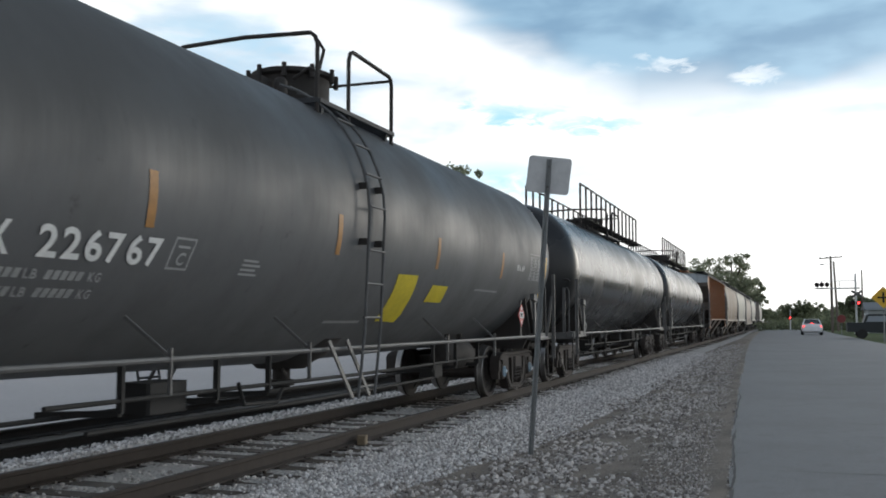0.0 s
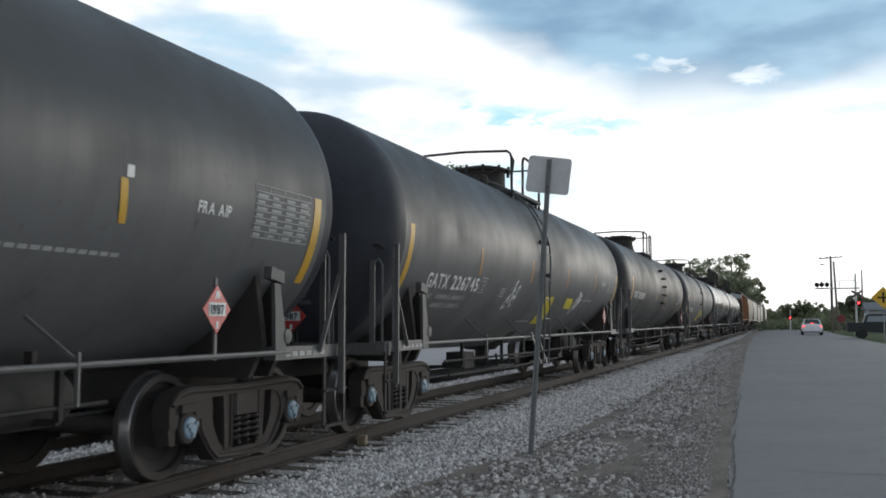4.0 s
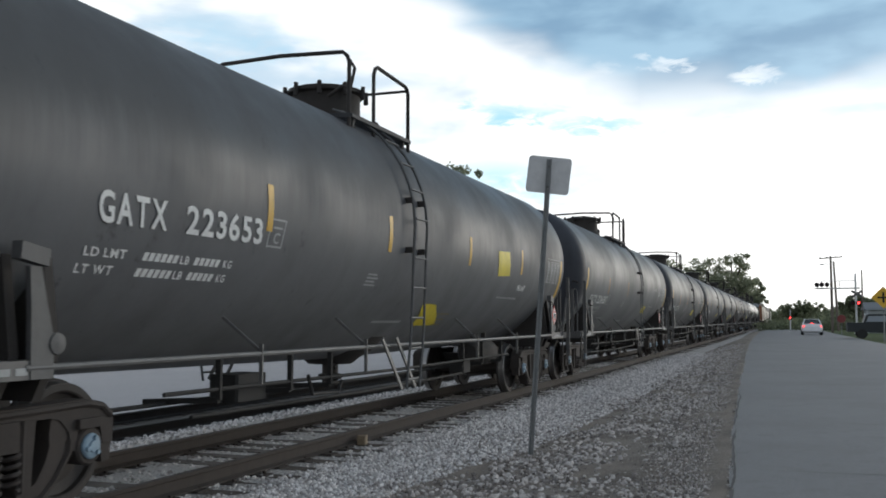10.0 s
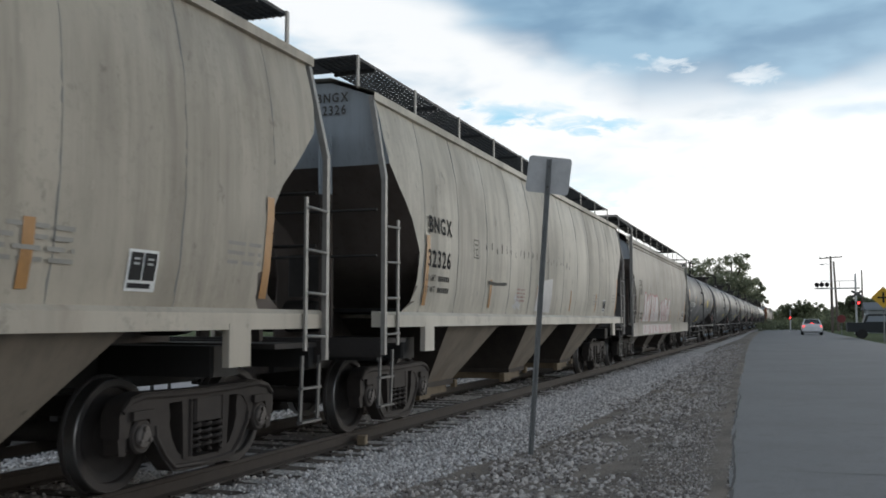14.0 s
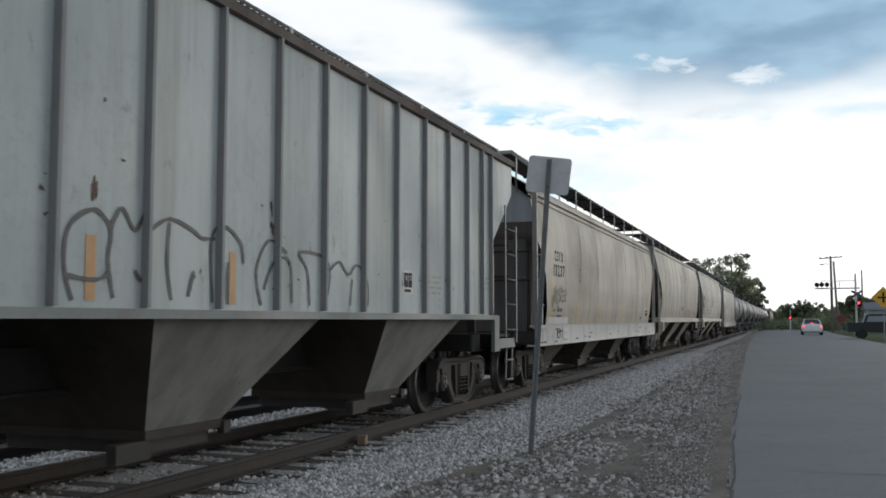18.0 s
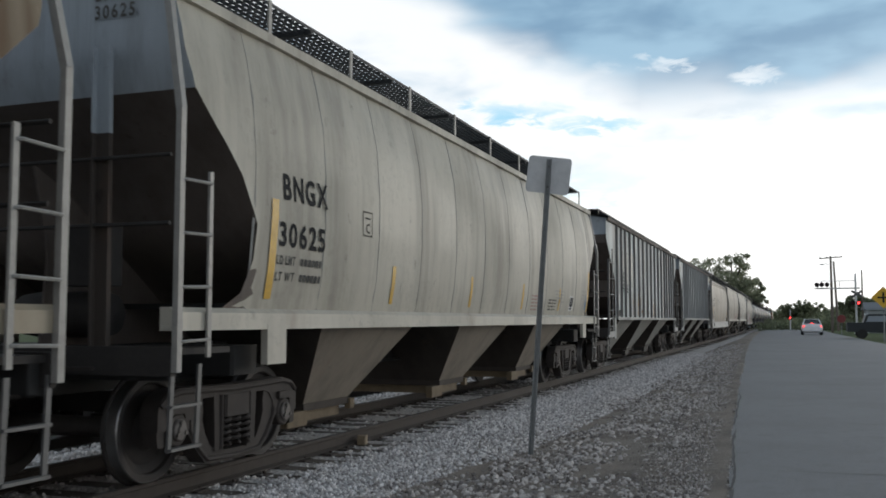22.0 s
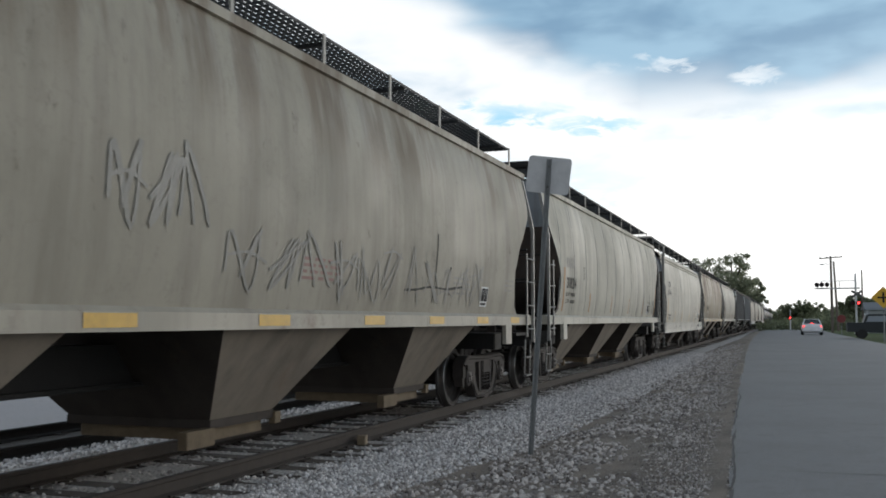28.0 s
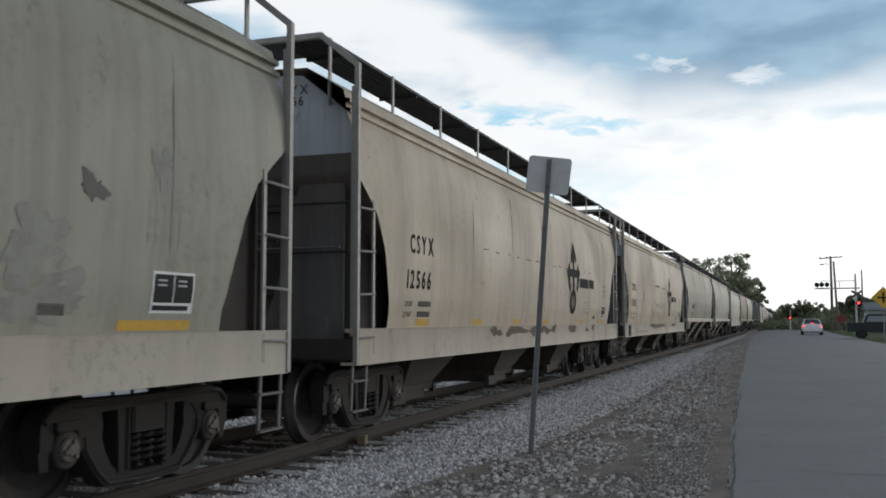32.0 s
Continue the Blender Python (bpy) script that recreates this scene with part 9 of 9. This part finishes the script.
def tree(x, y, h, spread, seed, leaf="leaf", label="broad leafy tree with an uneven crown", size=0.42, count=3600, base=0.28, z=-0.3):
    """Tapered trunk, forking limbs, and a crown of many small leaf sprays in clumps."""
    rng = random.Random(seed)
    t = thing("tree", label, "tree", "trees", "", (x, y, z))
    g = Geo()
    g.tube([(0, 0, -0.5), (0.1, 0, h * 0.15), (0.05, 0.05, h * 0.35), (0, 0, h * 0.6)], h * 0.028, 9)
    tips = []
    for k in range(11):
        a = 2 * math.pi * k / 11 + rng.uniform(-0.3, 0.3)
        z0 = h * rng.uniform(0.22, 0.5)
        r = spread * rng.uniform(0.5, 0.95)
        z1 = h * rng.uniform(0.42, 0.93)
        r *= math.sqrt(max(0.15, 1 - ((z1 / h - 0.58) / 0.45) ** 2))
        p1 = (math.cos(a) * r * 0.5, math.sin(a) * r * 0.5, (z0 + z1) / 2 + 0.04 * h)
        p2 = (math.cos(a) * r, math.sin(a) * r, z1)
        g.tube([(0, 0, z0), p1, p2], h * 0.010, 6)
        tips += [p1, p2]
    part("trunk", g.mesh("trunk", M["bark"]), t, "dark trunk with forking limbs")
    clumps = []
    for p in tips:
        for _ in range(3):
            clumps.append((p[0] + rng.gauss(0, spread * 0.16), p[1] + rng.gauss(0, spread * 0.16), min(h * 0.97, max(h * base, p[2] + rng.gauss(0, h * 0.07))), spread * rng.uniform(0.13, 0.27)))
    for _ in range(8):
        clumps.append((rng.gauss(0, spread * 0.3), rng.gauss(0, spread * 0.3), h * rng.uniform(0.55, 0.93), spread * rng.uniform(0.15, 0.26)))
    rn = np.random.default_rng(seed)
    per = count // len(clumps)
    vs, fs = [], []
    for cx, cy, cz, cr in clumps:
        d = rn.normal(size=(per, 3))
        d /= np.linalg.norm(d, axis=1)[:, None]
        c = np.array((cx, cy, cz)) + d * (cr * rn.uniform(0.35, 1.05, (per, 1))) * np.array((1, 1, 0.8))
        a = rn.normal(size=(per, 3))
        a /= np.linalg.norm(a, axis=1)[:, None]
        b = np.cross(a, rn.normal(size=(per, 3)))
        b /= np.linalg.norm(b, axis=1)[:, None]
        s = size * rn.uniform(0.5, 1.2, (per, 1))
        for q, u, w in zip(c, a * s, b * s * 0.6):
            o = len(vs)
            vs += [tuple(q - u), tuple(q + w), tuple(q + u), tuple(q - w)]
            fs.append((o, o + 1, o + 2, o + 3))
    me = bpy.data.meshes.new("crown")
    me.from_pydata(vs, [], fs)
    me.materials.append(M[leaf])
    part("crown", me, t, "many small leaves in clumps")
    return t


def bushes():
    """Low scrub beyond the crossing, in sprays of small leaves."""
    rn = np.random.default_rng(77)
    vs, fs = [], []
    for k in range(150):
        x = rn.uniform(-3.2, 60.0) if k % 5 else rn.uniform(-70.0, -9.5)
        x = rn.uniform(-3.2, 14.0) if k < 70 else x
        y = rn.uniform(138, 175)
        top = rn.uniform(0.8, 1.7) if x < 5 else rn.uniform(1.2, 2.8)
        c0 = np.array((x, y, 0.0))
        n = 90
        c = c0 + rn.normal(size=(n, 3)) * np.array((0.9, 0.8, 0.0)) + np.stack([np.zeros(n), np.zeros(n), rn.uniform(-0.1, top, n)], -1)
        a = rn.normal(size=(n, 3))
        a /= np.linalg.norm(a, axis=1)[:, None]
        b = np.cross(a, rn.normal(size=(n, 3)))
        b /= np.linalg.norm(b, axis=1)[:, None]
        s = rn.uniform(0.14, 0.30, (n, 1))
        for q, u, w in zip(c, a * s, b * s * 0.6):
            o = len(vs)
            vs += [tuple(q - u), tuple(q + w), tuple(q + u), tuple(q - w)]
            fs.append((o, o + 1, o + 2, o + 3))
    me = bpy.data.meshes.new("distant_bushes")
    me.from_pydata(vs, [], fs)
    me.materials.append(M["leaf_far"])
    tagged(new("distant_bushes", me), "dark green scrub beyond the level crossing", "bushes", "", "stuff")


def build_trees():
    tree(-20.5, 250, 19.0, 8.0, 1, "leaf", "tall broad tree behind the far end of the train", 0.34, 6500)
    tree(-13.0, 255, 18.4, 7.0, 2, "leaf", "tall broad tree behind the far end of the train", 0.34, 6500)
    tree(-27.0, 262, 17.0, 8.0, 3, "leaf", "tall broad tree behind the far end of the train", 0.36, 6500)
    tree(-10.0, 300, 14.0, 5.0, 4, "leaf", "tall broad tree behind the far end of the train", 0.44, 5200)
    tree(-21.3, 60, 11.95, 2.4, 5, "leaf", "leafy tree whose top shows over the train", 0.16, 4200)
    for k, (x, y, h, s) in enumerate(((-3.0, 340, 4.6, 4.0), (1.0, 300, 6.9, 3.2), (4.2, 300, 7.3, 3.6), (7.4, 310, 6.9, 3.4), (11.0, 290, 3.4, 2.4), (-8.0, 330, 5.6, 4.5), (13.5, 280, 4.6, 3.0), (17.0, 270, 5.5, 4.0))):
        tree(x, y, h, s, 10 + k, "leaf_far", "distant rounded tree beyond the crossing", 0.40, 1500, 0.05)
    for k, (x, y, h, s) in enumerate(((8.3, 150, 4.9, 1.6), (9.9, 152, 5.5, 1.9), (11.6, 148, 5.0, 2.0), (13.8, 150, 5.2, 2.4), (6.4, 175, 4.0, 1.6), (16.5, 150, 5.6, 2.6))):
        tree(x, y, h, s, 30 + k, "leaf_far", "small bushy tree by the crossing", 0.26, 1800, 0.05)
    bushes()
    for k, x in enumerate((-6, 0, 6, 12, 19)):
        tree(x, 420 + 11 * k, 6.0, 5.5, 50 + k, "leaf_far", "distant tree on the horizon", 0.6, 900, 0.0)


def build_block():
    g = Geo()
    g.box((0, 0, 0), (0.11, 0.14, 0.11))
    ob = mesh_thing("wood_block", g, M["gate"], "small ochre wooden block against the rail", "block")
    ob.matrix_basis = pose(-5.03, 10.95, -0.12, 0, 0, 12)


build_sign()
build_sedan()
build_pickup()
build_poles()
build_crossing()
build_house()
build_trees()
build_block()


# ---- movement ----
def run(t):
    """How far the train has run by t seconds, in metres."""
    return 11.0156 * t - 0.0216226 * t * t + 0.0005333 * t ** 3


def motions():
    stops = [2.0 * i for i in range(17)]
    for car, u in CARS:
        walk(car, [(t, pose(TRACK_X, u + run(t), 0)) for t in stops])
    where = dict((c.name, u) for c, u in CARS)
    for car, w, y in SPIN:
        u = where[car.name] + y
        ticks = [k / FPS for k in range(32 * FPS + 1) if -13.0 < u + run(k / FPS) < 46.0]
        if not ticks:
            continue
        rows = [(t, pose(0, y, WHEEL_R) @ Matrix.Rotation(-run(t) / WHEEL_R, 4, "X")) for t in ticks]
        if rows[0][0] > 0.05:
            rows.insert(0, (0.0, rows[0][1]))
        if rows[-1][0] < 31.95:
            rows.append((32.0, rows[-1][1]))
        walk(w, rows)


motions()
